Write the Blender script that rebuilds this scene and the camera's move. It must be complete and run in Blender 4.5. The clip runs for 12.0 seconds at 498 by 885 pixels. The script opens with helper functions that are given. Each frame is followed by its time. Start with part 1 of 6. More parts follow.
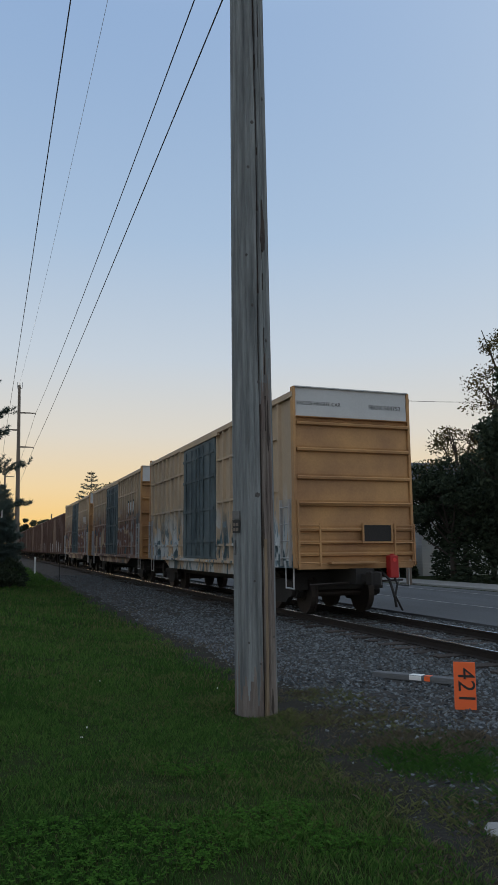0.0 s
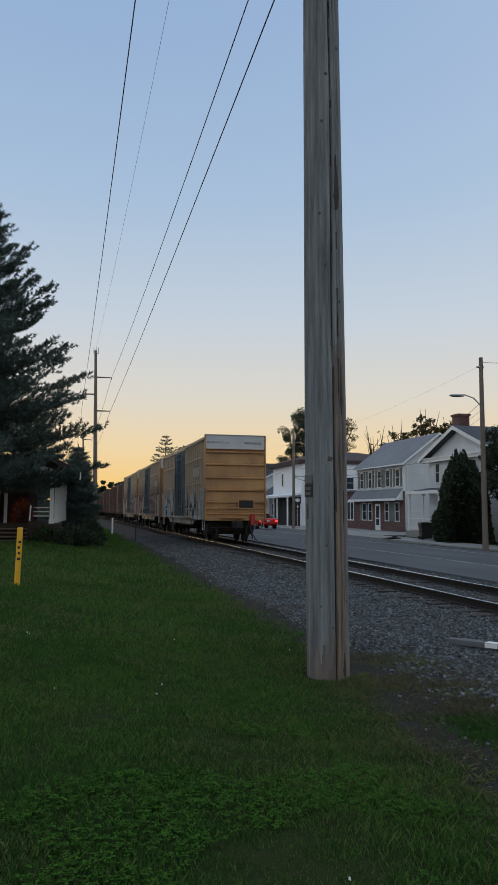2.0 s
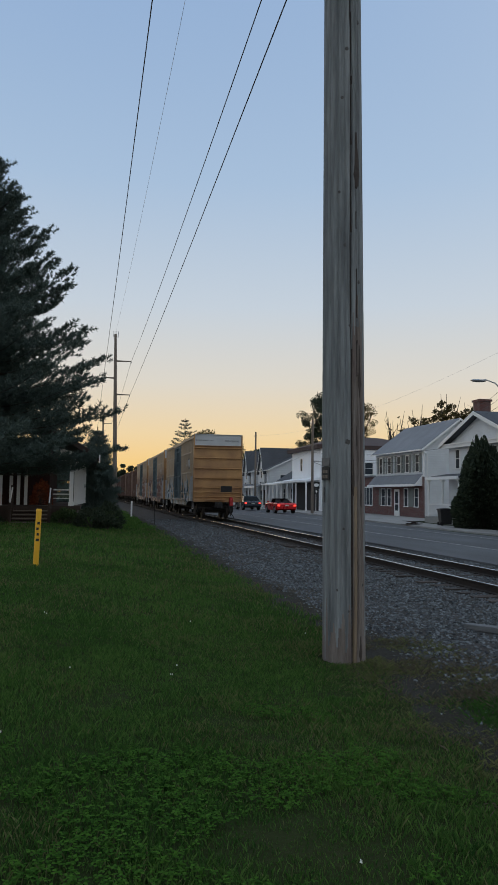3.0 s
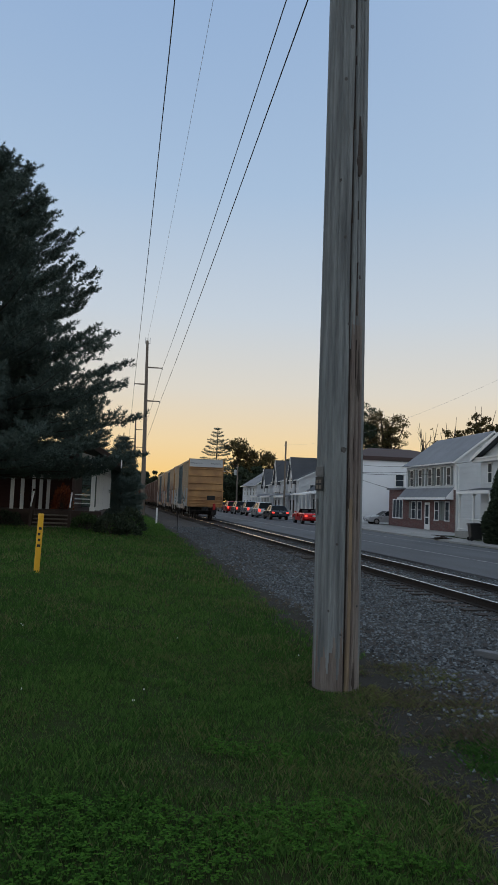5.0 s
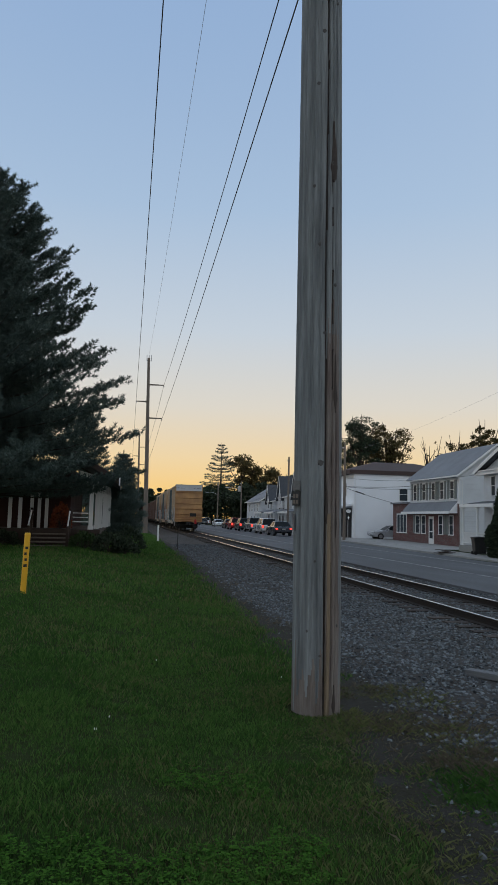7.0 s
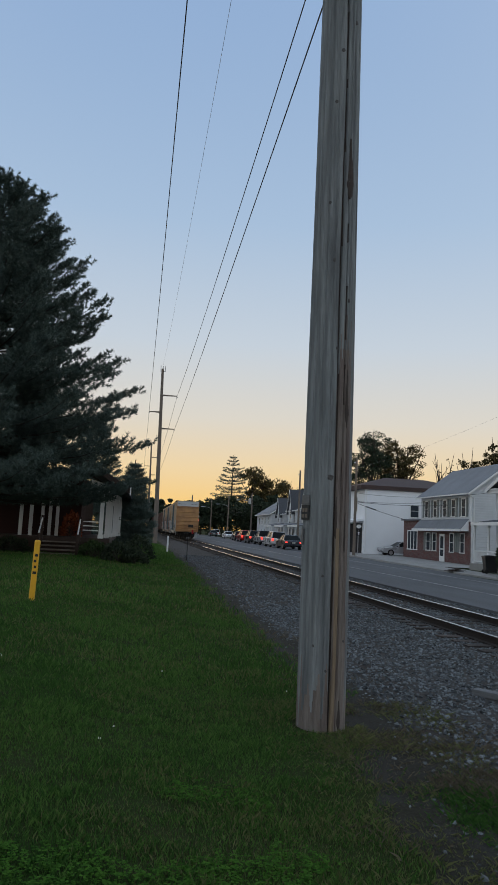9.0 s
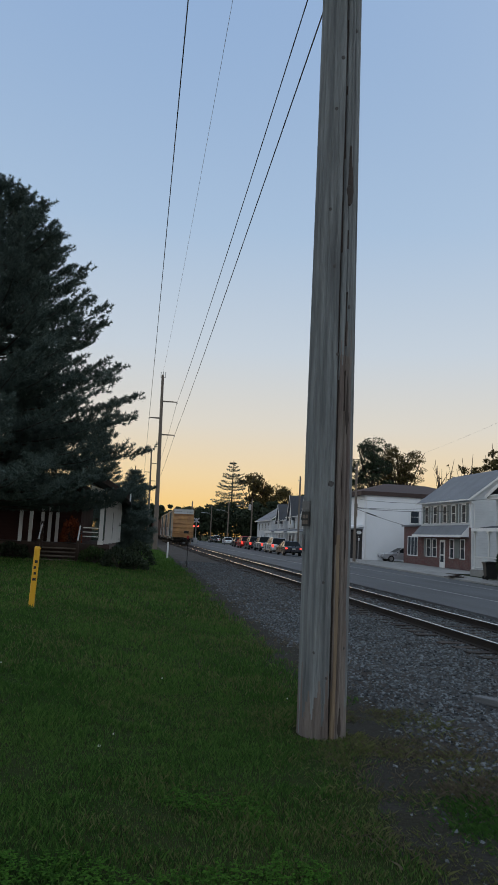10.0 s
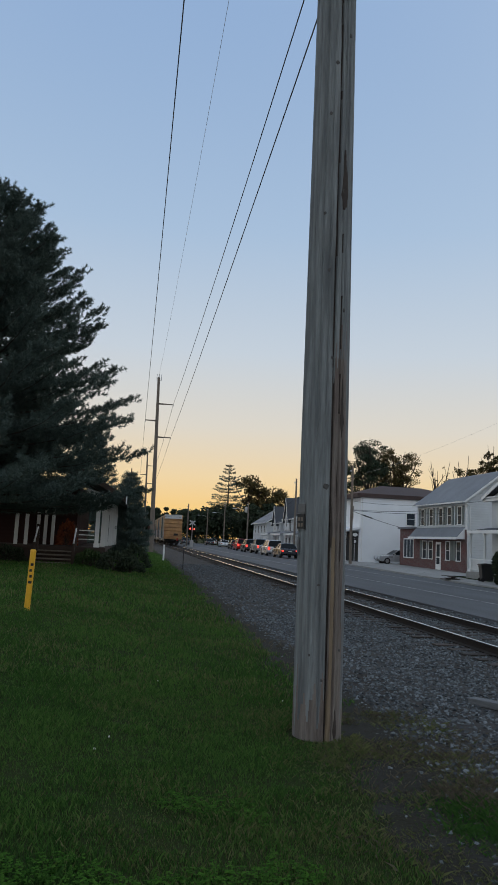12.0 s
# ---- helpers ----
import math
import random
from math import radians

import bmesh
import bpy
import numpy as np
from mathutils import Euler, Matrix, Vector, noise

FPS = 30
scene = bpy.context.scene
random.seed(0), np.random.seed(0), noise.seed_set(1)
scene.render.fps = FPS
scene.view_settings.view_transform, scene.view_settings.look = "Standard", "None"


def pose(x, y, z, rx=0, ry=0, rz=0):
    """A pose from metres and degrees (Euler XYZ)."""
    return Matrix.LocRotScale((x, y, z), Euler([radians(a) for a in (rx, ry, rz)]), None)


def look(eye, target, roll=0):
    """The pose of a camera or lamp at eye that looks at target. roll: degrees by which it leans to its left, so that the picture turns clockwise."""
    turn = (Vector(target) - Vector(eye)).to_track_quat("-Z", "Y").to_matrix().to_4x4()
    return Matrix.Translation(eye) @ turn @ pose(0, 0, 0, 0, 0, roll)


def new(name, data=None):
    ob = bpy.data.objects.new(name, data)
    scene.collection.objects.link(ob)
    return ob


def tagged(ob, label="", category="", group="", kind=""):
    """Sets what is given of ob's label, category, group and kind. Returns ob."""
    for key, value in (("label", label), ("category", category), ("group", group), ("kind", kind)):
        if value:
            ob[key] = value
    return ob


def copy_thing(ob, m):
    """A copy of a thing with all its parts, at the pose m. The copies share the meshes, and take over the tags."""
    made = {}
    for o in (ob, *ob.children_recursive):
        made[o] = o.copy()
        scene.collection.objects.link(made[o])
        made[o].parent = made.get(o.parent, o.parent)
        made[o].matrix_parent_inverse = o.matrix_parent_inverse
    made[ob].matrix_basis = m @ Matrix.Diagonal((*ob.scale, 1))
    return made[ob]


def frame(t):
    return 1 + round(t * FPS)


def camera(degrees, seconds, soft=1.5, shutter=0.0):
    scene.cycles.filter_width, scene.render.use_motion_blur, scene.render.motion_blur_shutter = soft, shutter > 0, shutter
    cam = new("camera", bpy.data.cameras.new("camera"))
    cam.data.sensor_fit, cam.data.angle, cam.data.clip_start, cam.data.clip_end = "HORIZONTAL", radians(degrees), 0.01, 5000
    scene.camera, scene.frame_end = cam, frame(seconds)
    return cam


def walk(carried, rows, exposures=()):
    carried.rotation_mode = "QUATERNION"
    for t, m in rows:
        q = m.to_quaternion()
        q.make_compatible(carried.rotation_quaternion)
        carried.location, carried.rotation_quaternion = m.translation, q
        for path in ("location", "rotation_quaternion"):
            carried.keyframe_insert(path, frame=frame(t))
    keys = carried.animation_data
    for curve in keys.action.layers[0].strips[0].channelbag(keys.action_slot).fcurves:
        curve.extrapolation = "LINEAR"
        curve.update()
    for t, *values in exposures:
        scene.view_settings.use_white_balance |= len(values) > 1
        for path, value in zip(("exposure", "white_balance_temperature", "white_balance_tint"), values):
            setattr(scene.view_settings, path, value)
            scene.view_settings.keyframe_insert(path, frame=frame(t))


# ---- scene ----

# ---- camera and its walk ----
cam = camera(37.6, 12.0, soft=1.5, shutter=0.0)
PATH = [
    (0, (-2.217, -7.562, 1.572), (-1.547, -5.699, 1.853), -0.5),
    (0.1, (-2.2163, -7.5585, 1.5713), (-1.6097, -5.6749, 1.846), -0.50),
    (0.2, (-2.2158, -7.5558, 1.5708), (-1.658, -5.6562, 1.8406), -0.50),
    (0.3, (-2.2153, -7.5537, 1.5703), (-1.6956, -5.6417, 1.8364), -0.50),
    (0.4, (-2.2151, -7.5525, 1.5701), (-1.717, -5.6334, 1.834), -0.50),
    (0.5, (-2.215, -7.552, 1.57), (-1.726, -5.63, 1.833), -0.5),
    (1, (-2.199, -7.544, 1.572), (-1.71, -5.619, 1.809), -0.0),
    (1.5, (-2.196, -7.529, 1.58), (-1.7, -5.603, 1.788), 0.3),
    (2, (-2.195, -7.504, 1.579), (-1.711, -5.572, 1.762), 0.2),
    (2.5, (-2.198, -7.496, 1.575), (-1.735, -5.557, 1.734), 0.3),
    (3, (-2.157, -7.457, 1.556), (-1.723, -5.51, 1.697), 0.7),
    (3.5, (-2.082, -7.32, 1.574), (-1.68, -5.365, 1.704), 1.1),
    (5.5, (-1.375, -6.865, 1.578), (-1.039, -4.901, 1.757), 2.1),
    (6, (-1.237, -6.77, 1.591), (-0.896, -4.809, 1.782), 1.6),
    (6.5, (-1.23, -6.762, 1.584), (-0.893, -4.8, 1.784), 1.3),
    (7, (-1.237, -6.785, 1.584), (-0.91, -4.823, 1.791), 1.4),
    (7.5, (-1.228, -6.801, 1.588), (-0.912, -4.838, 1.803), 1.8),
    (9.5, (-1.23, -6.814, 1.585), (-0.939, -4.851, 1.833), 2.9),
    (10, (-1.231, -6.806, 1.589), (-0.939, -4.844, 1.845), 2.8),
    (10.5, (-1.236, -6.829, 1.588), (-0.944, -4.868, 1.852), 2.7),
    (11, (-1.216, -6.824, 1.59), (-0.922, -4.864, 1.859), 2.5),
    (11.5, (-1.211, -6.821, 1.59), (-0.913, -4.862, 1.858), 2.5),
    (12, (-1.227, -6.831, 1.592), (-0.925, -4.871, 1.855), 2.7),
]
walk(cam, [(t, look(e, g, r)) for t, e, g, r in PATH])

# ---- sky and light: just after sunset, the glow low ahead along the line ----
scene.view_settings.exposure = 0.0
world = bpy.data.worlds.new("dusk_sky")
scene.world = world
world.use_nodes = True
wn, wl = world.node_tree.nodes, world.node_tree.links
wn.clear()


def srgb(r, g, b):
    return tuple(((c / 255 + 0.055) / 1.055) ** 2.4 if c > 10 else c / 255 / 12.92 for c in (r, g, b)) + (1,)


def sky_ramp(stops):
    ramp = wn.new("ShaderNodeValToRGB")
    els = ramp.color_ramp.elements
    while len(els) < len(stops):
        els.new(0.5)
    for e, (pos, col) in zip(els, stops):
        e.position, e.color = pos, srgb(*col)
    return ramp


w_out, w_bg = wn.new("ShaderNodeOutputWorld"), wn.new("ShaderNodeBackground")
w_co, w_xyz = wn.new("ShaderNodeTexCoord"), wn.new("ShaderNodeSeparateXYZ")
wl.new(w_co.outputs["Generated"], w_xyz.inputs[0])
# afterglow by height above the horizon: towards the sunset, and away from it
west = sky_ramp(((0.0, (245, 190, 110)), (0.035, (247, 206, 132)), (0.08, (239, 213, 167)), (0.15, (220, 214, 202)), (0.25, (197, 208, 219)), (0.40, (167, 191, 218)), (0.62, (137, 168, 208)), (1.0, (146, 177, 215))))
east = sky_ramp(((0.0, (226, 210, 186)), (0.12, (217, 217, 214)), (0.35, (206, 219, 233)), (1.0, (190, 210, 236))))
for r in (west, east):
    wl.new(w_xyz.outputs["Z"], r.inputs[0])
turn = wn.new("ShaderNodeMapRange")
turn.interpolation_type = "SMOOTHSTEP"
turn.inputs["From Min"].default_value, turn.inputs["From Max"].default_value = 0.97, 0.1
wl.new(w_xyz.outputs["Y"], turn.inputs["Value"])
w_mix = wn.new("ShaderNodeMix")
w_mix.data_type = "RGBA"
wl.new(turn.outputs[0], w_mix.inputs[0])
wl.new(west.outputs[0], w_mix.inputs[6])
wl.new(east.outputs[0], w_mix.inputs[7])
wl.new(w_mix.outputs[2], w_bg.inputs[0])
w_bg.inputs["Strength"].default_value = 1.0
wl.new(w_bg.outputs[0], w_out.inputs[0])
sun_data = bpy.data.lights.new("sun", "SUN")
sun_data.energy, sun_data.angle, sun_data.color = 0.25, radians(25), (1.0, 0.72, 0.45)
sun = new("sun", sun_data)
sun.matrix_world = look((0, 0, 0), (0.07, -1.0, -0.05))

# ---- mesh and material helpers ----
class Build:
    """Collects vertices and faces for one mesh."""

    def __init__(self):
        self.v, self.f = [], []

    def add(self, verts, faces):
        n = len(self.v)
        self.v.extend(tuple(p) for p in verts)
        self.f.extend(tuple(i + n for i in q) for q in faces)
        return self

    def box(self, x0, x1, y0, y1, z0, z1):
        return self.add([(x0, y0, z0), (x1, y0, z0), (x1, y1, z0), (x0, y1, z0), (x0, y0, z1), (x1, y0, z1), (x1, y1, z1), (x0, y1, z1)],
                        [(0, 3, 2, 1), (4, 5, 6, 7), (0, 1, 5, 4), (1, 2, 6, 5), (2, 3, 7, 6), (3, 0, 4, 7)])

    def cyl(self, p0, p1, r0, r1=None, seg=12, caps=True):
        r1 = r0 if r1 is None else r1
        p0, p1 = Vector(p0), Vector(p1)
        d = (p1 - p0).normalized()
        a = d.orthogonal().normalized()
        b = d.cross(a)
        vs = []
        for p, r in ((p0, r0), (p1, r1)):
            for i in range(seg):
                t = 2 * math.pi * i / seg
                vs.append(p + r * (math.cos(t) * a + math.sin(t) * b))
        fs = [(i, (i + 1) % seg, seg + (i + 1) % seg, seg + i) for i in range(seg)]
        if caps:
            fs += [tuple(range(seg - 1, -1, -1)), tuple(range(seg, 2 * seg))]
        return self.add(vs, fs)

    def tube(self, pts, r, seg=8):
        """A round bar along a line of points; r may be a list."""
        rs = r if isinstance(r, (list, tuple)) else [r] * len(pts)
        pts = [Vector(p) for p in pts]
        vs, fs = [], []
        ref = Vector((0.13, 0.27, 0.95))
        for i, p in enumerate(pts):
            d = (pts[min(i + 1, len(pts) - 1)] - pts[max(i - 1, 0)]).normalized()
            a = d.cross(ref)
            if a.length < 0.05:
                a = d.cross(Vector((1, 0, 0)))
            a.normalize()
            b = d.cross(a)
            for k in range(seg):
                t = 2 * math.pi * k / seg
                vs.append(p + rs[i] * (math.cos(t) * a + math.sin(t) * b))
        for i in range(len(pts) - 1):
            for k in range(seg):
                k2 = (k + 1) % seg
                fs.append((i * seg + k, i * seg + k2, (i + 1) * seg + k2, (i + 1) * seg + k))
        fs += [tuple(range(seg - 1, -1, -1)), tuple(range((len(pts) - 1) * seg, len(pts) * seg))]
        return self.add(vs, fs)

    def prism(self, profile, y0, y1, axis="y"):
        """A closed outline (list of pairs) drawn out along an axis: y takes (x, z), x takes (y, z), z takes (x, y)."""
        n = len(profile)
        put = {"y": lambda p, d: (p[0], d, p[1]), "x": lambda p, d: (d, p[0], p[1]), "z": lambda p, d: (p[0], p[1], d)}[axis]
        vs = [put(p, y0) for p in profile] + [put(p, y1) for p in profile]
        fs = [tuple(range(n)), tuple(range(2 * n - 1, n - 1, -1))] + [(i, n + i, n + (i + 1) % n, (i + 1) % n) for i in range(n)]
        return self.add(vs, fs)

    def mesh(self, name, smooth=False):
        me = bpy.data.meshes.new(name)
        me.from_pydata(self.v, [], self.f)
        bm = bmesh.new()
        bm.from_mesh(me)
        if len(self.f) < 60000:
            bmesh.ops.recalc_face_normals(bm, faces=bm.faces)
        if smooth:
            for q in bm.faces:
                q.smooth = True
        bm.to_mesh(me)
        bm.free()
        return me


def part(name, build, material, parent=None, label="", bevel=0.0, smooth=False):
    """One mesh object, under a thing or a part, or by itself."""
    me = build if isinstance(build, bpy.types.Mesh) else build.mesh(name, smooth)
    if not me.materials:
        me.materials.append(material)
    ob = new(name, me)
    ob.parent = parent
    if label:
        ob["label"] = label
    if bevel:
        m = ob.modifiers.new("bevel", "BEVEL")
        m.width, m.segments, m.limit_method = bevel, 2, "ANGLE"
    if smooth and not bevel:
        m = ob.modifiers.new("edges", "EDGE_SPLIT")
        m.split_angle = radians(38)
    return ob


def thing(name, label, category, group="", m=None, kind=""):
    ob = tagged(new(name), label, category, group, kind)
    if m is not None:
        ob.matrix_world = m
    return ob


def surface(name, color, rough=0.7, metal=0.0, var=0.25, scale=1.5, fine=30.0, bump=0.15, second=None, amount=0.35, stretch=(1, 1, 1), spec=0.4, each=0.0):
    """A worn surface: a base colour with large stains and fine grain, and a second colour in patches."""
    m = bpy.data.materials.new(name)
    m.use_nodes = True
    n, l = m.node_tree.nodes, m.node_tree.links
    p = n["Principled BSDF"]
    p.inputs["Metallic"].default_value = metal
    p.inputs["Specular IOR Level"].default_value = spec
    co, mp = n.new("ShaderNodeTexCoord"), n.new("ShaderNodeMapping")
    mp.inputs["Scale"].default_value = stretch
    l.new(co.outputs["Object"], mp.inputs[0])
    big, small = n.new("ShaderNodeTexNoise"), n.new("ShaderNodeTexNoise")
    for t, s, d in ((big, scale, 5), (small, fine, 4)):
        t.inputs["Scale"].default_value, t.inputs["Detail"].default_value = s, d
        l.new(mp.outputs[0], t.inputs["Vector"])
    ramp = n.new("ShaderNodeValToRGB")
    ramp.color_ramp.elements[0].position, ramp.color_ramp.elements[1].position = 0.5 - 0.25 * (amount + 0.2), 0.5 + 0.45 - amount * 0.6
    second = second or tuple(c * (1 - var) for c in color)
    ramp.color_ramp.elements[0].color, ramp.color_ramp.elements[1].color = (*second, 1), (*color, 1)
    l.new(big.outputs[0], ramp.inputs[0])
    hsv = n.new("ShaderNodeHueSaturation")
    l.new(ramp.outputs[0], hsv.inputs["Color"])
    rng = n.new("ShaderNodeMapRange")
    rng.inputs["To Min"].default_value, rng.inputs["To Max"].default_value = 1 - var, 1 + var
    l.new(small.outputs[0], rng.inputs["Value"])
    val = rng.outputs[0]
    if each:
        info, er, mul = n.new("ShaderNodeObjectInfo"), n.new("ShaderNodeMapRange"), n.new("ShaderNodeMath")
        er.inputs["To Min"].default_value, er.inputs["To Max"].default_value = 1 - each, 1 + each
        mul.operation = "MULTIPLY"
        l.new(info.outputs["Random"], er.inputs["Value"])
        l.new(er.outputs[0], mul.inputs[0])
        l.new(val, mul.inputs[1])
        val = mul.outputs[0]
    l.new(val, hsv.inputs["Value"])
    l.new(hsv.outputs[0], p.inputs["Base Color"])
    rr = n.new("ShaderNodeMapRange")
    rr.inputs["To Min"].default_value, rr.inputs["To Max"].default_value = max(0.03, rough - 0.12), min(1, rough + 0.12)
    l.new(big.outputs[0], rr.inputs["Value"])
    l.new(rr.outputs[0], p.inputs["Roughness"])
    if bump:
        b = n.new("ShaderNodeBump")
        b.inputs["Strength"].default_value, b.inputs["Distance"].default_value = bump, 0.02
        l.new(small.outputs[0], b.inputs["Height"])
        l.new(b.outputs[0], p.inputs["Normal"])
    return m


def islands(name, color_a, color_b, rough=0.8, spec=0.3, through_light=0.0):
    """For joined stuff: each piece takes its own tint between two colours."""
    m = bpy.data.materials.new(name)
    m.use_nodes = True
    n, l = m.node_tree.nodes, m.node_tree.links
    p = n["Principled BSDF"]
    geo, mix = n.new("ShaderNodeNewGeometry"), n.new("ShaderNodeMix")
    mix.data_type = "RGBA"
    mix.inputs[6].default_value, mix.inputs[7].default_value = (*color_a, 1), (*color_b, 1)
    l.new(geo.outputs["Random Per Island"], mix.inputs[0])
    l.new(mix.outputs[2], p.inputs["Base Color"])
    p.inputs["Roughness"].default_value, p.inputs["Specular IOR Level"].default_value = rough, spec
    if through_light:
        tr, ms, out = n.new("ShaderNodeBsdfTranslucent"), n.new("ShaderNodeMixShader"), n["Material Output"]
        ms.inputs[0].default_value = through_light
        l.new(mix.outputs[2], tr.inputs[0])
        l.new(p.outputs[0], ms.inputs[1])
        l.new(tr.outputs[0], ms.inputs[2])
        l.new(ms.outputs[0], out.inputs[0])
    return m


def glow(name, color, strength):
    m = bpy.data.materials.new(name)
    m.use_nodes = True
    p = m.node_tree.nodes["Principled BSDF"]
    p.inputs["Base Color"].default_value = (*color, 1)
    p.inputs["Emission Color"].default_value, p.inputs["Emission Strength"].default_value = (*color, 1), strength
    return m


def pane_glass(name="window_glass", tint=(0.04, 0.05, 0.06)):
    m = bpy.data.materials.new(name)
    m.use_nodes = True
    p = m.node_tree.nodes["Principled BSDF"]
    p.inputs["Base Color"].default_value, p.inputs["Roughness"].default_value = (*tint, 1), 0.2
    p.inputs["IOR"].default_value = 1.12
    p.inputs["Specular IOR Level"].default_value = 0.5
    return m


def lettering(name, text, size, m, material, parent, label=""):
    """Flat letters from the built-in font, as a mesh."""
    cu = bpy.data.curves.new(name, "FONT")
    cu.body, cu.size, cu.align_x, cu.align_y, cu.extrude = text, size, "CENTER", "CENTER", 0.002
    tmp = new(name, cu)
    bpy.context.view_layer.update()
    me = bpy.data.meshes.new_from_object(tmp.evaluated_get(bpy.context.evaluated_depsgraph_get()))
    bpy.data.objects.remove(tmp)
    me.materials.clear()
    me.materials.append(material)
    ob = new(name, me)
    ob.parent = parent
    ob.matrix_local = m
    if label:
        ob["label"] = label
    return ob


# ---- materials ----
M = {
    "lawn": surface("lawn_soil_and_grass", (0.018, 0.036, 0.008), 0.95, var=0.3, scale=0.7, fine=22, bump=0.6, second=(0.028, 0.032, 0.012), amount=0.4, spec=0.05),
    "ballast": surface("ballast_fines", (0.058, 0.055, 0.052), 0.95, var=0.55, scale=1.2, fine=26, bump=1.0, second=(0.036, 0.030, 0.025), amount=0.45, spec=0.15),
    "asphalt": surface("worn_asphalt", (0.092, 0.097, 0.102), 0.8, var=0.28, scale=0.7, fine=60, bump=0.3, second=(0.050, 0.051, 0.053), amount=0.35, stretch=(1, 0.25, 1)),
    "concrete": surface("pavement_concrete", (0.32, 0.31, 0.29), 0.85, var=0.2, scale=1.1, fine=35, bump=0.2),
    "paint_line": surface("worn_road_paint", (0.26, 0.26, 0.25), 0.75, var=0.3, scale=3, fine=50, bump=0.1, second=(0.10, 0.10, 0.105), amount=0.6),
    "rail_rust": surface("rusted_rail_web", (0.022, 0.016, 0.013), 0.85, var=0.3, scale=4, fine=60, bump=0.3),
    "rail_head": surface("polished_rail_head", (0.80, 0.80, 0.81), 0.20, metal=0.95, var=0.08, scale=3, fine=70, bump=0.0),
    "tie": surface("creosoted_tie", (0.055, 0.042, 0.034), 0.9, var=0.4, scale=4, fine=30, bump=0.8, stretch=(0.25, 1, 1), each=0.35),
    "pole": surface("weathered_pole_wood", (0.250, 0.268, 0.272), 0.85, var=0.36, scale=2.4, fine=17, bump=1.0, second=(0.115, 0.124, 0.128), amount=0.5, stretch=(7, 7, 0.35)),
    "pole_far": surface("grey_pole_wood", (0.20, 0.165, 0.135), 0.85, var=0.25, scale=2, fine=12, bump=0.3, stretch=(4, 4, 0.4)),
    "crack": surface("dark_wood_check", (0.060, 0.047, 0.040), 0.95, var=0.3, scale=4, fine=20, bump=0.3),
    "strip": surface("split_pale_wood", (0.25, 0.19, 0.125), 0.85, var=0.25, scale=3, fine=14, bump=0.6, second=(0.14, 0.10, 0.07), amount=0.5, stretch=(8, 8, 0.5)),
    "tan": surface("faded_yellow_car_paint", (0.47, 0.265, 0.11), 0.6, var=0.16, scale=0.9, fine=25, bump=0.05, second=(0.29, 0.155, 0.075), amount=0.5),
    "cap_white": surface("white_end_band_paint", (0.52, 0.53, 0.53), 0.6, var=0.1, scale=1.5, fine=25, bump=0.03),
    "door_grey": surface("dark_blue_grey_door_paint", (0.026, 0.040, 0.048), 0.75, var=0.3, scale=1.3, fine=7, bump=0.05, second=(0.10, 0.13, 0.14), amount=0.16, stretch=(1, 1, 0.6), spec=0.2),
    "brown": surface("brown_freight_car_paint", (0.085, 0.040, 0.030), 0.7, var=0.2, scale=0.8, fine=20, bump=0.05, second=(0.12, 0.07, 0.055), amount=0.3),
    "under": surface("grimy_black_steel", (0.022, 0.020, 0.019), 0.75, var=0.3, scale=3, fine=25, bump=0.2),
    "wheel": surface("worn_wheel_steel", (0.045, 0.036, 0.032), 0.6, metal=0.4, var=0.3, scale=4, fine=30, bump=0.1),
    "steel": surface("bright_worn_steel", (0.55, 0.54, 0.52), 0.35, metal=0.9, var=0.15, scale=4, fine=40, bump=0.0),
    "galv": surface("galvanised_steel", (0.42, 0.43, 0.44), 0.5, metal=0.5, var=0.15, scale=5, fine=40, bump=0.0),
    "red": surface("red_marker_plastic", (0.36, 0.018, 0.018), 0.5, var=0.1, scale=4, fine=30, bump=0.0),
    "orange": surface("orange_marker_sheet", (0.85, 0.14, 0.035), 0.5, var=0.06, scale=5, fine=30, bump=0.0),
    "black": surface("black_paint", (0.02, 0.02, 0.02), 0.6, var=0.1, scale=5, fine=30, bump=0.0),
    "wire": surface("black_cable", (0.02, 0.02, 0.022), 0.6, var=0.1, scale=5, fine=30, bump=0.0),
    "yellow": surface("yellow_marker_post", (0.75, 0.40, 0.02), 0.5, var=0.1, scale=5, fine=30, bump=0.05),
}

# ---- ground ----
def toe(y):
    """Where the lawn ends and the stone begins."""
    return 1.18 + 0.22 * noise.noise((0, y * 0.33, 3.1)) + 0.10 * noise.noise((0, y * 1.7, 7.7)) + 0.012 * max(0.0, min(y, 30)) - 0.17 * max(0.0, min(0.8 - y, 6.0))


def height(x, y):
    """The lie of the land: the lawn falls to the flat stone bed, the road and the far side are level."""
    if x < 1.0:
        k = min(1.0, max(0.0, (x + 4.0) / 5.0))
        h = 0.12 - 0.36 * k * k * (3 - 2 * k)
        if x < -4:
            h += min(0.25, (-4 - x) * 0.012)
        return h + 0.025 * noise.noise((x * 0.7, y * 0.7, 0.0)) + 0.008 * noise.noise((x * 3, y * 3, 1.0))
    return -0.24


def strip_sheet(name, xs, ys, z, material, label, category):
    b = Build()
    nx = len(xs)
    b.add([(x, y, z(x, y)) for y in ys for x in xs], [(j * nx + i, j * nx + i + 1, (j + 1) * nx + i + 1, (j + 1) * nx + i) for j in range(len(ys) - 1) for i in range(nx - 1)])
    return tagged(part(name, b, material, smooth=False), label, category, kind="structure")


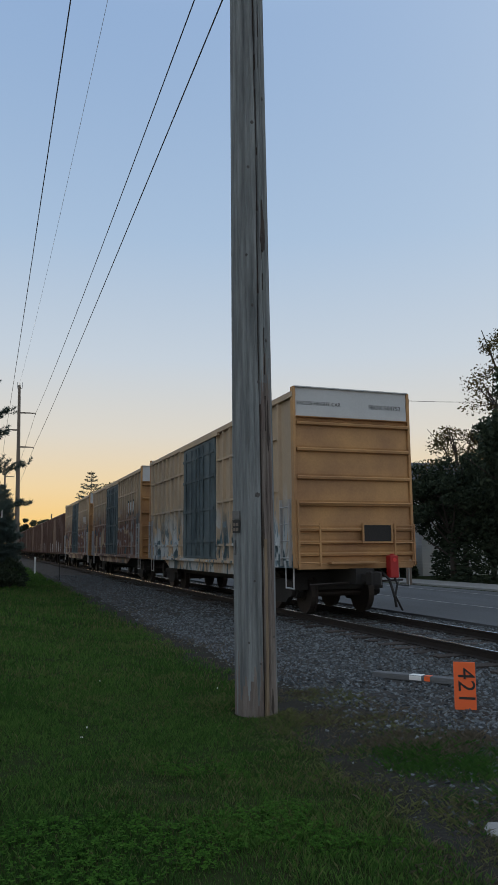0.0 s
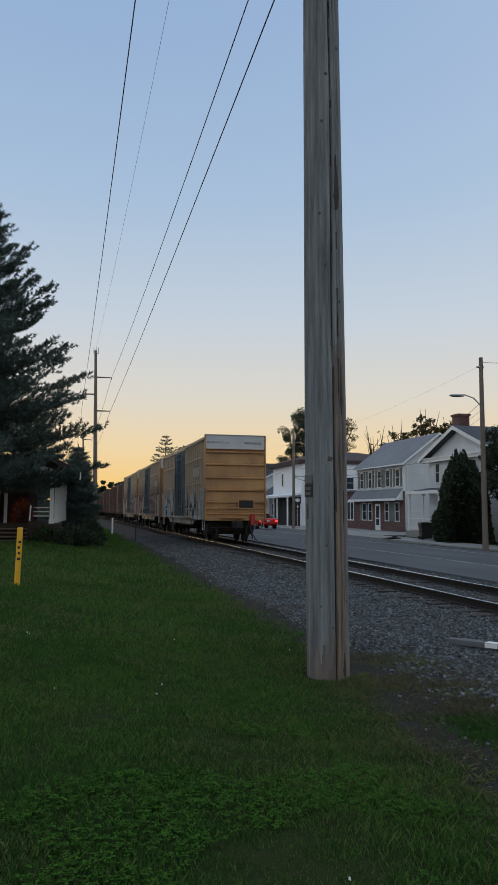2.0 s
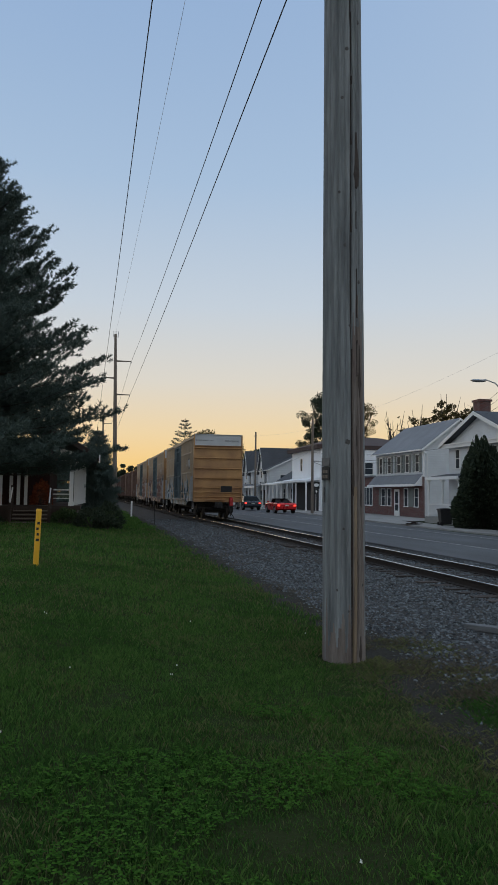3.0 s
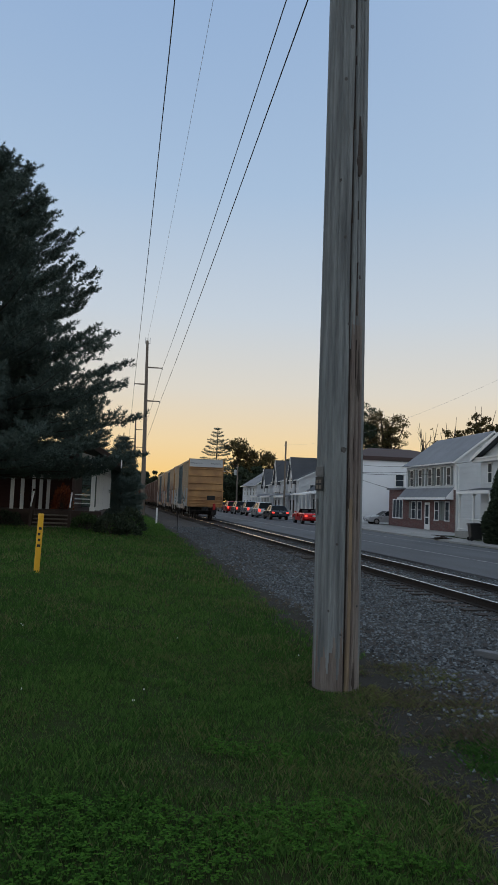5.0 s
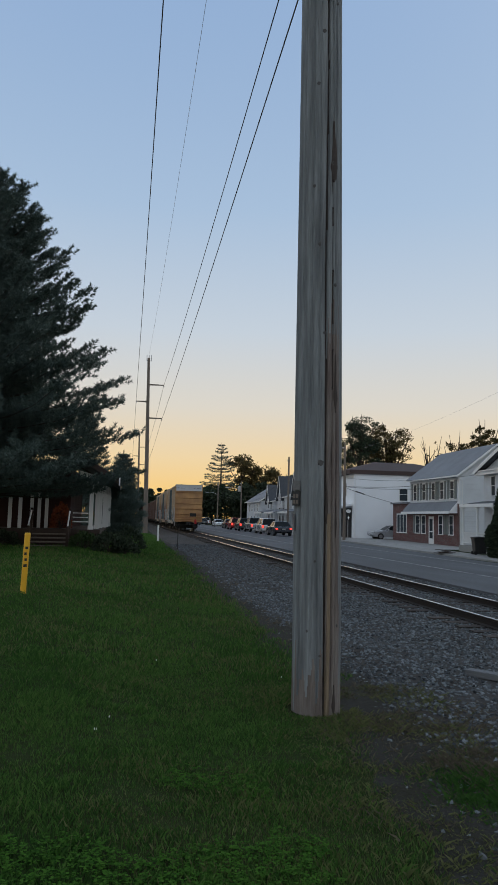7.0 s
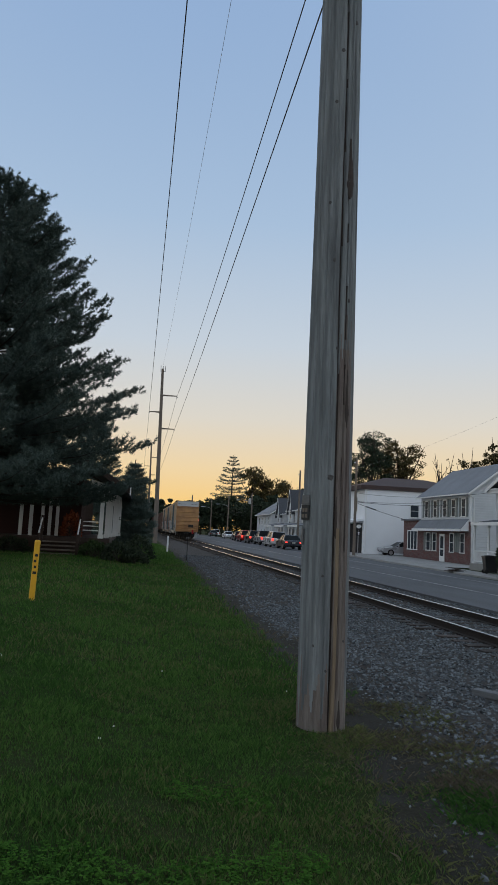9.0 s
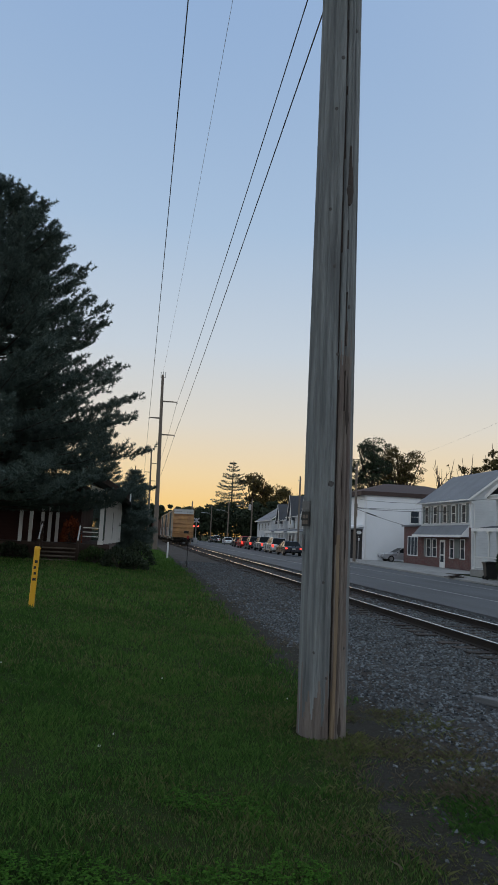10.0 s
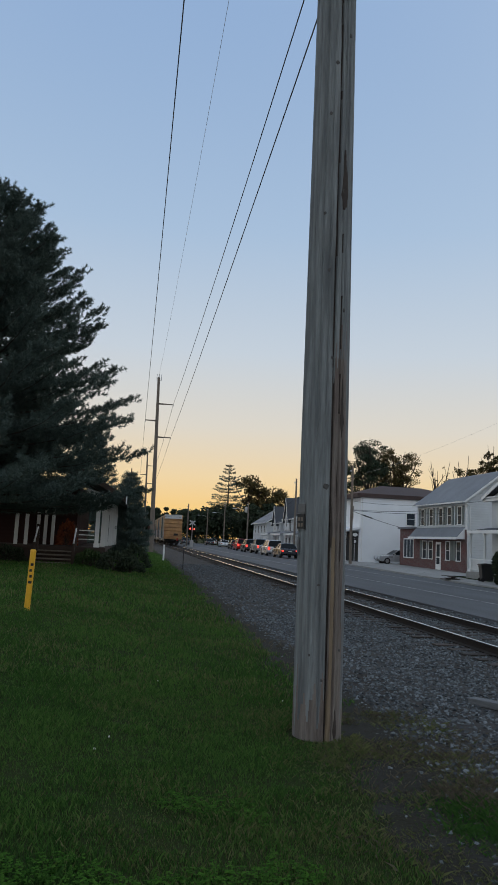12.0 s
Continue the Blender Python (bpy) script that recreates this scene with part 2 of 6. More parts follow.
def spaced(*runs):
    out = []
    for a, b, step in runs:
        out += list(np.arange(a, b, step))
    return [float(v) for v in out] + [float(runs[-1][1])]


def far_z(y):
    """The footway across the street climbs a little away from the camera."""
    return -0.34 + 0.20 * max(0.0, min(1.0, (y - 30) / 35))


def ground_z(x, y):
    return height(x, y) if x < 7.9 else (-0.45 if x < 18.6 else far_z(y) - 0.07)


strip_sheet("ground", spaced((-2500, -100, 300), (-100, -12, 4), (-12, 1.2, 0.12), (1.2, 8, 0.5), (8, 60, 2), (60, 100, 10), (100, 2600, 250)),
            spaced((-600, -40, 40), (-40, -8, 2), (-8, 12, 0.15), (12, 40, 0.6), (40, 180, 5), (180, 4200, 200)),
            lambda x, y: ground_z(x, y), M["lawn"], "mown green lawn falling gently to the railway", "lawn")

# ---- railway: stone bed, ties, rails ----
def bed_z(x, y):
    k = max(0.0, min(1.0, (x - toe(y)) / 0.9))
    crown = -0.205 + 0.03 * math.exp(-((x - 5.75) / 1.6) ** 2)
    return -0.26 + (crown + 0.26) * k + 0.014 * noise.noise((x * 2.3, y * 2.3, 5))


bed = Build()
BED_Y = spaced((-30, -6, 1.0), (-6, 16, 0.14), (16, 60, 0.6), (60, 420, 6))
BED_N = 60
for y in BED_Y:
    t0 = toe(y)
    for i in range(BED_N):
        x = t0 + (8.05 - t0) * i / (BED_N - 1)
        bed.v.append((x, y, bed_z(x, y) + (0.006 if 0 < i < BED_N - 1 else -0.03)))
bed.f = [(j * BED_N + i, j * BED_N + i + 1, (j + 1) * BED_N + i + 1, (j + 1) * BED_N + i) for j in range(len(BED_Y) - 1) for i in range(BED_N - 1)]
tagged(part("ballast_bed", bed, M["ballast"]), "bed of grey crushed stone under the track", "ballast", kind="structure")


def stones(name, count, seed, y_of, size, material, label, x0=None, x1=8.0):
    """Loose crushed stones, each a squashed, crooked lump."""
    rs = np.random.RandomState(seed)
    base = np.array([(-1, -1, -1), (1, -1, -1), (1, 1, -1), (-1, 1, -1), (-1, -1, 1), (1, -1, 1), (1, 1, 1), (-1, 1, 1)], float) * 0.62
    tri = np.array([(0, 3, 2, 1), (4, 5, 6, 7), (0, 1, 5, 4), (1, 2, 6, 5), (2, 3, 7, 6), (3, 0, 4, 7)])
    vs, fs = [], []
    for k in range(count):
        y = y_of(rs)
        lo = toe(y) - 0.02 if x0 is None else x0
        u = rs.rand()
        x = lo + (x1 - lo) * u
        wide = 0.4 + 0.6 * max(0.0, min(1.0, (0.9 - y) / 1.6)) + 0.9 * max(0.0, min(1.0, (-0.9 - y) / 0.8))
        if x - toe(y) < wide and rs.rand() > 0.05 + 0.92 * (max(0.0, x - toe(y)) / wide) ** 1.5:
            continue
        s = size * rs.uniform(0.45, 1.25)
        pts = base * rs.uniform(0.65, 1.2, (8, 1)) * s * np.array([1.0, rs.uniform(0.6, 1), rs.uniform(0.45, 0.85)]) + rs.normal(0, 0.14 * s, (8, 3))
        a, c = rs.uniform(0, 6.28), rs.uniform(-0.5, 0.5)
        rot = np.array(Euler((c, rs.uniform(-0.5, 0.5), a)).to_matrix())
        pts = pts @ rot.T + np.array([x, y, bed_z(x, y) + 0.25 * s])
        n = 8 * (len(vs))
        vs.append(pts)
        fs.append(tri + n)
    b = Build()
    b.v, b.f = [tuple(p) for p in np.concatenate(vs)], [tuple(q) for q in np.concatenate(fs)]
    me = bpy.data.meshes.new(name)
    me.from_pydata(b.v, [], b.f)
    return tagged(part(name, me, material), label, "ballast", kind="stuff")


M["soil"] = surface("dark_bare_soil", (0.036, 0.034, 0.030), 0.95, var=0.5, scale=2.5, fine=34, bump=1.0, second=(0.026, 0.024, 0.016), amount=0.5, spec=0.1)
M["stone"] = islands("crushed_stone", (0.024, 0.027, 0.030), (0.165, 0.182, 0.190), 0.75)
stones("ballast_stones", 46000, 5, lambda r: -4.5 + 15 * r.rand() ** 1.25, 0.027, M["stone"], "loose grey crushed stones beside the track")
stones("ballast_stones", 16000, 6, lambda r: 10 + 32 * r.rand() ** 1.3, 0.034, M["stone"], "loose grey crushed stones along the track")

# bare soil between the lawn and the stones
soil = Build()
SOIL_Y = spaced((-6, 14, 0.12), (14, 60, 0.5))
SOIL_N = 12
for y in SOIL_Y:
    a0, a1 = toe(y) - 0.42 - 0.2 * noise.noise((5, y * 0.8, 1)), toe(y) + 0.55 + 0.7 * max(0.0, min(1.0, (0.9 - y) / 1.6)) + 0.3 * noise.noise((9, y * 0.7, 2))
    for i in range(SOIL_N):
        x = a0 + (a1 - a0) * i / (SOIL_N - 1)
        lift = 0.022 * math.sin(math.pi * i / (SOIL_N - 1)) - 0.012
        soil.v.append((x, y, (height(x, y) if x < toe(y) else max(bed_z(x, y), height(x, y))) + lift + 0.006 * noise.noise((x * 6, y * 6, 3))))
soil.f = [(j * SOIL_N + i, j * SOIL_N + i + 1, (j + 1) * SOIL_N + i + 1, (j + 1) * SOIL_N + i) for j in range(len(SOIL_Y) - 1) for i in range(SOIL_N - 1)]
tagged(part("soil_strip", soil, M["soil"]), "dark bare soil between the lawn and stones", "soil", kind="structure")

tie_mesh = Build().box(-1.3, 1.3, -0.115, 0.115, -0.17, 0.0).mesh("tie")
tie_mesh.materials.append(M["tie"])
track = tagged(new("railway_track"), "single railway track of rusted rails on dark wooden ties", "railway track", kind="structure")
rt = random.Random(3)
for i in range(300):
    ob = new("tie", tie_mesh)
    ob.parent = track
    ob.matrix_local = pose(5.75 + rt.uniform(-0.04, 0.04), -8 + i * 0.53, -0.158 + rt.uniform(-0.012, 0.008), 0, rt.uniform(-0.4, 0.4), rt.uniform(-1.5, 1.5))


def rail(x):
    prof = [(-0.07, -0.16), (0.07, -0.16), (0.07, -0.148), (0.012, -0.13), (0.012, -0.045), (0.034, -0.035), (0.036, -0.008), (-0.036, -0.008), (-0.034, -0.035), (-0.012, -0.045), (-0.012, -0.13), (-0.07, -0.148)]
    body = part("rail", Build().prism([(x + a, c) for a, c in prof], -40, 420), M["rail_rust"], track, "rusted steel rail")
    top = [(-0.024, -0.0075), (0.026, -0.0075), (0.024, -0.002), (0.016, 0.001), (-0.014, 0.001), (-0.022, -0.002)]
    part("rail_head", Build().prism([(x + a, c) for a, c in top], -40, 420), M["rail_head"], body, "shining worn rail head")


rail(5.0)
rail(6.505)
plate_mesh = Build().box(-0.17, 0.17, -0.09, 0.09, -0.02, 0.004)
for s in (-0.09, 0.09):
    for t in (-0.05, 0.05):
        plate_mesh.box(s - 0.012, s + 0.012, t - 0.012, t + 0.012, 0.0, 0.03)
plate_mesh = plate_mesh.mesh("tie_plate")
plate_mesh.materials.append(M["rail_rust"])
for i in range(60):
    for x in (5.0, 6.505):
        ob = new("tie_plate", plate_mesh)
        ob.parent = track
        ob.matrix_local = pose(x, -2 + i * 0.53 + 0.0, -0.166)

# ---- road and far pavement ----
road = Build()
ROAD_Y = spaced((-120, 0, 20), (0, 120, 4), (120, 900, 60))
for y in ROAD_Y:
    for x, z in ((7.95, -0.5), (8.0, -0.135), (10.5, -0.10), (13.4, -0.075), (16.2, 0.5 * far_z(y) - 0.06), (18.55, far_z(y) - 0.12), (18.6, far_z(y) - 0.4)):
        road.v.append((x, y, z))
road.f = [(j * 7 + i, j * 7 + i + 1, (j + 1) * 7 + i + 1, (j + 1) * 7 + i) for j in range(len(ROAD_Y) - 1) for i in range(6)]
tagged(part("road", road, M["asphalt"]), "wide worn grey asphalt street beside the track", "road", kind="structure")


def road_line(x, w, z, y0, y1, label):
    tagged(part("road_marking", Build().box(x, x + w, y0, y1, z - 0.01, z + 0.004), M["paint_line"]), label, "road marking", kind="structure")


road_line(10.45, 0.12, -0.097, -60, 300, "faded white edge line on the street")
road_line(13.40, 0.10, -0.073, -60, 300, "faded centre line on the street")
pav = thing("pavement", "pale concrete kerb and footway before the houses", "pavement", kind="structure")
for ya, yb in ((-60, 30), (30, 65), (65, 300)):
    za, zb = far_z(ya), far_z(yb)
    part("kerb", Build().add([(x, y, z) for y, zt in ((ya, za), (yb, zb)) for x, z in ((18.6, zt - 0.4), (18.78, zt - 0.4), (18.78, zt), (18.62, zt), (18.6, zt - 0.02))],
                             [(0, 1, 2, 3, 4), (9, 8, 7, 6, 5)] + [(i, (i + 1) % 5, 5 + (i + 1) % 5, 5 + i) for i in range(5)]), M["concrete"], pav)
slab = Build().box(0, 2.2, 0, 1.48, -0.2, 0.0).mesh("paving_slab")
slab.materials.append(M["concrete"])
for i in range(110):
    ob = new("paving_slab", slab)
    ob.parent = pav
    ob.matrix_local = pose(18.79, -20 + i * 1.5, far_z(-20 + i * 1.5) + 0.004 * math.sin(i * 2.1) - 0.005)

court = Build()
for y in (43.0, 54.0, 65.0, 90.0):
    court.v += [(21.0, y, far_z(y) - 0.012), (31.0, y, far_z(y) - 0.03)]
court.f = [(0, 1, 3, 2), (2, 3, 5, 4), (4, 5, 7, 6)]
tagged(part("forecourt", court, M["concrete"]), "pale concrete forecourt before the houses", "forecourt", kind="structure")

# ---- utility poles and wires ----
def near_pole():
    """The great wooden pole in the foreground: deep drying checks, knots, a metal tag."""
    x0, y0 = 0.633, 0.20
    pole = thing("utility_pole", "tall weathered grey wooden utility pole with deep cracks", "utility pole", "utility poles")
    b = Build()
    seg, zs = 180, spaced((-0.6, 8.5, 0.05), (8.5, 18.2, 0.6))
    checks = ((-86, 0.042, 0.013), (-69, 0.030, 0.011), (-58, 0.016, 0.010), (-35, 0.016, 0.012), (-150, 0.012, 0.010), (-122, 0.012, 0.009), (-104, 0.010, 0.008), (100, 0.03, 0.02), (20, 0.02, 0.02))
    deep = []
    for z in zs:
        r = 0.232 - 0.0049 * max(0.0, z - 2.4)
        cx = x0 - 0.0055 * z
        for i in range(seg):
            a = 360.0 * i / seg - 180
            rr = r * (1 + 0.012 * noise.noise((math.cos(radians(a)) * 2, math.sin(radians(a)) * 2, z * 0.35)) + 0.006 * noise.noise((math.cos(radians(a)) * 14, math.sin(radians(a)) * 14, z * 0.4)))
            for c, depth, w in checks:
                cc = c + 4.5 * noise.noise((c, z * 0.4, 2.0)) + 1.2 * noise.noise((c, z * 2.5, 4.0))
                d = abs((a - cc + 180) % 360 - 180) * math.pi / 180 * r
                dep = depth * (0.65 + 0.7 * max(0.0, 0.5 + noise.noise((c * 3.3, z * 0.5, 9.0))))
                if d < w:
                    rr -= dep * (1 - d / w) ** 0.7
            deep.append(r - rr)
            b.v.append((cx + rr * math.cos(radians(a)), y0 + rr * math.sin(radians(a)), z))
    n = len(zs)
    b.f = [(j * seg + i, j * seg + (i + 1) % seg, (j + 1) * seg + (i + 1) % seg, (j + 1) * seg + i) for j in range(n - 1) for i in range(seg)]
    b.f.append(tuple((n - 1) * seg + i for i in range(seg)))
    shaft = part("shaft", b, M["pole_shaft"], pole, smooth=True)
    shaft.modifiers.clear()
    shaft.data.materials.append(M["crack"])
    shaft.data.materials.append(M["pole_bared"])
    # quads sunk more than 17 mm into a check take the darker colour
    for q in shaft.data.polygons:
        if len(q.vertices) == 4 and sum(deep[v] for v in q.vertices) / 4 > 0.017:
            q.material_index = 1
        elif len(q.vertices) == 4:
            a = 360.0 * (q.vertices[0] % seg) / seg - 180
            zq = q.center.z
            wob = 5 * noise.noise((a * 0.2, zq * 1.5, 6.0))
            if -89 + wob < a < -44 + wob and zq < 3.4 + 0.9 * noise.noise((a * 0.25, 1.0, 3.0)) or zq < 0.10 + 0.4 * noise.noise((a * 0.12, zq, 8.0)):
                q.material_index = 2

    def spot(a, z, dr=0.0):
        r = 0.232 - 0.0049 * max(0.0, z - 2.4) + dr
        return Vector((x0 - 0.0055 * z + r * math.cos(radians(a)), y0 + r * math.sin(radians(a)), z)), Vector((math.cos(radians(a)), math.sin(radians(a)), 0))

    # knots: a raised ring round a dark heart
    for a, z, s in ((-98, 2.13, 0.035), (-112, 5.98, 0.025), (-70, 5.15, 0.03), (-105, 4.3, 0.022), (-96, 6.55, 0.028), (-55, 6.9, 0.026), (-75, 0.92, 0.024), (-128, 0.55, 0.016), (-97, 0.33, 0.018), (-92, 3.4, 0.02), (-60, 3.9, 0.022), (-110, 1.2, 0.018), (-50, 0.6, 0.02), (-120, 4.9, 0.02)):
        p, d = spot(a, z, -0.006)
        kb = Build()
        side = d.cross(Vector((0, 0, 1)))
        ring = []
        for j, (rad, out) in enumerate(((1.35, 0.002), (1.0, 0.0075), (0.7, 0.0095), (0.4, 0.0085), (0.0, 0.007))):
            for i in range(14):
                t = 2 * math.pi * i / 14
                wob = 1 + 0.35 * noise.noise((math.cos(t) * 1.3, math.sin(t) * 1.3, a + z))
                kb.v.append(p + s * rad * wob * 0.6 * (math.cos(t) * side + 1.25 * math.sin(t) * Vector((0, 0, 1))) + d * out)
        kb.v = [tuple(q) for q in kb.v]
        kb.f = [(j * 14 + i, j * 14 + (i + 1) % 14, (j + 1) * 14 + (i + 1) % 14, (j + 1) * 14 + i) for j in range(4) for i in range(14)]
        part("knot", kb, M["knot"], pole, "dark knot in the wood", smooth=True)
    # the torn patch where a long splinter has come away
    for a, z0, z1, w, name in ((-66, 4.95, 5.60, 0.075, "torn_patch"), (-60, 2.62, 3.2, 0.030, "torn_patch"), (-56, 1.42, 1.80, 0.022, "torn_patch"), (-83, 1.55, 1.95, 0.022, "torn_patch"), (-60, -0.2, 0.06, 0.035, "rot_hole")):
        pb = Build()
        rows = 12
        for j in range(rows + 1):
            z = z0 + (z1 - z0) * j / rows
            p, d = spot(a, z, 0.004)
            side = d.cross(Vector((0, 0, 1)))
            ww = w * min(1.0, 0.45 + 2.5 * (j / rows)) * (1 - 0.88 * (j / rows) ** 1.6) * (0.8 + 0.5 * noise.noise((a, z * 7, 1)))
            if j == 0:
                ww *= 0.3
            for s in (-1, -0.5, 0, 0.5, 1):
                q = p + side * ww * s * (1 + 0.25 * noise.noise((z * 11, s, a))) - d * 0.012 * s * s * (w / 0.075)
                pb.v.append(tuple(q))
        pb.f = [(j * 5 + i, j * 5 + i + 1, (j + 1) * 5 + i + 1, (j + 1) * 5 + i) for j in range(rows) for i in range(4)]
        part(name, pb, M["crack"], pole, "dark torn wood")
    # pale split stave low on the pole
    sb = Build()
    rows = 40
    for j in range(rows + 1):
        z = -0.25 + 1.9 * j / rows
        for a in (-84, -82, -78, -74, -72):
            edge = a in (-84, -72)
            p, d = spot(a + 3.0 * noise.noise((1, z * 0.5, 2.0)), z, -0.02 if edge else 0.004 + 0.004 * noise.noise((a, z * 3, 1)))
            sb.v.append(tuple(p))
    sb.f = [(j * 5 + i, j * 5 + i + 1, (j + 1) * 5 + i + 1, (j + 1) * 5 + i) for j in range(rows) for i in range(4)]
    part("split_stave", sb, M["strip"], pole, "pale stave of split wood")
    # number tag, with its two rows of plain bars, and the small plate over it
    p, d = spot(-163, 1.84, 0.010)
    tag = Matrix.Translation(p) @ Vector((0, 0, 1)).rotation_difference(Vector((0, 0, 1))).to_matrix().to_4x4() @ pose(0, 0, 0, 0, 0, -158 + 90)
    t1 = part("tag", Build().box(-0.06, 0.06, -0.004, 0.006, -0.12, 0.02), M["black"], pole, "dark metal number tag")
    t1.matrix_local = tag
    for r in range(2):
        for c in range(2):
            o = part("bar", Build().box(-0.042 + 0.048 * c, -0.01 + 0.048 * c, -0.008, -0.003, -0.045 - 0.055 * r, -0.01 - 0.055 * r), M["pole_far"], t1)
    t2 = part("tag_plate", Build().box(-0.06, 0.06, -0.004, 0.006, 0.03, 0.12), M["tag_metal"], pole, "pale metal plate")
    t2.matrix_local = tag
    t3 = part("tag_strip", Build().box(-0.045, -0.02, -0.004, 0.006, -0.36, -0.20), M["tag_metal"], pole, "narrow metal strip")
    t3.matrix_local = tag
    arms(pole, x0 - 0.09, y0, ((-1, 14.4, 1.42), (1, 14.9, 1.5), (1, 13.0, 1.4)), 18.2)
    return pole


def arms(pole, x, y, which, top):
    for s, z, w in which:
        a = part("arm", Build().prism([(x, z - 0.09), (x + s * w, z - 0.03), (x + s * w, z + 0.06), (x, z + 0.09)], y - 0.05, y + 0.05), M["pole_far"], pole, "horizontal insulator arm")
        part("insulator", Build().cyl((x + s * w, y, z - 0.03), (x + s * w, y, z - 0.2), 0.05, 0.03, 10).cyl((x + s * w, y, z - 0.1), (x + s * w, y, z - 0.13), 0.07, 0.07, 10), M["galv"], a)
    cap = Build().box(x - 0.28, x + 0.28, y - 0.03, y + 0.03, top - 0.35, top - 0.29)
    for dx in (-0.25, 0, 0.25):
        cap.cyl((x + dx, y, top - 0.29), (x + dx, y, top + 0.35), 0.035, 0.03, 8)
    part("top_fitting", cap, M["galv"], pole, "metal fitting at the pole top")


def far_pole(x, y, lean, height_, label):
    pole = thing("utility_pole", label, "utility pole", "utility poles")
    part("shaft", Build().tube([(x + lean, y, -0.4), (x + lean * 0.5, y, height_ * 0.5), (x, y, height_)], [0.27, 0.21, 0.14], 16), M["pole_far"], pole)
    k = height_ / 19.4
    arms(pole, x + 0.05, y, ((-1, 14.4 * k, 1.25), (1, 16.35 * k, 1.75), (1, 12.55 * k, 1.65)), height_)
    return pole


def wire(name, a, b, sag, r, label, material=None):
    pts = []
    for i in range(41):
        t = i / 40
        p = Vector(a).lerp(Vector(b), t)
        p.z -= 4 * sag * t * (1 - t)
        pts.append(p)
    return tagged(part(name, Build().tube(pts, r, 6), material or M["wire"], smooth=False), label, "power line")


M["pole_shaft"] = M["pole"]
M["pole_bared"] = surface("brown_bared_pole_wood", (0.225, 0.196, 0.172), 0.88, var=0.34, scale=2.2, fine=15, bump=1.0, second=(0.13, 0.10, 0.09), amount=0.5, stretch=(7, 7, 0.5))
M["tag_metal"] = surface("weathered_tag_metal", (0.17, 0.17, 0.17), 0.6, metal=0.3, var=0.3, scale=9, fine=50, bump=0.1)
M["knot"] = surface("pole_knot", (0.115, 0.110, 0.105), 0.9, var=0.4, scale=20, fine=60, bump=0.5)
near_pole()
far_pole(0.72, 75, 0.35, 19.3, "tall slender wooden power pole with three side arms")
far_pole(1.15, 150, 0.35, 19.2, "tall wooden power pole farther along the line")
wire("power_line", (-0.87, 0.2, 14.3), (-0.50, 75, 14.25), 0.35, 0.016, "black power cable strung between tall poles")
wire("power_line", (2.06, 0.2, 14.9), (2.50, 75, 16.2), 0.5, 0.016, "black power cable strung between tall poles")
wire("power_line", (1.95, 0.2, 12.9), (2.42, 75, 12.4), 0.3, 0.016, "black power cable strung between tall poles")
wire("ground_wire", (0.64, 0.2, 18.3), (0.72, 75, 19.5), 0.9, 0.007, "thin grey wire along the pole tops", M["galv"])
wire("power_line", (-0.50, 75, 14.25), (-0.1, 150, 14.1), 0.5, 0.016, "black power cable strung between tall poles")
wire("power_line", (2.50, 75, 16.2), (2.9, 150, 16.1), 0.5, 0.016, "black power cable strung between tall poles")
wire("power_line", (2.42, 75, 12.4), (2.8, 150, 12.2), 0.5, 0.016, "black power cable strung between tall poles")

# ---- the train ----
def truck(parent, yc):
    """A two-axle freight truck: side frames with springs, bolster; the wheelsets are made apart."""
    fr = Build()
    for s in (-1, 1):
        x = s * 1.0
        prof = [(-1.15, 0.52), (-0.98, 0.72), (-0.45, 0.78), (0.45, 0.78), (0.98, 0.72), (1.15, 0.52), (0.98, 0.36), (0.62, 0.40), (0.36, 0.22), (-0.36, 0.22), (-0.62, 0.40), (-0.98, 0.36)]
        fr.prism([(yc + a, c) for a, c in prof], x - 0.07, x + 0.07, axis="x")
        for a in (-0.87, 0.87):
            fr.cyl((x - s * 0.02, yc + a, 0.5), (x + s * 0.17, yc + a, 0.5), 0.14, 0.12, 14)
    fr.box(-1.05, 1.05, yc - 0.2, yc + 0.2, 0.42, 0.66)
    fr.cyl((0, yc, 0.6), (0, yc, 0.92), 0.22, 0.22, 14)
    t = part("truck", fr, M["under"], parent, "grimy black two-axle truck", bevel=0.012)
    for s in (-1, 1):
        sp = Build()
        for a in (-0.14, 0.0, 0.14):
            sp.cyl((s * 1.0, yc + a, 0.24), (s * 1.0, yc + a, 0.46), 0.06, 0.06, 10)
        part("spring", sp, M["wheel"], t)


def wheelset():
    b = Build()
    for s in (-1, 1):
        x = s * 0.7525
        b.cyl((x - 0.065, 0, 0), (x + 0.065, 0, 0), 0.46, 0.455, 28)
        b.cyl((x - s * 0.065, 0, 0), (x - s * 0.095, 0, 0), 0.485, 0.485, 28)
        b.cyl((x + s * 0.066, 0, 0), (x + s * 0.075, 0, 0), 0.17, 0.15, 16)
    b.cyl((-1.0, 0, 0), (1.0, 0, 0), 0.085, 0.085, 12)
    me = b.mesh("wheelset")
    me.materials.append(M["wheel"])
    return me


WHEELSET = wheelset()
AXLES = []


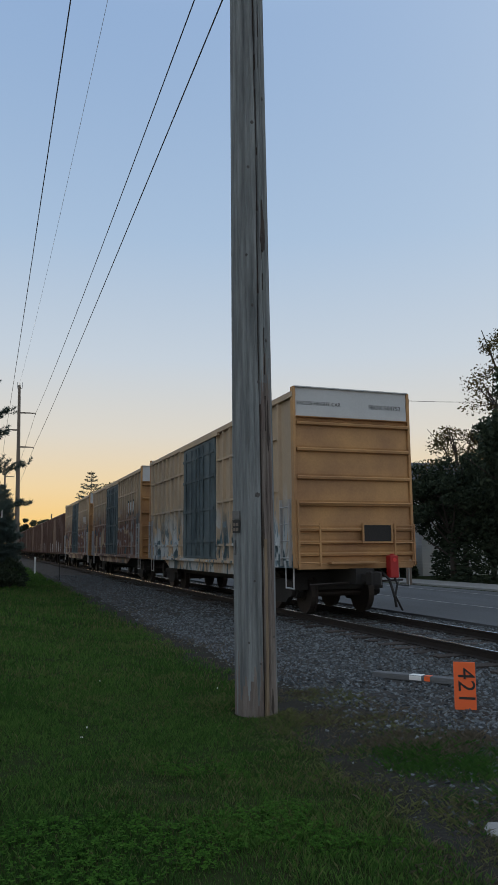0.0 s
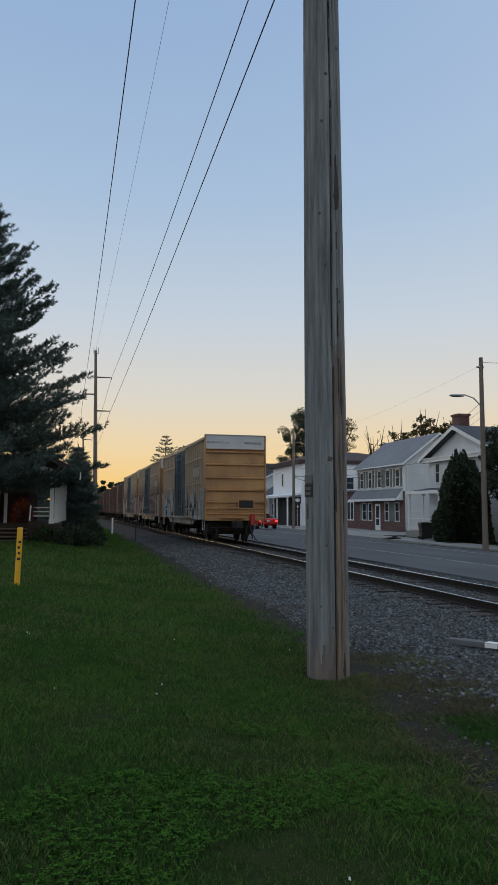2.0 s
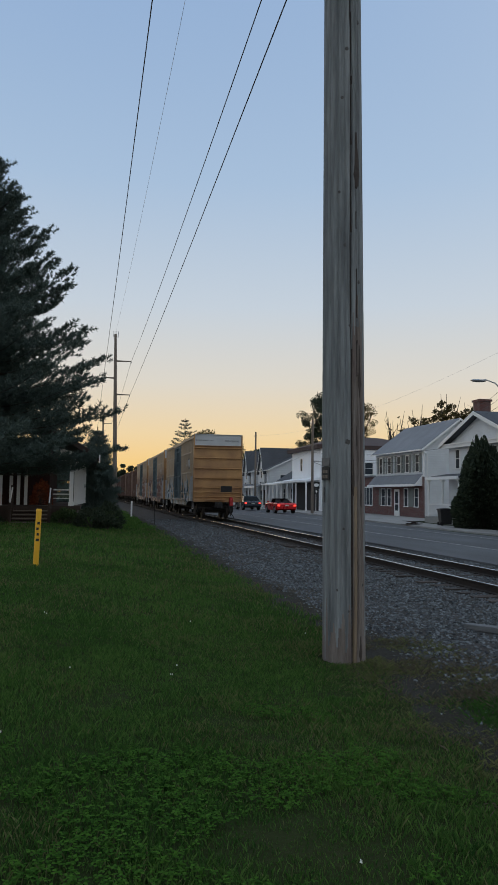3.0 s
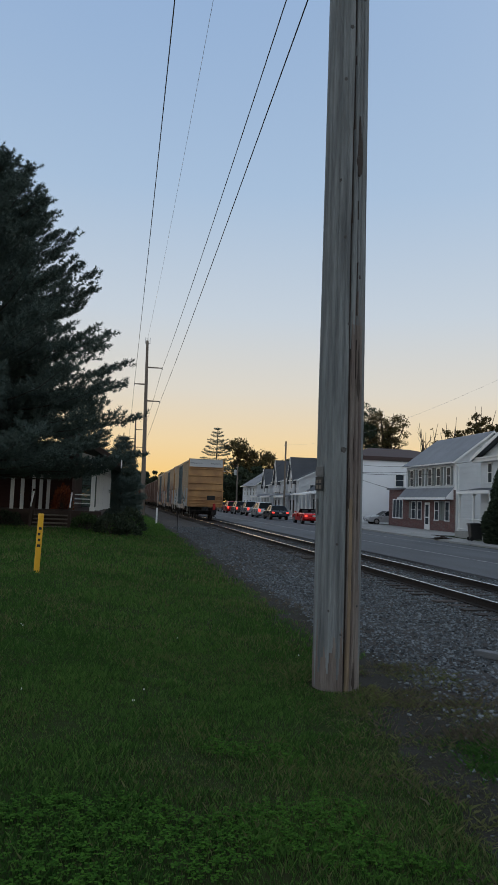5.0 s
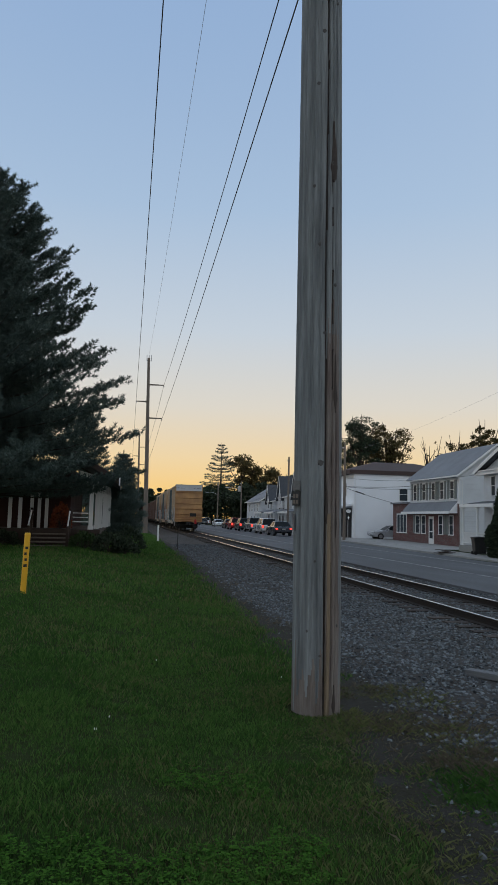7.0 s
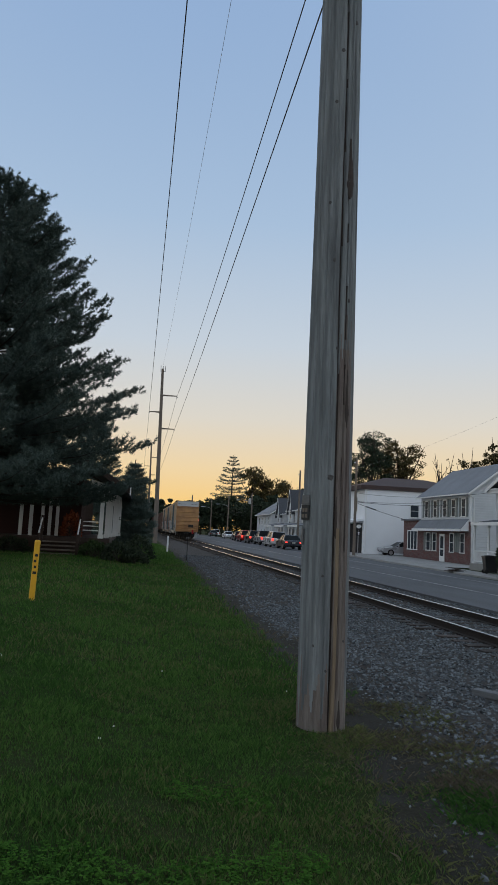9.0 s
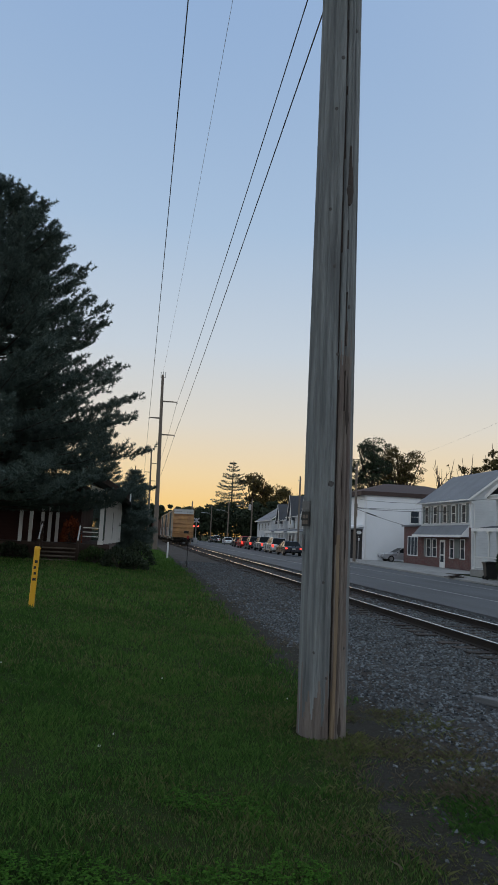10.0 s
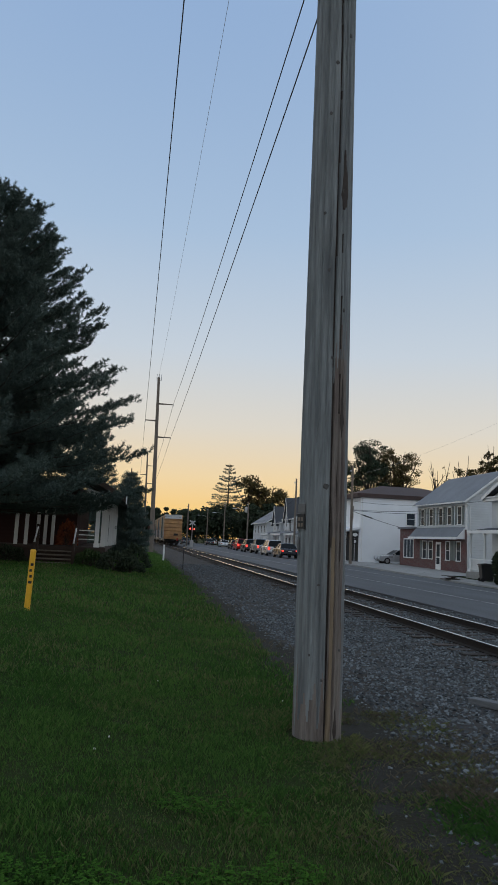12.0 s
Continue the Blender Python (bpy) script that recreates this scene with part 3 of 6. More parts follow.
def running_gear(car, length):
    part("centre_sill", Build().box(-0.22, 0.22, -0.35, length + 0.35, 0.72, 1.06), M["under"], car)
    for y in (0.0, length):
        s = -1 if y == 0 else 1
        cp = Build().box(-0.09, 0.09, min(y, y + s * 0.75), max(y, y + s * 0.75), 0.78, 0.95)
        cp.prism([(-0.14, y + s * 0.62), (0.16, y + s * 0.62), (0.17, y + s * 0.8), (0.05, y + s * 0.95), (-0.08, y + s * 0.86), (-0.16, y + s * 0.9)], 0.72, 1.0, axis="z")
        part("coupler", cp, M["under"], car, "rusty knuckle coupler", bevel=0.015)
    for yc in (2.05, length - 2.05):
        truck(car, yc)
        for a in (-0.87, 0.87):
            w = new("wheelset", WHEELSET)
            w.parent = car
            w.matrix_local = pose(0, yc + a, 0.46)
            AXLES.append((w, yc + a))


PALE_SPRAY = ((0.9, (1, 0.9, 0.5), 0.53, (0.42, 0.45, 0.46)), (1.5, (1, 1.3, 0.5), 0.55, (0.05, 0.085, 0.10)), (2.3, (1, 1.6, 0.7), 0.62, (0.13, 0.20, 0.24)), (3.0, (1, 2.2, 0.4), 0.68, (0.55, 0.57, 0.57)))
# wide brown patches, then smaller grey and teal ones, for the cars ahead
BROWN_LAYERS = ((0.7, (1, 0.6, 0.5), 0.44, (0.17, 0.095, 0.075)), (1.3, (1, 1.1, 0.6), 0.60, (0.30, 0.28, 0.29)), (1.9, (1, 1.4, 0.7), 0.62, (0.07, 0.11, 0.13)))


def sprayed(name, layers, top):
    """Dusty yellow paint under layers of noise-shaped colour, sprayed shapes among them, fading out upwards to top."""
    m = surface(name, (0.46, 0.34, 0.22), 0.65, var=0.14, scale=0.9, fine=20, bump=0.05, second=(0.34, 0.27, 0.20), amount=0.5, stretch=(1, 1, 0.35))
    n, l = m.node_tree.nodes, m.node_tree.links
    p = n["Principled BSDF"]
    below = p.inputs["Base Color"].links[0].from_socket
    co, xyz = n.new("ShaderNodeTexCoord"), n.new("ShaderNodeSeparateXYZ")
    l.new(co.outputs["Object"], xyz.inputs[0])
    reach = n.new("ShaderNodeMapRange")
    reach.inputs["From Min"].default_value, reach.inputs["From Max"].default_value = top, top - 1.3
    l.new(xyz.outputs["Z"], reach.inputs["Value"])
    for scale, stretch, lo, color in layers:
        mp, t, mul, st, mix = n.new("ShaderNodeMapping"), n.new("ShaderNodeTexNoise"), n.new("ShaderNodeMath"), n.new("ShaderNodeMapRange"), n.new("ShaderNodeMix")
        mp.inputs["Scale"].default_value, mp.inputs["Location"].default_value = stretch, (scale * 3, scale * 7, scale)
        l.new(co.outputs["Object"], mp.inputs[0])
        l.new(mp.outputs[0], t.inputs["Vector"])
        t.inputs["Scale"].default_value, t.inputs["Detail"].default_value, t.inputs["Distortion"].default_value = scale, 3, 1.2
        st.inputs["From Min"].default_value, st.inputs["From Max"].default_value = lo - 0.02, lo + 0.03
        l.new(t.outputs[0], st.inputs["Value"])
        mul.operation = "MULTIPLY"
        l.new(st.outputs[0], mul.inputs[0])
        l.new(reach.outputs[0], mul.inputs[1])
        mix.data_type = "RGBA"
        mix.inputs[7].default_value = (*color, 1)
        l.new(mul.outputs[0], mix.inputs[0])
        l.new(below, mix.inputs[6])
        below = mix.outputs[2]
    l.new(below, p.inputs["Base Color"])
    return m


def boxcar(label, last=False):
    """A fifty-foot excess-height boxcar. Its rear end stands at y = 0, rails at z = 0."""
    M["car_side"] = M["tan_sprayed"] if last else M["tan_brown"]
    car = thing("boxcar", label, "boxcar", "cars of the freight train")
    L, W, Z0, Z1 = 15.35, 1.50, 1.08, 5.08
    part("body", Build().box(-W + 0.05, W - 0.05, 0.13, L - 0.13, Z0 + 0.02, Z1), M["car_side"], car)
    rf = Build().prism([(-W - 0.02, Z1 - 0.06), (W + 0.02, Z1 - 0.06), (W + 0.02, Z1 + 0.0), (0.75, Z1 + 0.035), (0, Z1 + 0.05), (-0.75, Z1 + 0.035), (-W - 0.02, Z1 + 0.0)], 0.12, L - 0.12)
    rf_ob = part("roof", rf, M["galv_roof"], car, "low pitched metal roof")
    for i in range(13):
        y = 0.6 + i * 1.18
        part("roof_rib", Build().prism([(-W, Z1 - 0.01), (0, Z1 + 0.075), (W, Z1 - 0.01), (0, Z1 + 0.02)], y - 0.05, y + 0.05), M["galv_roof"], rf_ob)
    for s in (-1, 1):
        # sills, top rails and belt rails
        part("side_sill", Build().prism([(s * W, Z0), (s * (W + 0.015), Z0 - 0.0), (s * (W + 0.015), Z0 + 0.16), (s * W - s * 0.1, Z0 + 0.16), (s * W - s * 0.1, Z0)], 0.05, L - 0.05), M["car_side"], car)
        part("deep_sill", Build().prism([(2.6, Z0 + 0.0), (3.4, Z0 - 0.27), (11.9, Z0 - 0.27), (12.7, Z0)], s * (W - 0.03), s * (W - 0.06), axis="x"), M["car_side"], car)
        part("top_rail", Build().box(min(s * (W - 0.06), s * (W + 0.035)), max(s * (W - 0.06), s * (W + 0.035)), 0.02, L - 0.02, Z1 - 0.14, Z1 - 0.02), M["car_side"], car)
        for y0, y1, n in ((0.95, 5.85, 8), (9.75, 15.0, 8)):
            for i in range(n + 1):
                y = y0 + (y1 - y0) * i / n
                part("side_post", Build().prism([(s * (W - 0.05), y - 0.07), (s * (W + 0.022), y - 0.045), (s * (W + 0.022), y + 0.045), (s * (W - 0.05), y + 0.07)], Z0 + 0.16, Z1 - 0.14, axis="z"), M["car_side"], car)
            for z in (1.62, 2.88, 4.12):
                part("belt_rail", Build().box(min(s * (W - 0.05), s * (W + 0.016)), max(s * (W - 0.05), s * (W + 0.016)), y0, y1, z - 0.035, z + 0.035), M["car_side"], car)
        # corner posts
        for y0, y1 in ((0.0, 0.16), (L - 0.16, L)):
            part("corner_post", Build().box(min(s * (W - 0.05), s * (W + 0.02)), max(s * (W - 0.05), s * (W + 0.02)), y0, y1, Z0, Z1 + 0.10), M["tan_end"], car, bevel=0.015)
        # plug door: two tall leaves with locking bars
        dx0, dx1 = s * (W - 0.03), s * (W + 0.045)
        door = part("door", Build().box(min(dx0, dx1), max(dx0, dx1), 5.95, 9.65, Z0 + 0.12, Z1 - 0.22), M["door_grey"], car, "dark grey sliding door with locking bars", bevel=0.02)
        for y in (6.4, 7.15, 7.62, 7.98, 8.5, 9.2):
            part("locking_bar", Build().cyl((s * (W + 0.07), y, Z0 + 0.2), (s * (W + 0.07), y, Z1 - 0.35), 0.022, seg=8), M["door_grey"], door)
        for z in (1.75, 2.72, 3.72, 4.45):
            part("door_rib", Build().box(min(dx1, dx1 + s * 0.03), max(dx1, dx1 + s * 0.03), 6.0, 9.6, z - 0.045, z + 0.045), M["door_grey"], door)
        part("door_track", Build().box(min(dx0, dx1 + s * 0.05), max(dx0, dx1 + s * 0.05), 3.2, 12.6, Z0 + 0.03, Z0 + 0.1), M["car_side"], car)
        part("door_header", Build().box(min(dx0, dx1 + s * 0.03), max(dx0, dx1 + s * 0.03), 5.6, 10.0, Z1 - 0.22, Z1 - 0.13), M["car_side"], car)
        # ladder on the side, at each end
        for yl in (0.22, L - 0.72):
            ld = Build()
            for z in (1.3, 1.68, 2.06, 2.44):
                ld.cyl((s * (W + 0.075), yl, z), (s * (W + 0.075), yl + 0.5, z), 0.014, seg=6)
            for yy in (yl, yl + 0.5):
                ld.box(min(s * (W + 0.02), s * (W + 0.085)), max(s * (W + 0.02), s * (W + 0.085)), yy - 0.02, yy + 0.02, 1.12, 2.62)
            part("ladder", ld, M["galv"] if s < 0 else M["tan_end"], car, "short steel side ladder")
            st = Build().cyl((s * (W - 0.03), yl, 1.08), (s * (W - 0.03), yl, 0.62), 0.018, seg=6).cyl((s * (W - 0.03), yl + 0.45, 1.08), (s * (W - 0.03), yl + 0.45, 0.62), 0.018, seg=6).cyl((s * (W - 0.03), yl, 0.63), (s * (W - 0.03), yl + 0.45, 0.63), 0.02, seg=6)
            part("sill_step", st, M["galv"], car)
        # maker's mark as plain shapes: a dark field with three pale blocks
        mk = part("mark", Build().box(min(s * (W - 0.05), s * (W - 0.028)), max(s * (W - 0.05), s * (W - 0.028)), 1.55, 3.55, 3.10, 3.80), M["black"], car, "dark painted field with pale blocks")
        for y in (1.7, 2.35, 3.0):
            part("block", Build().prism([(y, 3.2), (y + 0.12, 3.2), (y + 0.25, 3.4), (y + 0.38, 3.2), (y + 0.48, 3.2), (y + 0.45, 3.7), (y + 0.03, 3.7)], s * (W - 0.029), s * (W - 0.02), axis="x"), M["cap_white"], mk)
    # ends: pressed panels between horizontal ribs, pale band on top
    zz = [1.10, 1.42, 1.68, 1.97, 2.54, 3.14, 3.78, 4.38]
    for y, s in ((0.0, -1), (L, 1)):
        yy = lambda d: y - s * 0.09 + s * d
        end = part("end_wall", Build().box(-W + 0.05, W - 0.05, min(yy(0), yy(0.02)), max(yy(0), yy(0.02)), Z0, Z1 - 0.02), M["tan_end"], car)
        part("end_band", Build().box(-W + 0.06, W - 0.06, min(yy(0.02), yy(0.055)), max(yy(0.02), yy(0.055)), 4.50, Z1 + 0.085), M["cap_white"], end, "pale grey band across the car's end")
        for i, z in enumerate(zz):
            top = zz[i + 1] if i + 1 < len(zz) else 4.50
            h = min(0.05, (top - z) * 0.16)
            # each panel leans out upwards and ends in a rounded shelf rib
            prof = [(yy(0.02), z + 0.012), (yy(0.03), z + h), (yy(0.038), top - 1.9 * h), (yy(0.125), top - 1.45 * h), (yy(0.135), top - 0.5 * h), (yy(0.10), top - 0.05 * h), (yy(0.0), top)]
            prof.append((yy(0.0), z))
            part("end_panel", Build().prism(prof, -W + 0.06, W - 0.06, axis="x"), M["tan_end"], end, bevel=0.0)
        part("end_cap", Build().box(-W + 0.02, W - 0.02, min(yy(0.0), yy(0.10)), max(yy(0.0), yy(0.10)), Z1 + 0.085, Z1 + 0.11), M["cap_white"], end)
        part("end_sill", Build().box(-W + 0.06, W - 0.06, min(yy(-0.05), yy(0.11)), max(yy(-0.05), yy(0.11)), Z0 - 0.03, Z0 + 0.10), M["tan_end"], end, bevel=0.012)
        gr = Build()
        for x0, x1 in ((-1.46, -0.95), (0.95, 1.46)):
            for xx in (x0, x1):
                gr.box(xx - 0.02, xx + 0.02, min(yy(0.16), yy(0.20)), max(yy(0.16), yy(0.20)), 1.12, 2.06 if xx in (x1, x0) else 2.0)
            for z in (1.2, 1.62, 2.02):
                gr.cyl((x0, yy(0.19), z), (x1, yy(0.19), z), 0.014, seg=6)
        gr.cyl((-1.44, yy(0.19), 2.52), (1.44, yy(0.19), 2.52), 0.016, seg=6)
        gr.box(-1.47, -1.43, min(yy(0.10), yy(0.16)), max(yy(0.10), yy(0.16)), 2.04, 2.6)
        part("grab_ladder", gr, M["tan_end"], end)
        pb = part("notice_board", Build().box(0.16, 0.86, min(yy(0.14), yy(0.165)), max(yy(0.14), yy(0.165)), 1.66, 2.03), M["under"], end, "dark notice board", bevel=0.008)
        fb = Build()
        for a in ((0.12, 0.16, 1.62, 2.07), (0.86, 0.90, 1.62, 2.07), (0.16, 0.86, 1.62, 1.66), (0.16, 0.86, 2.03, 2.07)):
            fb.box(a[0], a[1], min(yy(0.12), yy(0.175)), max(yy(0.12), yy(0.175)), a[2], a[3])
        part("board_frame", fb, M["tan_end"], pb)
        part("crossover_step", Build().box(-0.75, 0.45, min(yy(0.10), yy(0.34)), max(yy(0.10), yy(0.34)), 1.17, 1.21), M["tan_end"], end)
        hose = [(0.62, yy(0.15), 0.95), (0.66, yy(0.35), 0.8), (0.72, yy(0.45), 0.45), (0.78, yy(0.42), 0.2)]
        part("brake_hose", Build().tube(hose, 0.03, 8), M["under"], end, "hanging black brake hose")
        rod = Build().cyl((-1.2, yy(0.12), 0.72), (1.15, yy(0.12), 0.78), 0.022, seg=8)
        part("uncoupling_rod", rod, M["wheel"], end)
    up = lambda x, z: Matrix.Translation((x, -0.0 - 0.0 + 0.031, z)) @ pose(0, 0, 0, 90, 0, 0)
    running_gear(car, L)
    # filler boxes added to close the gaps below the floor, so the underside stays dark
    part("brake_rigging", Build().box(-0.9, 0.9, 3.5, L - 3.5, 0.62, 0.98).box(-1.15, 1.15, 0.9, 1.1, 0.55, 0.95).box(-1.15, 1.15, L - 1.1, L - 0.9, 0.55, 0.95), M["under"], car, "black filler boxes added to keep the underside dark")
    tank = Build().cyl((-0.55, 6.2, 0.82), (-0.55, 8.4, 0.82), 0.2, seg=14)
    part("air_tank", tank, M["under"], car)
    if last:
        lettering("lettering", "EXCESS HEIGHT CAR", 0.118, up(-0.86, 4.80), M["ink"], car, "black stencilled capitals on the pale band")
        lettering("lettering", "FBOX 504752", 0.148, up(0.86, 4.79), M["ink"], car, "black stencilled car number on the pale band")
        eot = part("rear_marker", Build().box(0.68, 0.90, -0.30, -0.1, 0.84, 1.34).cyl((0.79, -0.2, 1.34), (0.79, -0.2, 1.38), 0.07, 0.05, 12), M["red"], car, "red end-of-train marker box", bevel=0.03)
        part("marker_lens", Build().cyl((0.79, -0.315, 1.24), (0.79, -0.29, 1.24), 0.045, seg=12), M["tail_glow"], eot, "red lamp")
        part("marker_hose", Build().tube([(0.80, -0.22, 0.9), (0.84, -0.3, 0.7), (0.74, -0.36, 0.45), (0.88, -0.3, 0.25), (0.98, -0.25, 0.12)], 0.025, 8), M["under"], eot)
    return car


def hopper(label):
    """A dark brown car farther up the train."""
    car = thing("freight_car", label, "freight car", "cars of the freight train")
    L, W = 15.0, 1.5
    part("body", Build().box(-W, W, 0.1, L - 0.1, 1.05, 4.55), M["brown"], car, bevel=0.03)
    part("roof", Build().prism([(-W - 0.03, 4.50), (W + 0.03, 4.50), (W, 4.6), (0, 4.75), (-W, 4.6)], 0.05, L - 0.05), M["brown"], car)
    for s in (-1, 1):
        for i in range(14):
            y = 0.5 + i * 1.077
            part("side_post", Build().box(min(s * W, s * (W + 0.07)), max(s * W, s * (W + 0.07)), y - 0.06, y + 0.06, 1.05, 4.5), M["brown"], car)
        part("side_door", Build().box(min(s * W, s * (W + 0.05)), max(s * W, s * (W + 0.05)), 6.2, 8.9, 1.15, 4.35), M["brown"], car)
        for i, y in enumerate((1.2, 3.4, 5.1, 9.6, 11.6, 13.4)):
            part("painted_patch", Build().box(min(s * W, s * (W + 0.012)), max(s * W, s * (W + 0.012)), y, y + 0.7, 1.2, 2.0 + 0.12 * (i % 3)), M["cap_white"], car, "pale sprayed paint")
    running_gear(car, L)
    return car


M["galv_roof"] = surface("dull_galvanised_roof", (0.36, 0.36, 0.36), 0.55, metal=0.3, var=0.15, scale=2, fine=20, bump=0.02)
M["tan_end"] = M["tan"]
M["tan_sprayed"] = sprayed("sprayed_yellow_side_paint", PALE_SPRAY, 3.1)
M["tan_brown"] = sprayed("brown_patched_yellow_side_paint", BROWN_LAYERS, 3.9)
M["ink"] = M["black"]
M["tail_glow"] = glow("red_tail_lamp", (0.5, 0.03, 0.03), 0.12)
CARS = [(boxcar("faded yellow high boxcar with sprayed paint and a pale end band", True), 0.0)]
mid = boxcar("faded yellow boxcar in the train with a dark door")
CARS.append((mid, 17.2))
first_axles = [n for n, _ in AXLES]
CARS.append((copy_thing(mid, pose(5.7525, 0, 0)), 34.4))
hop = hopper("dark brown freight car with pale sprayed patches")
CARS.append((hop, 51.7))
for i in range(1, 7):
    CARS.append((copy_thing(hop, pose(5.7525, 0, 0)), 51.7 + 17.0 * i))


def train_y(t):
    """Where the last car's end stands: the train rolls away, slowing a little."""
    return 7.42 + 9.653 * t + 0.0477 * t * t - 0.00679 * t ** 3

# ---- houses across the street ----
def siding(name, color, board=0.2):
    """Painted clapboard: shallow level laps."""
    m = surface(name, color, 0.6, var=0.06, scale=0.8, fine=18, bump=0.0, second=tuple(c * 0.86 for c in color), amount=0.4)
    n, l = m.node_tree.nodes, m.node_tree.links
    w = n.new("ShaderNodeTexWave")
    w.wave_type, w.bands_direction, w.wave_profile = "BANDS", "Z", "SAW"
    w.inputs["Scale"].default_value, w.inputs["Distortion"].default_value = 0.3183 / board * 0.99, 0.0
    co, b = n.new("ShaderNodeTexCoord"), n.new("ShaderNodeBump")
    l.new(co.outputs["Object"], w.inputs["Vector"])
    b.inputs["Strength"].default_value, b.inputs["Distance"].default_value = 1.0, 0.05
    l.new(w.outputs["Fac"], b.inputs["Height"])
    l.new(b.outputs[0], n["Principled BSDF"].inputs["Normal"])
    return m


def bricks(name):
    m = surface(name, (0.23, 0.075, 0.055), 0.85, var=0.2, scale=2, fine=14, bump=0.0)
    n, l = m.node_tree.nodes, m.node_tree.links
    co, mp, t = n.new("ShaderNodeTexCoord"), n.new("ShaderNodeMapping"), n.new("ShaderNodeTexBrick")
    xyz, cb = n.new("ShaderNodeSeparateXYZ"), n.new("ShaderNodeCombineXYZ")
    l.new(co.outputs["Object"], xyz.inputs[0])
    l.new(xyz.outputs["Y"], cb.inputs[0])
    l.new(xyz.outputs["Z"], cb.inputs[1])
    l.new(cb.outputs[0], mp.inputs[0])
    l.new(mp.outputs[0], t.inputs["Vector"])
    t.inputs["Color1"].default_value, t.inputs["Color2"].default_value, t.inputs["Mortar"].default_value = (0.15, 0.050, 0.042, 1), (0.10, 0.040, 0.036, 1), (0.17, 0.15, 0.14, 1)
    t.inputs["Scale"].default_value, t.inputs["Brick Width"].default_value, t.inputs["Row Height"].default_value, t.inputs["Mortar Size"].default_value = 1.0, 0.21, 0.075, 0.009
    l.new(t.outputs[0], n["Principled BSDF"].inputs["Base Color"])
    return m


M["siding"] = siding("white_clapboard", (0.80, 0.82, 0.83))
M["siding_far"] = siding("pale_clapboard", (0.72, 0.735, 0.75), 0.25)
M["stucco"] = surface("white_painted_wall", (0.84, 0.855, 0.87), 0.7, var=0.06, scale=0.6, fine=20, bump=0.05)
M["brick"] = bricks("red_brick_wall")
M["trim"] = surface("white_trim_paint", (0.80, 0.80, 0.78), 0.5, var=0.05, scale=2, fine=30, bump=0.0)
M["shutter"] = surface("grey_green_shutter_paint", (0.17, 0.19, 0.18), 0.6, var=0.15, scale=3, fine=30, bump=0.1)
M["glass"] = pane_glass()
M["roof_grey"] = surface("grey_shingles", (0.21, 0.22, 0.235), 0.85, var=0.2, scale=0.7, fine=8, bump=0.4, stretch=(1, 1, 1))
M["roof_brown"] = surface("dark_brown_shingles", (0.075, 0.05, 0.045), 0.85, var=0.2, scale=0.7, fine=8, bump=0.4)
M["roof_dark"] = surface("dark_grey_shingles", (0.08, 0.085, 0.095), 0.85, var=0.2, scale=0.7, fine=8, bump=0.4)
M["shopfront_shade"] = surface("painted_shopfront_shade", (0.02, 0.02, 0.022), 0.8, var=0.2, scale=2, fine=10, bump=0.0)
M["wood_dark"] = surface("dark_stained_timber", (0.06, 0.04, 0.032), 0.8, var=0.25, scale=3, fine=20, bump=0.2)
M["siding_red"] = siding("dark_red_boards", (0.050, 0.018, 0.015), 0.18)


def window(parent, x, y0, y1, z0, z1, shutters=False, mullion=True, name="window"):
    """A sash window in a wall that faces the street (towards -x)."""
    w = part(name, Build().box(x - 0.03, x + 0.02, y0, y0 + 0.08, z0, z1).box(x - 0.03, x + 0.02, y1 - 0.08, y1, z0, z1).box(x - 0.03, x + 0.02, y0 + 0.08, y1 - 0.08, z1 - 0.08, z1), M["trim"], parent)
    part("window_sill", Build().box(x - 0.07, x + 0.02, y0 - 0.05, y1 + 0.05, z0 - 0.07, z0), M["trim"], w)
    zm = (z0 + z1) / 2
    part("pane", Build().box(x + 0.0, x + 0.012, y0 + 0.08, y1 - 0.08, zm + 0.02, z1 - 0.08), M["glass"], w)
    part("pane", Build().box(x + 0.008, x + 0.018, y0 + 0.08, y1 - 0.08, z0, zm - 0.02), M["glass"], w)
    part("meeting_rail", Build().box(x - 0.015, x + 0.02, y0 + 0.08, y1 - 0.08, zm - 0.02, zm + 0.02), M["trim"], w)
    if shutters:
        for a, b in ((y0 - 0.42, y0 - 0.04), (y1 + 0.04, y1 + 0.42)):
            sh = Build().box(x - 0.05, x - 0.01, a, b, z0 - 0.05, z1 + 0.03)
            for k in range(9):
                zz = z0 + (z1 - z0) * (k + 0.5) / 9
                sh.box(x - 0.062, x - 0.05, a + 0.05, b - 0.05, zz - 0.035, zz + 0.035)
            part("shutter", sh, M["shutter"], w, "grey louvred shutter")
    return w


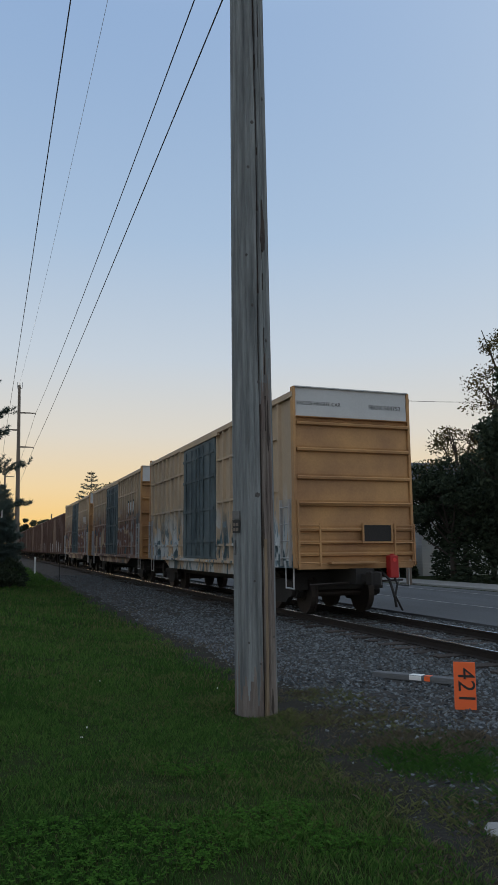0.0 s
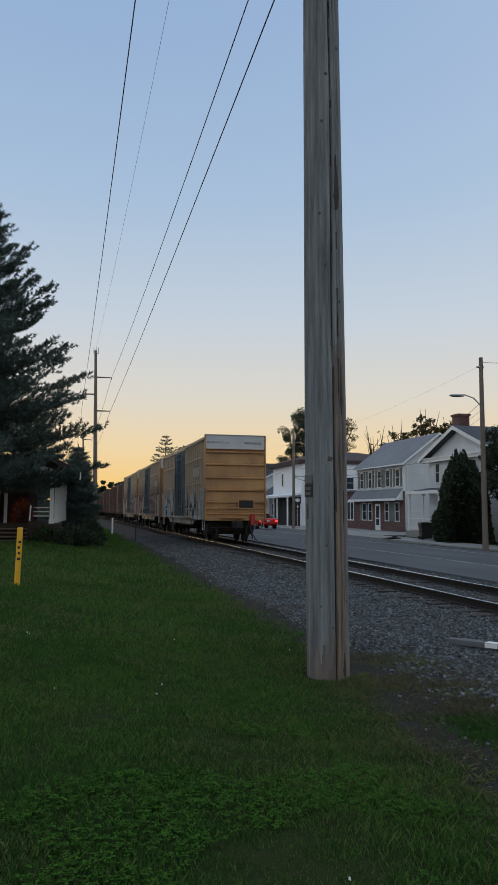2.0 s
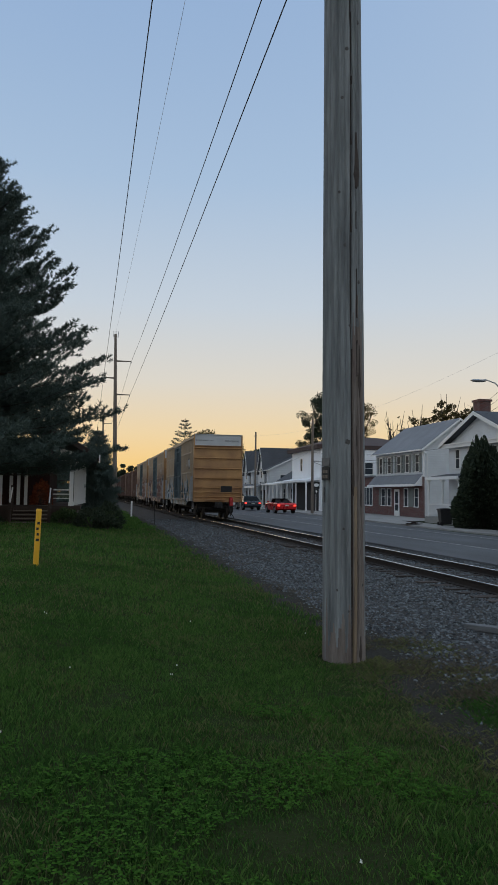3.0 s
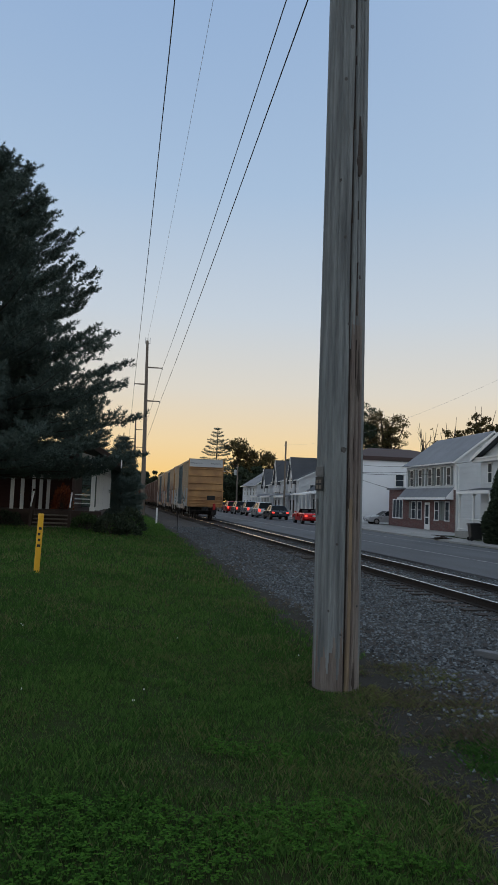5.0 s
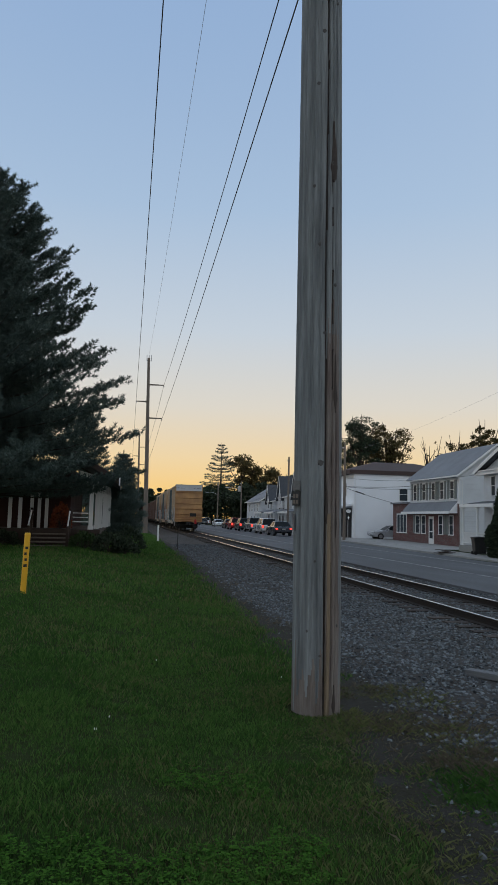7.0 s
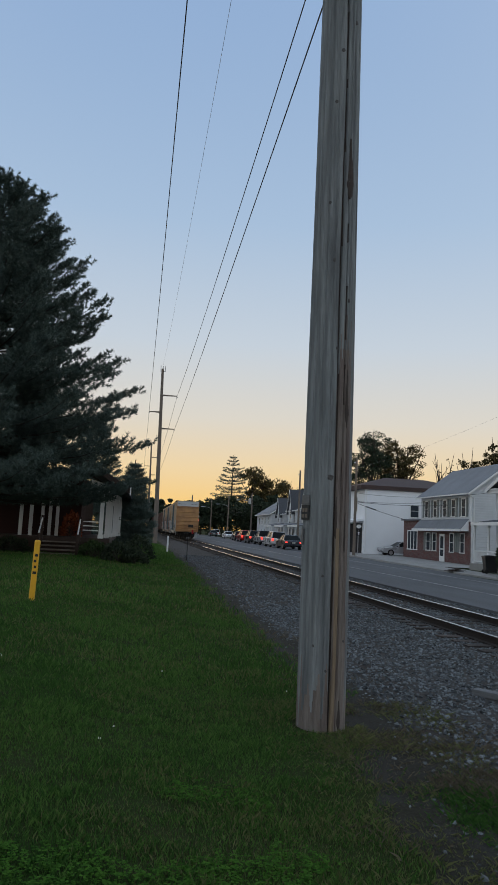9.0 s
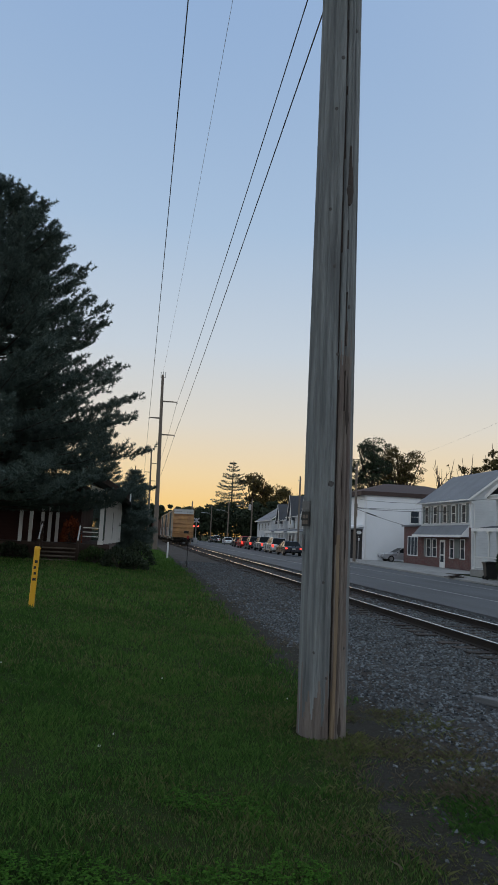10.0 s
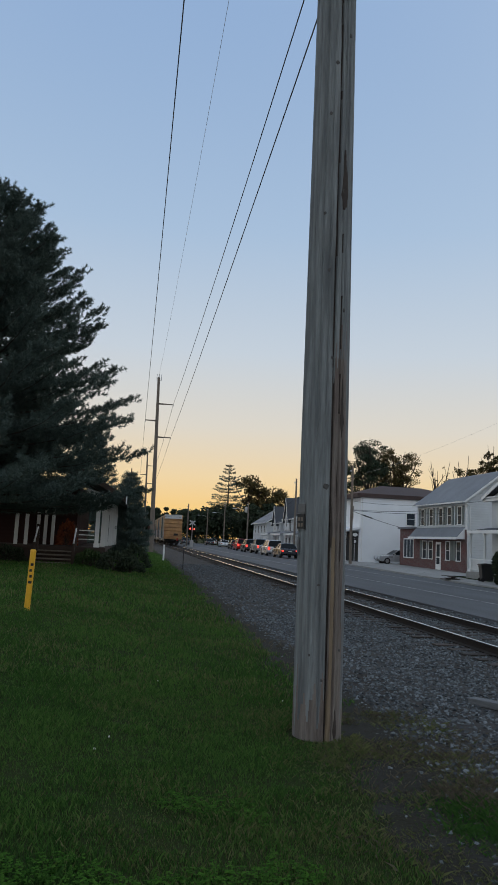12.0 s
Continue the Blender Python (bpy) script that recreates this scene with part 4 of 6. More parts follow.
def side_window(parent, y, x0, x1, z0, z1):
    """A sash window in a wall that faces back along the street (towards -y)."""
    w = part("window", Build().box(x0, x0 + 0.09, y - 0.03, y + 0.02, z0, z1).box(x1 - 0.09, x1, y - 0.03, y + 0.02, z0, z1).box(x0 + 0.09, x1 - 0.09, y - 0.03, y + 0.02, z1 - 0.09, z1).box(x0 - 0.04, x1 + 0.04, y - 0.06, y + 0.02, z0 - 0.08, z0), M["trim"], parent)
    zm = (z0 + z1) / 2
    part("pane", Build().box(x0 + 0.09, x1 - 0.09, y, y + 0.012, zm + 0.02, z1 - 0.09), M["glass"], w)
    part("pane", Build().box(x0 + 0.09, x1 - 0.09, y, y + 0.012, z0, zm - 0.02), M["glass"], w)
    part("meeting_rail", Build().box(x0 + 0.09, x1 - 0.09, y - 0.02, y + 0.02, zm - 0.02, zm + 0.02), M["trim"], w)


def gable_roof_y(parent, x0, x1, y0, y1, ze, zr, material, over=0.35, thick=0.14):
    """Ridge along y."""
    xm = (x0 + x1) / 2
    k = (zr - ze) / (xm - x0)
    xa, xb, zo = x0 - over, x1 + over, ze - over * k
    r = part("roof", Build().prism([(xa, zo), (xm, zr), (xb, zo), (xb, zo + thick), (xm, zr + thick), (xa, zo + thick)], y0 - over, y1 + over), material, parent)
    for y in (y0 - over - 0.03, y1 + over):
        part("bargeboard", Build().prism([(xa, zo - 0.06), (xm, zr - 0.06), (xb, zo - 0.06), (xb, zo + thick - 0.02), (xm, zr + thick - 0.02), (xa, zo + thick - 0.02)], y, y + 0.03), M["trim"], r)
    for xx in (xa - 0.1, xb):
        part("gutter", Build().prism([(xx, zo + 0.0), (xx + 0.1, zo + 0.0), (xx + 0.1, zo + 0.11), (xx, zo + 0.11)], y0 - over, y1 + over), M["trim"], r)
    return r


def gable_roof_x(parent, x0, x1, y0, y1, ze, zr, material, over=0.3, thick=0.14):
    """Ridge along x, the gable to the street."""
    ym = (y0 + y1) / 2
    k = (zr - ze) / (ym - y0)
    ya, yb, zo = y0 - over, y1 + over, ze - over * k
    r = part("roof", Build().prism([(ya, zo), (ym, zr), (yb, zo), (yb, zo + thick), (ym, zr + thick), (ya, zo + thick)], x0 - over, x1 + over, axis="x"), material, parent)
    part("bargeboard", Build().prism([(ya, zo - 0.08), (ym, zr - 0.08), (yb, zo - 0.08), (yb, zo + thick - 0.02), (ym, zr + thick - 0.02), (ya, zo + thick - 0.02)], x0 - over - 0.03, x0 - over, axis="x"), M["trim"], r)
    return r


def shop_house():
    """White clapboard house, brick at street level under a pent roof."""
    h = thing("house", "white two-storey clapboard house with brick ground floor and grey roof", "house", "houses along the street")
    x0, x1, y0, y1, ze, zr = 25.4, 31.8, 48.95, 59.3, 5.62, 8.05
    part("wall", Build().prism([(x0, -0.7), (x1, -0.7), (x1, ze), ((x0 + x1) / 2, zr), (x0, ze)], y0, y1), M["siding"], h, "white clapboard wall")
    gable_roof_y(h, x0, x1, y0, y1, ze + 0.02, zr + 0.02, M["roof_grey"])
    part("corner_board", Build().box(x0 - 0.02, x0 + 0.12, y0 - 0.02, y0 + 0.12, 0.0, ze), M["trim"], h)
    part("downpipe", Build().tube([(x0 - 0.25, y0 - 0.1, ze - 0.2), (x0 + 0.25, y0 - 0.08, ze - 0.55), (x0 + 0.3, y0 - 0.08, 0.1)], 0.045, 8), M["trim"], h)
    for yc in (57.98, 55.99, 53.93, 52.15, 50.18):
        window(h, x0 - 0.01, yc - 0.42, yc + 0.42, 3.66, 5.14, True)
    # brick front and the annex beside it
    part("brick_front", Build().box(x0 - 0.09, x0 - 0.004, y0 - 0.12, y1, -0.7, 3.2), M["brick"], h, "red brick ground-floor front")
    an = part("annex", Build().box(x0 - 0.09, x1 - 1.5, y1 + 0.004, 63.5, -0.7, 3.36), M["brick"], h, "low red brick annex")
    part("annex_roof", Build().box(x0 - 0.3, x1 - 1.4, y1 + 0.01, 63.7, 3.365, 3.52), M["roof_grey"], an)
    pent = part("pent_roof", Build().prism([(24.62, 2.44), (25.36, 3.30), (25.36, 3.42), (24.62, 2.56)], y0 + 0.15, y1 + 0.15), M["roof_grey"], h, "grey pent roof over the street front")
    part("pent_fascia", Build().box(24.55, 24.62, y0 + 0.12, y1 + 0.18, 2.38, 2.58), M["trim"], pent)
    for y in (y0 + 0.11, y1 + 0.16):
        part("pent_cheek", Build().prism([(24.64, 2.42), (25.39, 2.42), (25.39, 3.42), (24.64, 2.55)], y, y + 0.04), M["trim"], pent)
    xb = x0 - 0.10
    for a, b in ((56.75, 57.75), (55.4, 56.3), (51.8, 52.65), (49.75, 50.6)):
        window(h, xb, a, b, 0.68, 2.26)
    for a, b in ((57.8, 58.25), (56.35, 56.7), (51.2, 51.7), (50.7, 51.15)):
        part("shutter", Build().box(xb - 0.04, xb, a, b, 0.66, 2.28), M["shutter"], h, "grey shutter")
    big = part("window", Build().box(xb - 0.03, xb + 0.02, 59.85, 59.97, 0.66, 2.44).box(xb - 0.03, xb + 0.02, 62.3, 62.42, 0.66, 2.44).box(xb - 0.03, xb + 0.02, 59.97, 62.3, 2.34, 2.44).box(xb - 0.05, xb + 0.02, 59.8, 62.45, 0.56, 0.66).box(xb - 0.03, xb + 0.02, 60.68, 60.76, 0.66, 2.34).box(xb - 0.03, xb + 0.02, 61.5, 61.58, 0.66, 2.34), M["trim"], h, "wide white shop window")
    for a, b in ((59.97, 60.68), (60.76, 61.5), (61.58, 62.3)):
        part("pane", Build().box(xb + 0.0, xb + 0.012, a, b, 0.66, 2.34), M["glass"], big)
    d = part("door", Build().box(xb - 0.03, xb + 0.01, 53.62, 54.68, -0.22, 2.16), M["trim"], h, "white glazed door")
    part("pane", Build().box(xb - 0.045, xb - 0.028, 53.84, 54.46, 0.9, 1.95), M["glass"], d)
    part("pane", Build().box(xb - 0.045, xb - 0.028, 53.84, 54.46, 0.25, 0.8), M["glass"], d)
    part("step", Build().box(xb - 0.8, xb - 0.04, 53.3, 55.0, -0.6, -0.225), M["concrete"], h)


def pediment_house():
    h = thing("house", "white house with a street gable, dark eaves and brick chimney", "house", "houses along the street")
    x0, x1, y0, y1, ze, zr = 24.0, 33.0, 33.0, 42.0, 5.35, 7.15
    part("wall", Build().prism([(y0, -0.7), (y1, -0.7), (y1, ze), ((y0 + y1) / 2, zr), (y0, ze)], x0, x1, axis="x"), M["siding"], h, "white clapboard wall")
    gable_roof_x(h, x0, x1, y0, y1, ze + 0.05, zr + 0.05, M["roof_dark"], 0.55, 0.2)
    part("cornice", Build().box(x0 - 0.42, x0, y0 - 0.3, y1 + 0.5, ze - 0.28, ze - 0.05).box(x0 - 0.5, x0, y0 - 0.3, y1 + 0.6, ze - 0.05, ze + 0.04), M["trim"], h, "heavy boxed cornice")
    ch = part("chimney", Build().box(25.8, 26.7, 40.7, 41.6, 5.2, 8.55), M["brick"], h, "red brick chimney")
    part("chimney_cap", Build().box(25.72, 26.78, 40.62, 41.68, 8.55, 8.7), M["brick"], ch)
    for a, b in ((40.3, 41.0), (38.3, 39.15), (35.4, 36.2), (33.6, 34.4)):
        window(h, x0 - 0.01, a, b, 3.6, 5.0)
    for a, b in ((38.6, 39.5), (34.4, 35.3)):
        window(h, x0 - 0.01, a, b, 0.8, 2.4)
    pr = part("porch_roof", Build().prism([(22.3, 2.82), (24.0, 3.1), (24.0, 3.22), (22.3, 2.95)], 37.5, 42.3), M["roof_dark"], h, "low porch roof")
    part("porch_fascia", Build().box(22.24, 22.3, 37.5, 42.3, 2.74, 2.96), M["trim"], pr)
    for y in (37.7, 40.0, 42.1):
        part("porch_post", Build().cyl((22.45, y, 0.1), (22.45, y, 2.8), 0.08, 0.07, 12).box(22.33, 22.57, y - 0.12, y + 0.12, 2.6, 2.76).box(22.33, 22.57, y - 0.12, y + 0.12, 0.1, 0.28), M["trim"], h)
    rl = Build().box(22.42, 22.48, 37.7, 42.1, 0.95, 1.02).box(22.42, 22.48, 37.7, 42.1, 0.25, 0.3)
    for k in range(30):
        rl.box(22.43, 22.47, 37.8 + k * 0.145, 37.84 + k * 0.145, 0.3, 0.95)
    part("porch_rail", rl, M["trim"], h, "white spindle railing")
    part("porch_floor", Build().box(22.2, 24.0, 37.4, 42.3, -0.7, 0.1), M["concrete"], h)


def corner_store():
    h = thing("store_building", "large white two-storey building with brown roof and dark shopfront", "building", "houses along the street")
    x0, x1, y0, y1, ze = 22.3, 35.0, 66.9, 78.0, 6.53
    part("wall", Build().box(x0, x1, y0, y1, -0.6, ze), M["stucco"], h, "plain white wall")
    ov = 0.5
    xa, xb, ya, yb = x0 - ov, x1 + ov, y0 - ov * 0.4, y1 + ov
    part("eaves", Build().box(xa, xb, ya, yb, ze, ze + 0.42), M["roof_brown"], h, "deep dark eaves")
    xm, ym = (x0 + x1) / 2, (y0 + y1) / 2
    part("roof", Build().add([(xa, ya, ze + 0.42), (xb, ya, ze + 0.42), (xb, yb, ze + 0.42), (xa, yb, ze + 0.42), (xa + 4.5, ym, ze + 1.75), (xb - 4.5, ym, ze + 1.75)], [(0, 1, 5, 4), (1, 2, 5), (2, 3, 4, 5), (3, 0, 4), (3, 2, 1, 0)]), M["roof_brown"], h, "low brown hipped roof")
    # thin near-black sheet on the closed wall: the shopfront's shade is painted
    part("shopfront", Build().box(x0 - 0.02, x0 - 0.005, y0 + 0.7, y1 - 0.5, -0.15, 2.95), M["shopfront_shade"], h, "flat dark sheet painted as the shaded shopfront")
    cn = part("canopy", Build().prism([(20.7, 2.95), (22.28, 3.2), (22.28, 3.45), (20.7, 3.15)], y0 + 0.4, y1 - 0.2), M["stucco"], h, "pale canopy over the shopfront")
    for y in (y0 + 0.6, y0 + 4.5, y0 + 8.2, y1 - 0.4):
        part("canopy_post", Build().box(20.78, 20.92, y - 0.07, y + 0.07, -0.4, 2.92), M["trim"], cn)
    side_window(h, y0 - 0.01, 27.2, 28.25, 3.86, 5.15)
    window(h, x0 - 0.01, 69.4, 70.3, 4.3, 5.8)
    window(h, x0 - 0.01, 73.6, 74.5, 4.3, 5.8)
    part("downpipe", Build().cyl((x0 + 0.12, y0 - 0.06, 0.0), (x0 + 0.12, y0 - 0.06, ze), 0.05, seg=8), M["trim"], h)


def gable_house(y0, y1, x0, ze, zr, depth, label, porch=True, roof="roof_dark"):
    """A narrow house with its gable to the street and a low porch."""
    h = thing("house", label, "house", "houses along the street")
    x1 = x0 + depth
    xm, zm = x0 + depth / 2, ze + (zr - ze) * 0.72
    part("wall", Build().prism([(x0, -0.5), (x1, -0.5), (x1, ze), (xm, zm), (x0, ze)], y0, y1), M["siding_far"], h, "pale clapboard wall")
    gable_roof_y(h, x0, x1, y0, y1, ze + 0.03, zm + 0.03, M[roof], 0.3)
    gm, gw = (y0 + y1) / 2, 1.5
    part("front_gable", Build().prism([(gm - gw, ze - 1.6), (gm + gw, ze - 1.6), (gm + gw, ze), (gm, zr), (gm - gw, ze)], x0 - 0.25, xm, axis="x"), M["siding_far"], h, "narrow steep front gable")
    gable_roof_x(h, x0 - 0.25, xm, gm - gw, gm + gw, ze + 0.03, zr + 0.03, M[roof], 0.3, 0.18)
    ym = (y0 + y1) / 2
    for yc in (ym - (y1 - y0) * 0.24, ym + (y1 - y0) * 0.24):
        window(h, x0 - 0.01, yc - 0.5, yc + 0.5, 3.1, 4.6)
    window(h, x0 - 0.26, ym - 0.4, ym + 0.4, ze - 1.1, ze + 0.3)
    side_window(h, y0 - 0.01, x0 + 1.5, x0 + 2.3, 3.0, 4.3)
    if porch:
        pr = part("porch_roof", Build().prism([(x0 - 2.0, 2.5), (x0, 2.95), (x0, 3.1), (x0 - 2.0, 2.65)], y0 - 0.3, y1 + 0.3), M["roof_grey"], h, "grey porch roof")
        part("porch_fascia", Build().box(x0 - 2.06, x0 - 2.0, y0 - 0.3, y1 + 0.3, 2.42, 2.68), M["trim"], pr)
        for k in range(4):
            y = y0 + (y1 - y0) * k / 3
            part("porch_post", Build().box(x0 - 1.95, x0 - 1.8, y - 0.07, y + 0.07, -0.05, 2.55), M["trim"], h)
        window(h, x0 - 0.01, ym + 0.6, ym + 1.7, 0.7, 2.2)
        part("door", Build().box(x0 - 0.03, x0 + 0.0, ym - 1.2, ym - 0.25, 0.05, 2.15), M["wood_dark"], h, "dark front door")
    return h


shop_house()
pediment_house()
corner_store()
garage = thing("house", "low pale house with a dark grey roof and long porch", "house", "houses along the street")
part("wall", Build().box(23.0, 31.0, 79.5, 86.5, -0.5, 3.4), M["siding_far"], garage)
gable_roof_y(garage, 23.0, 31.0, 79.5, 86.5, 3.42, 6.0, M["roof_dark"], 0.4)
window(garage, 22.99, 80.0, 81.0, 1.0, 2.4)
window(garage, 22.99, 83.5, 84.5, 1.0, 2.4)
gpr = part("porch_roof", Build().prism([(20.6, 2.75), (23.0, 3.1), (23.0, 3.25), (20.6, 2.92)], 79.0, 87.0), M["trim"], garage, "pale porch roof")
for k in range(5):
    part("porch_post", Build().box(20.7, 20.86, 79.3 + k * 1.85, 79.46 + k * 1.85, -0.1, 2.8), M["trim"], garage)
gable_house(89.0, 95.5, 22.2, 4.9, 7.9, 9, "pale narrow house with a steep street gable")
gable_house(98.0, 104.5, 22.0, 4.9, 7.9, 9, "white narrow house with steep gable and porch")
gable_house(106.5, 112.0, 21.8, 4.4, 6.9, 9, "white narrow house with steep gable beyond the others")
far_house = thing("house", "long white house with grey roof ending the row", "house", "houses along the street")
part("wall", Build().box(21.5, 29.0, 116.0, 130.0, -0.5, 4.7), M["siding_far"], far_house)
gable_roof_y(far_house, 21.5, 29.0, 116.0, 130.0, 4.72, 7.2, M["roof_grey"], 0.4)
for y in (118.0, 121.0, 124.0, 127.0):
    window(far_house, 21.49, y, y + 0.9, 2.9, 4.2)
    window(far_house, 21.49, y, y + 0.9, 0.7, 2.1)
side_window(far_house, 115.99, 23.0, 24.0, 2.9, 4.2)


# ---- the porch building on the lawn ----
POST_X = (-2.79, -2.61, -2.51, -2.37, -2.29, -2.20)
def porch_building():
    h = thing("porch_building", "dark red station-like building with white porch posts and wooden steps", "building")
    part("deck", Build().box(-10.5, -2.35, 28.0, 41.0, 0.72, 0.90), M["wood_dark"], h, "timber deck")
    part("deck_skirt", Build().box(-10.4, -2.5, 28.1, 40.9, -0.1, 0.72), M["wood_dark"], h)
    part("wall", Build().box(-10.0, -3.9, 30.6, 40.5, 0.9, 3.9), M["siding_red"], h, "dark red board wall")
    rf = part("roof", Build().prism([(-11.2, 3.05), (-6.4, 6.0), (-1.55, 3.15), (-1.55, 3.3), (-6.4, 6.18), (-11.2, 3.2)], 27.4, 41.4), M["roof_dark"], h, "dark gabled roof")
    for y in (27.34, 41.4):
        part("bargeboard", Build().prism([(-11.2, 2.95), (-6.4, 5.9), (-1.55, 3.0), (-1.55, 3.26), (-6.4, 6.15), (-11.2, 3.2)], y, y + 0.06), M["wood_dark"], rf, "dark bargeboard")
        part("board_end", Build().prism([(-1.56, 2.95), (-1.50, 2.95), (-1.50, 3.34), (-1.56, 3.38)], y - 0.01, y + 0.5), M["trim"], rf, "white painted board end")
    part("gable", Build().prism([(-3.35, 3.0), (-2.72, 3.0), (-2.72, 3.45), (-3.35, 3.62)], 28.05, 28.12), M["trim"], h, "white boarded gable")
    for i in range(6):
        t = i / 5
        x, y = POST_X[i], 28.3 + 2.3 * i
        p = part("porch_post", Build().box(x - 0.09, x + 0.09, y - 0.09, y + 0.09, 0.9, 3.05).box(x - 0.12, x + 0.12, y - 0.12, y + 0.12, 0.9, 1.08).box(x - 0.12, x + 0.12, y - 0.12, y + 0.12, 2.6, 2.7), M["trim"], h, "white square porch post")
        if i < 5:
            br = Build()
            n = 10
            for k in range(n):
                a0, a1 = k / n, (k + 1) / n
                z0, z1 = 2.7 + 0.42 * math.sin(math.pi * a0) ** 0.6, 2.7 + 0.42 * math.sin(math.pi * a1) ** 0.6
                ya, yb = y + 2.3 * a0, y + 2.3 * a1
                xa, xb = x + (POST_X[i + 1] - x) * a0, x + (POST_X[i + 1] - x) * a1
                br.add([(xa, ya, z0), (xb, yb, z1), (xb, yb, 3.25), (xa, ya, 3.25), (xa + 0.06, ya, z0), (xb + 0.06, yb, z1), (xb + 0.06, yb, 3.25), (xa + 0.06, ya, 3.25)], [(0, 1, 2, 3), (7, 6, 5, 4), (0, 4, 5, 1), (2, 6, 7, 3)])
            part("arched_bracket", br, M["trim"], p, "white arched bracket")
    for x, y in ((-6.45, 28.4), (-6.0, 28.4), (-5.7, 30.2), (-5.35, 30.2), (-5.0, 30.2), (-7.6, 28.4), (-8.8, 28.4)):
        part("porch_post", Build().box(x - 0.075, x + 0.075, y - 0.075, y + 0.075, 0.9, 3.0), M["trim"], h, "white square porch post")
    for i in range(4):
        part("step", Build().box(-5.35, -3.78, 27.98 - 0.28 * (4 - i) + 0.0, 28.0 - 0.28 * (3 - i), 0.13 + 0.17 * i, 0.19 + 0.17 * i), M["pole_far"], h, "weathered wooden step", bevel=0.012)
    for x in (-5.42, -3.72):
        part("newel", Build().box(x - 0.06, x + 0.06, 26.85, 26.97, 0.0, 1.05), M["wood_dark"], h)
        part("newel", Build().box(x - 0.06, x + 0.06, 27.9, 28.02, 0.7, 1.85), M["wood_dark"], h)
        part("handrail", Build().tube([(x, 26.9, 1.05), (x, 27.96, 1.75)], 0.035, 8), M["trim"], h)
    for k in range(3):
        part("rail", Build().tube([(-3.6, 28.1, 1.25 + 0.2 * k), (-2.9, 28.1, 1.25 + 0.2 * k)], 0.025, 6), M["trim"], h)
    return h


porch_building()


# ---- plants ----
def leaf_mesh(centres, normals_seed, size, quads=1, flat=0.4):
    """Small leaves, one bent pair of triangles each."""
    rs = np.random.RandomState(normals_seed)
    n = len(centres)
    a = rs.normal(0, 1, (n, 3))
    a /= np.linalg.norm(a, axis=1)[:, None]
    b = np.cross(a, rs.normal(0, 1, (n, 3)))
    b /= np.linalg.norm(b, axis=1)[:, None] + 1e-9
    s = size * rs.uniform(0.6, 1.3, (n, 1))
    c = np.asarray(centres)
    tip, base, l, r = c + a * s, c - a * s, c + b * s * 0.55 + np.array([0, 0, 0.15]) * s, c - b * s * 0.55
    vs = np.stack([base, r, tip, l], 1).reshape(-1, 3)
    k = np.arange(n)[:, None] * 4
    fs = np.concatenate([k + np.array([[0, 1, 2]]), k + np.array([[0, 2, 3]])], 0)
    me = bpy.data.meshes.new("crown")
    me.from_pydata(vs.tolist(), [], fs.tolist())
    return me


def broadleaf(x, y, z, height_, radius, seed, leaves, size, mat_, label, bare=0.0, low=0.25):
    """Tapered trunk, forking limbs, leaves in clumps round the limb ends."""
    rs = random.Random(seed)
    t = thing("tree", label, "tree", "trees")
    wood = Build()
    wood.tube([(x, y, z - 0.2), (x + 0.1, y, z + height_ * 0.25), (x - 0.1, y + 0.1, z + height_ * 0.5)], [0.035 * height_ * 0.6, 0.02 * height_, 0.012 * height_], 9)
    tips = []
    for i in range(16):
        a, k = rs.uniform(0, 6.28), rs.random()
        zb = z + height_ * (low + 0.35 * k * 0.8)
        el = rs.uniform(0.25, 1.25)
        ln = radius * rs.uniform(0.6, 1.0) * (1.15 if el < 0.8 else 1.0)
        d = Vector((math.cos(a) * math.cos(el), math.sin(a) * math.cos(el), math.sin(el) * height_ * 0.66 / radius))
        p0 = Vector((x, y, zb))
        p1, p2 = p0 + d * ln * 0.5, p0 + d * ln + Vector((0, 0, 0.1 * ln))
        p2.z = min(p2.z, z + height_ * 0.97)
        wood.tube([p0, p1, p2], [0.008 * height_, 0.005 * height_, 0.0015 * height_], 5)
        for j in range(5):
            q = p1.lerp(p2, rs.uniform(0.1, 1.0)) + Vector((rs.gauss(0, 0.2), rs.gauss(0, 0.2), rs.gauss(0, 0.16))) * radius
            q.z = min(max(q.z, z + height_ * low * 0.8), z + height_)
            mid, half = z + height_ * (low + 1) / 2, height_ * (1 - low) / 2
            out = math.sqrt(((q.x - x) / radius) ** 2 + ((q.y - y) / radius) ** 2 + ((q.z - mid) / half) ** 2)
            if out > 0.88:
                q = Vector((x, y, mid)).lerp(q, 0.88 / out * rs.uniform(0.85, 1.0))
            wood.tube([p1.lerp(p2, 0.4), q], [0.003 * height_, 0.001 * height_], 4)
            tips.append(q)
    part("trunk", wood, M["bark"], t, "grey branching trunk")
    g = np.random.RandomState(seed)
    pts = []
    per = max(1, int(leaves / len(tips)))
    for q in tips:
        if rs.random() < bare:
            continue
        nd = g.normal(0, 1, (per, 3))
        nd /= np.linalg.norm(nd, axis=1)[:, None]
        pts.append(np.array(q) + nd * g.rand(per, 1) ** 0.45 * np.array([0.2, 0.2, 0.15]) * radius * rs.uniform(0.7, 1.2))
    part("crown", leaf_mesh(np.concatenate(pts), seed, size), mat_, t, "leafy crown")
    return t


M["bark"] = surface("tree_bark", (0.07, 0.055, 0.045), 0.95, var=0.3, scale=3, fine=14, bump=0.5, stretch=(3, 3, 0.5))
M["needles"] = islands("pine_needles", (0.052, 0.082, 0.072), (0.118, 0.155, 0.135), 0.7, 0.3, 0.15)
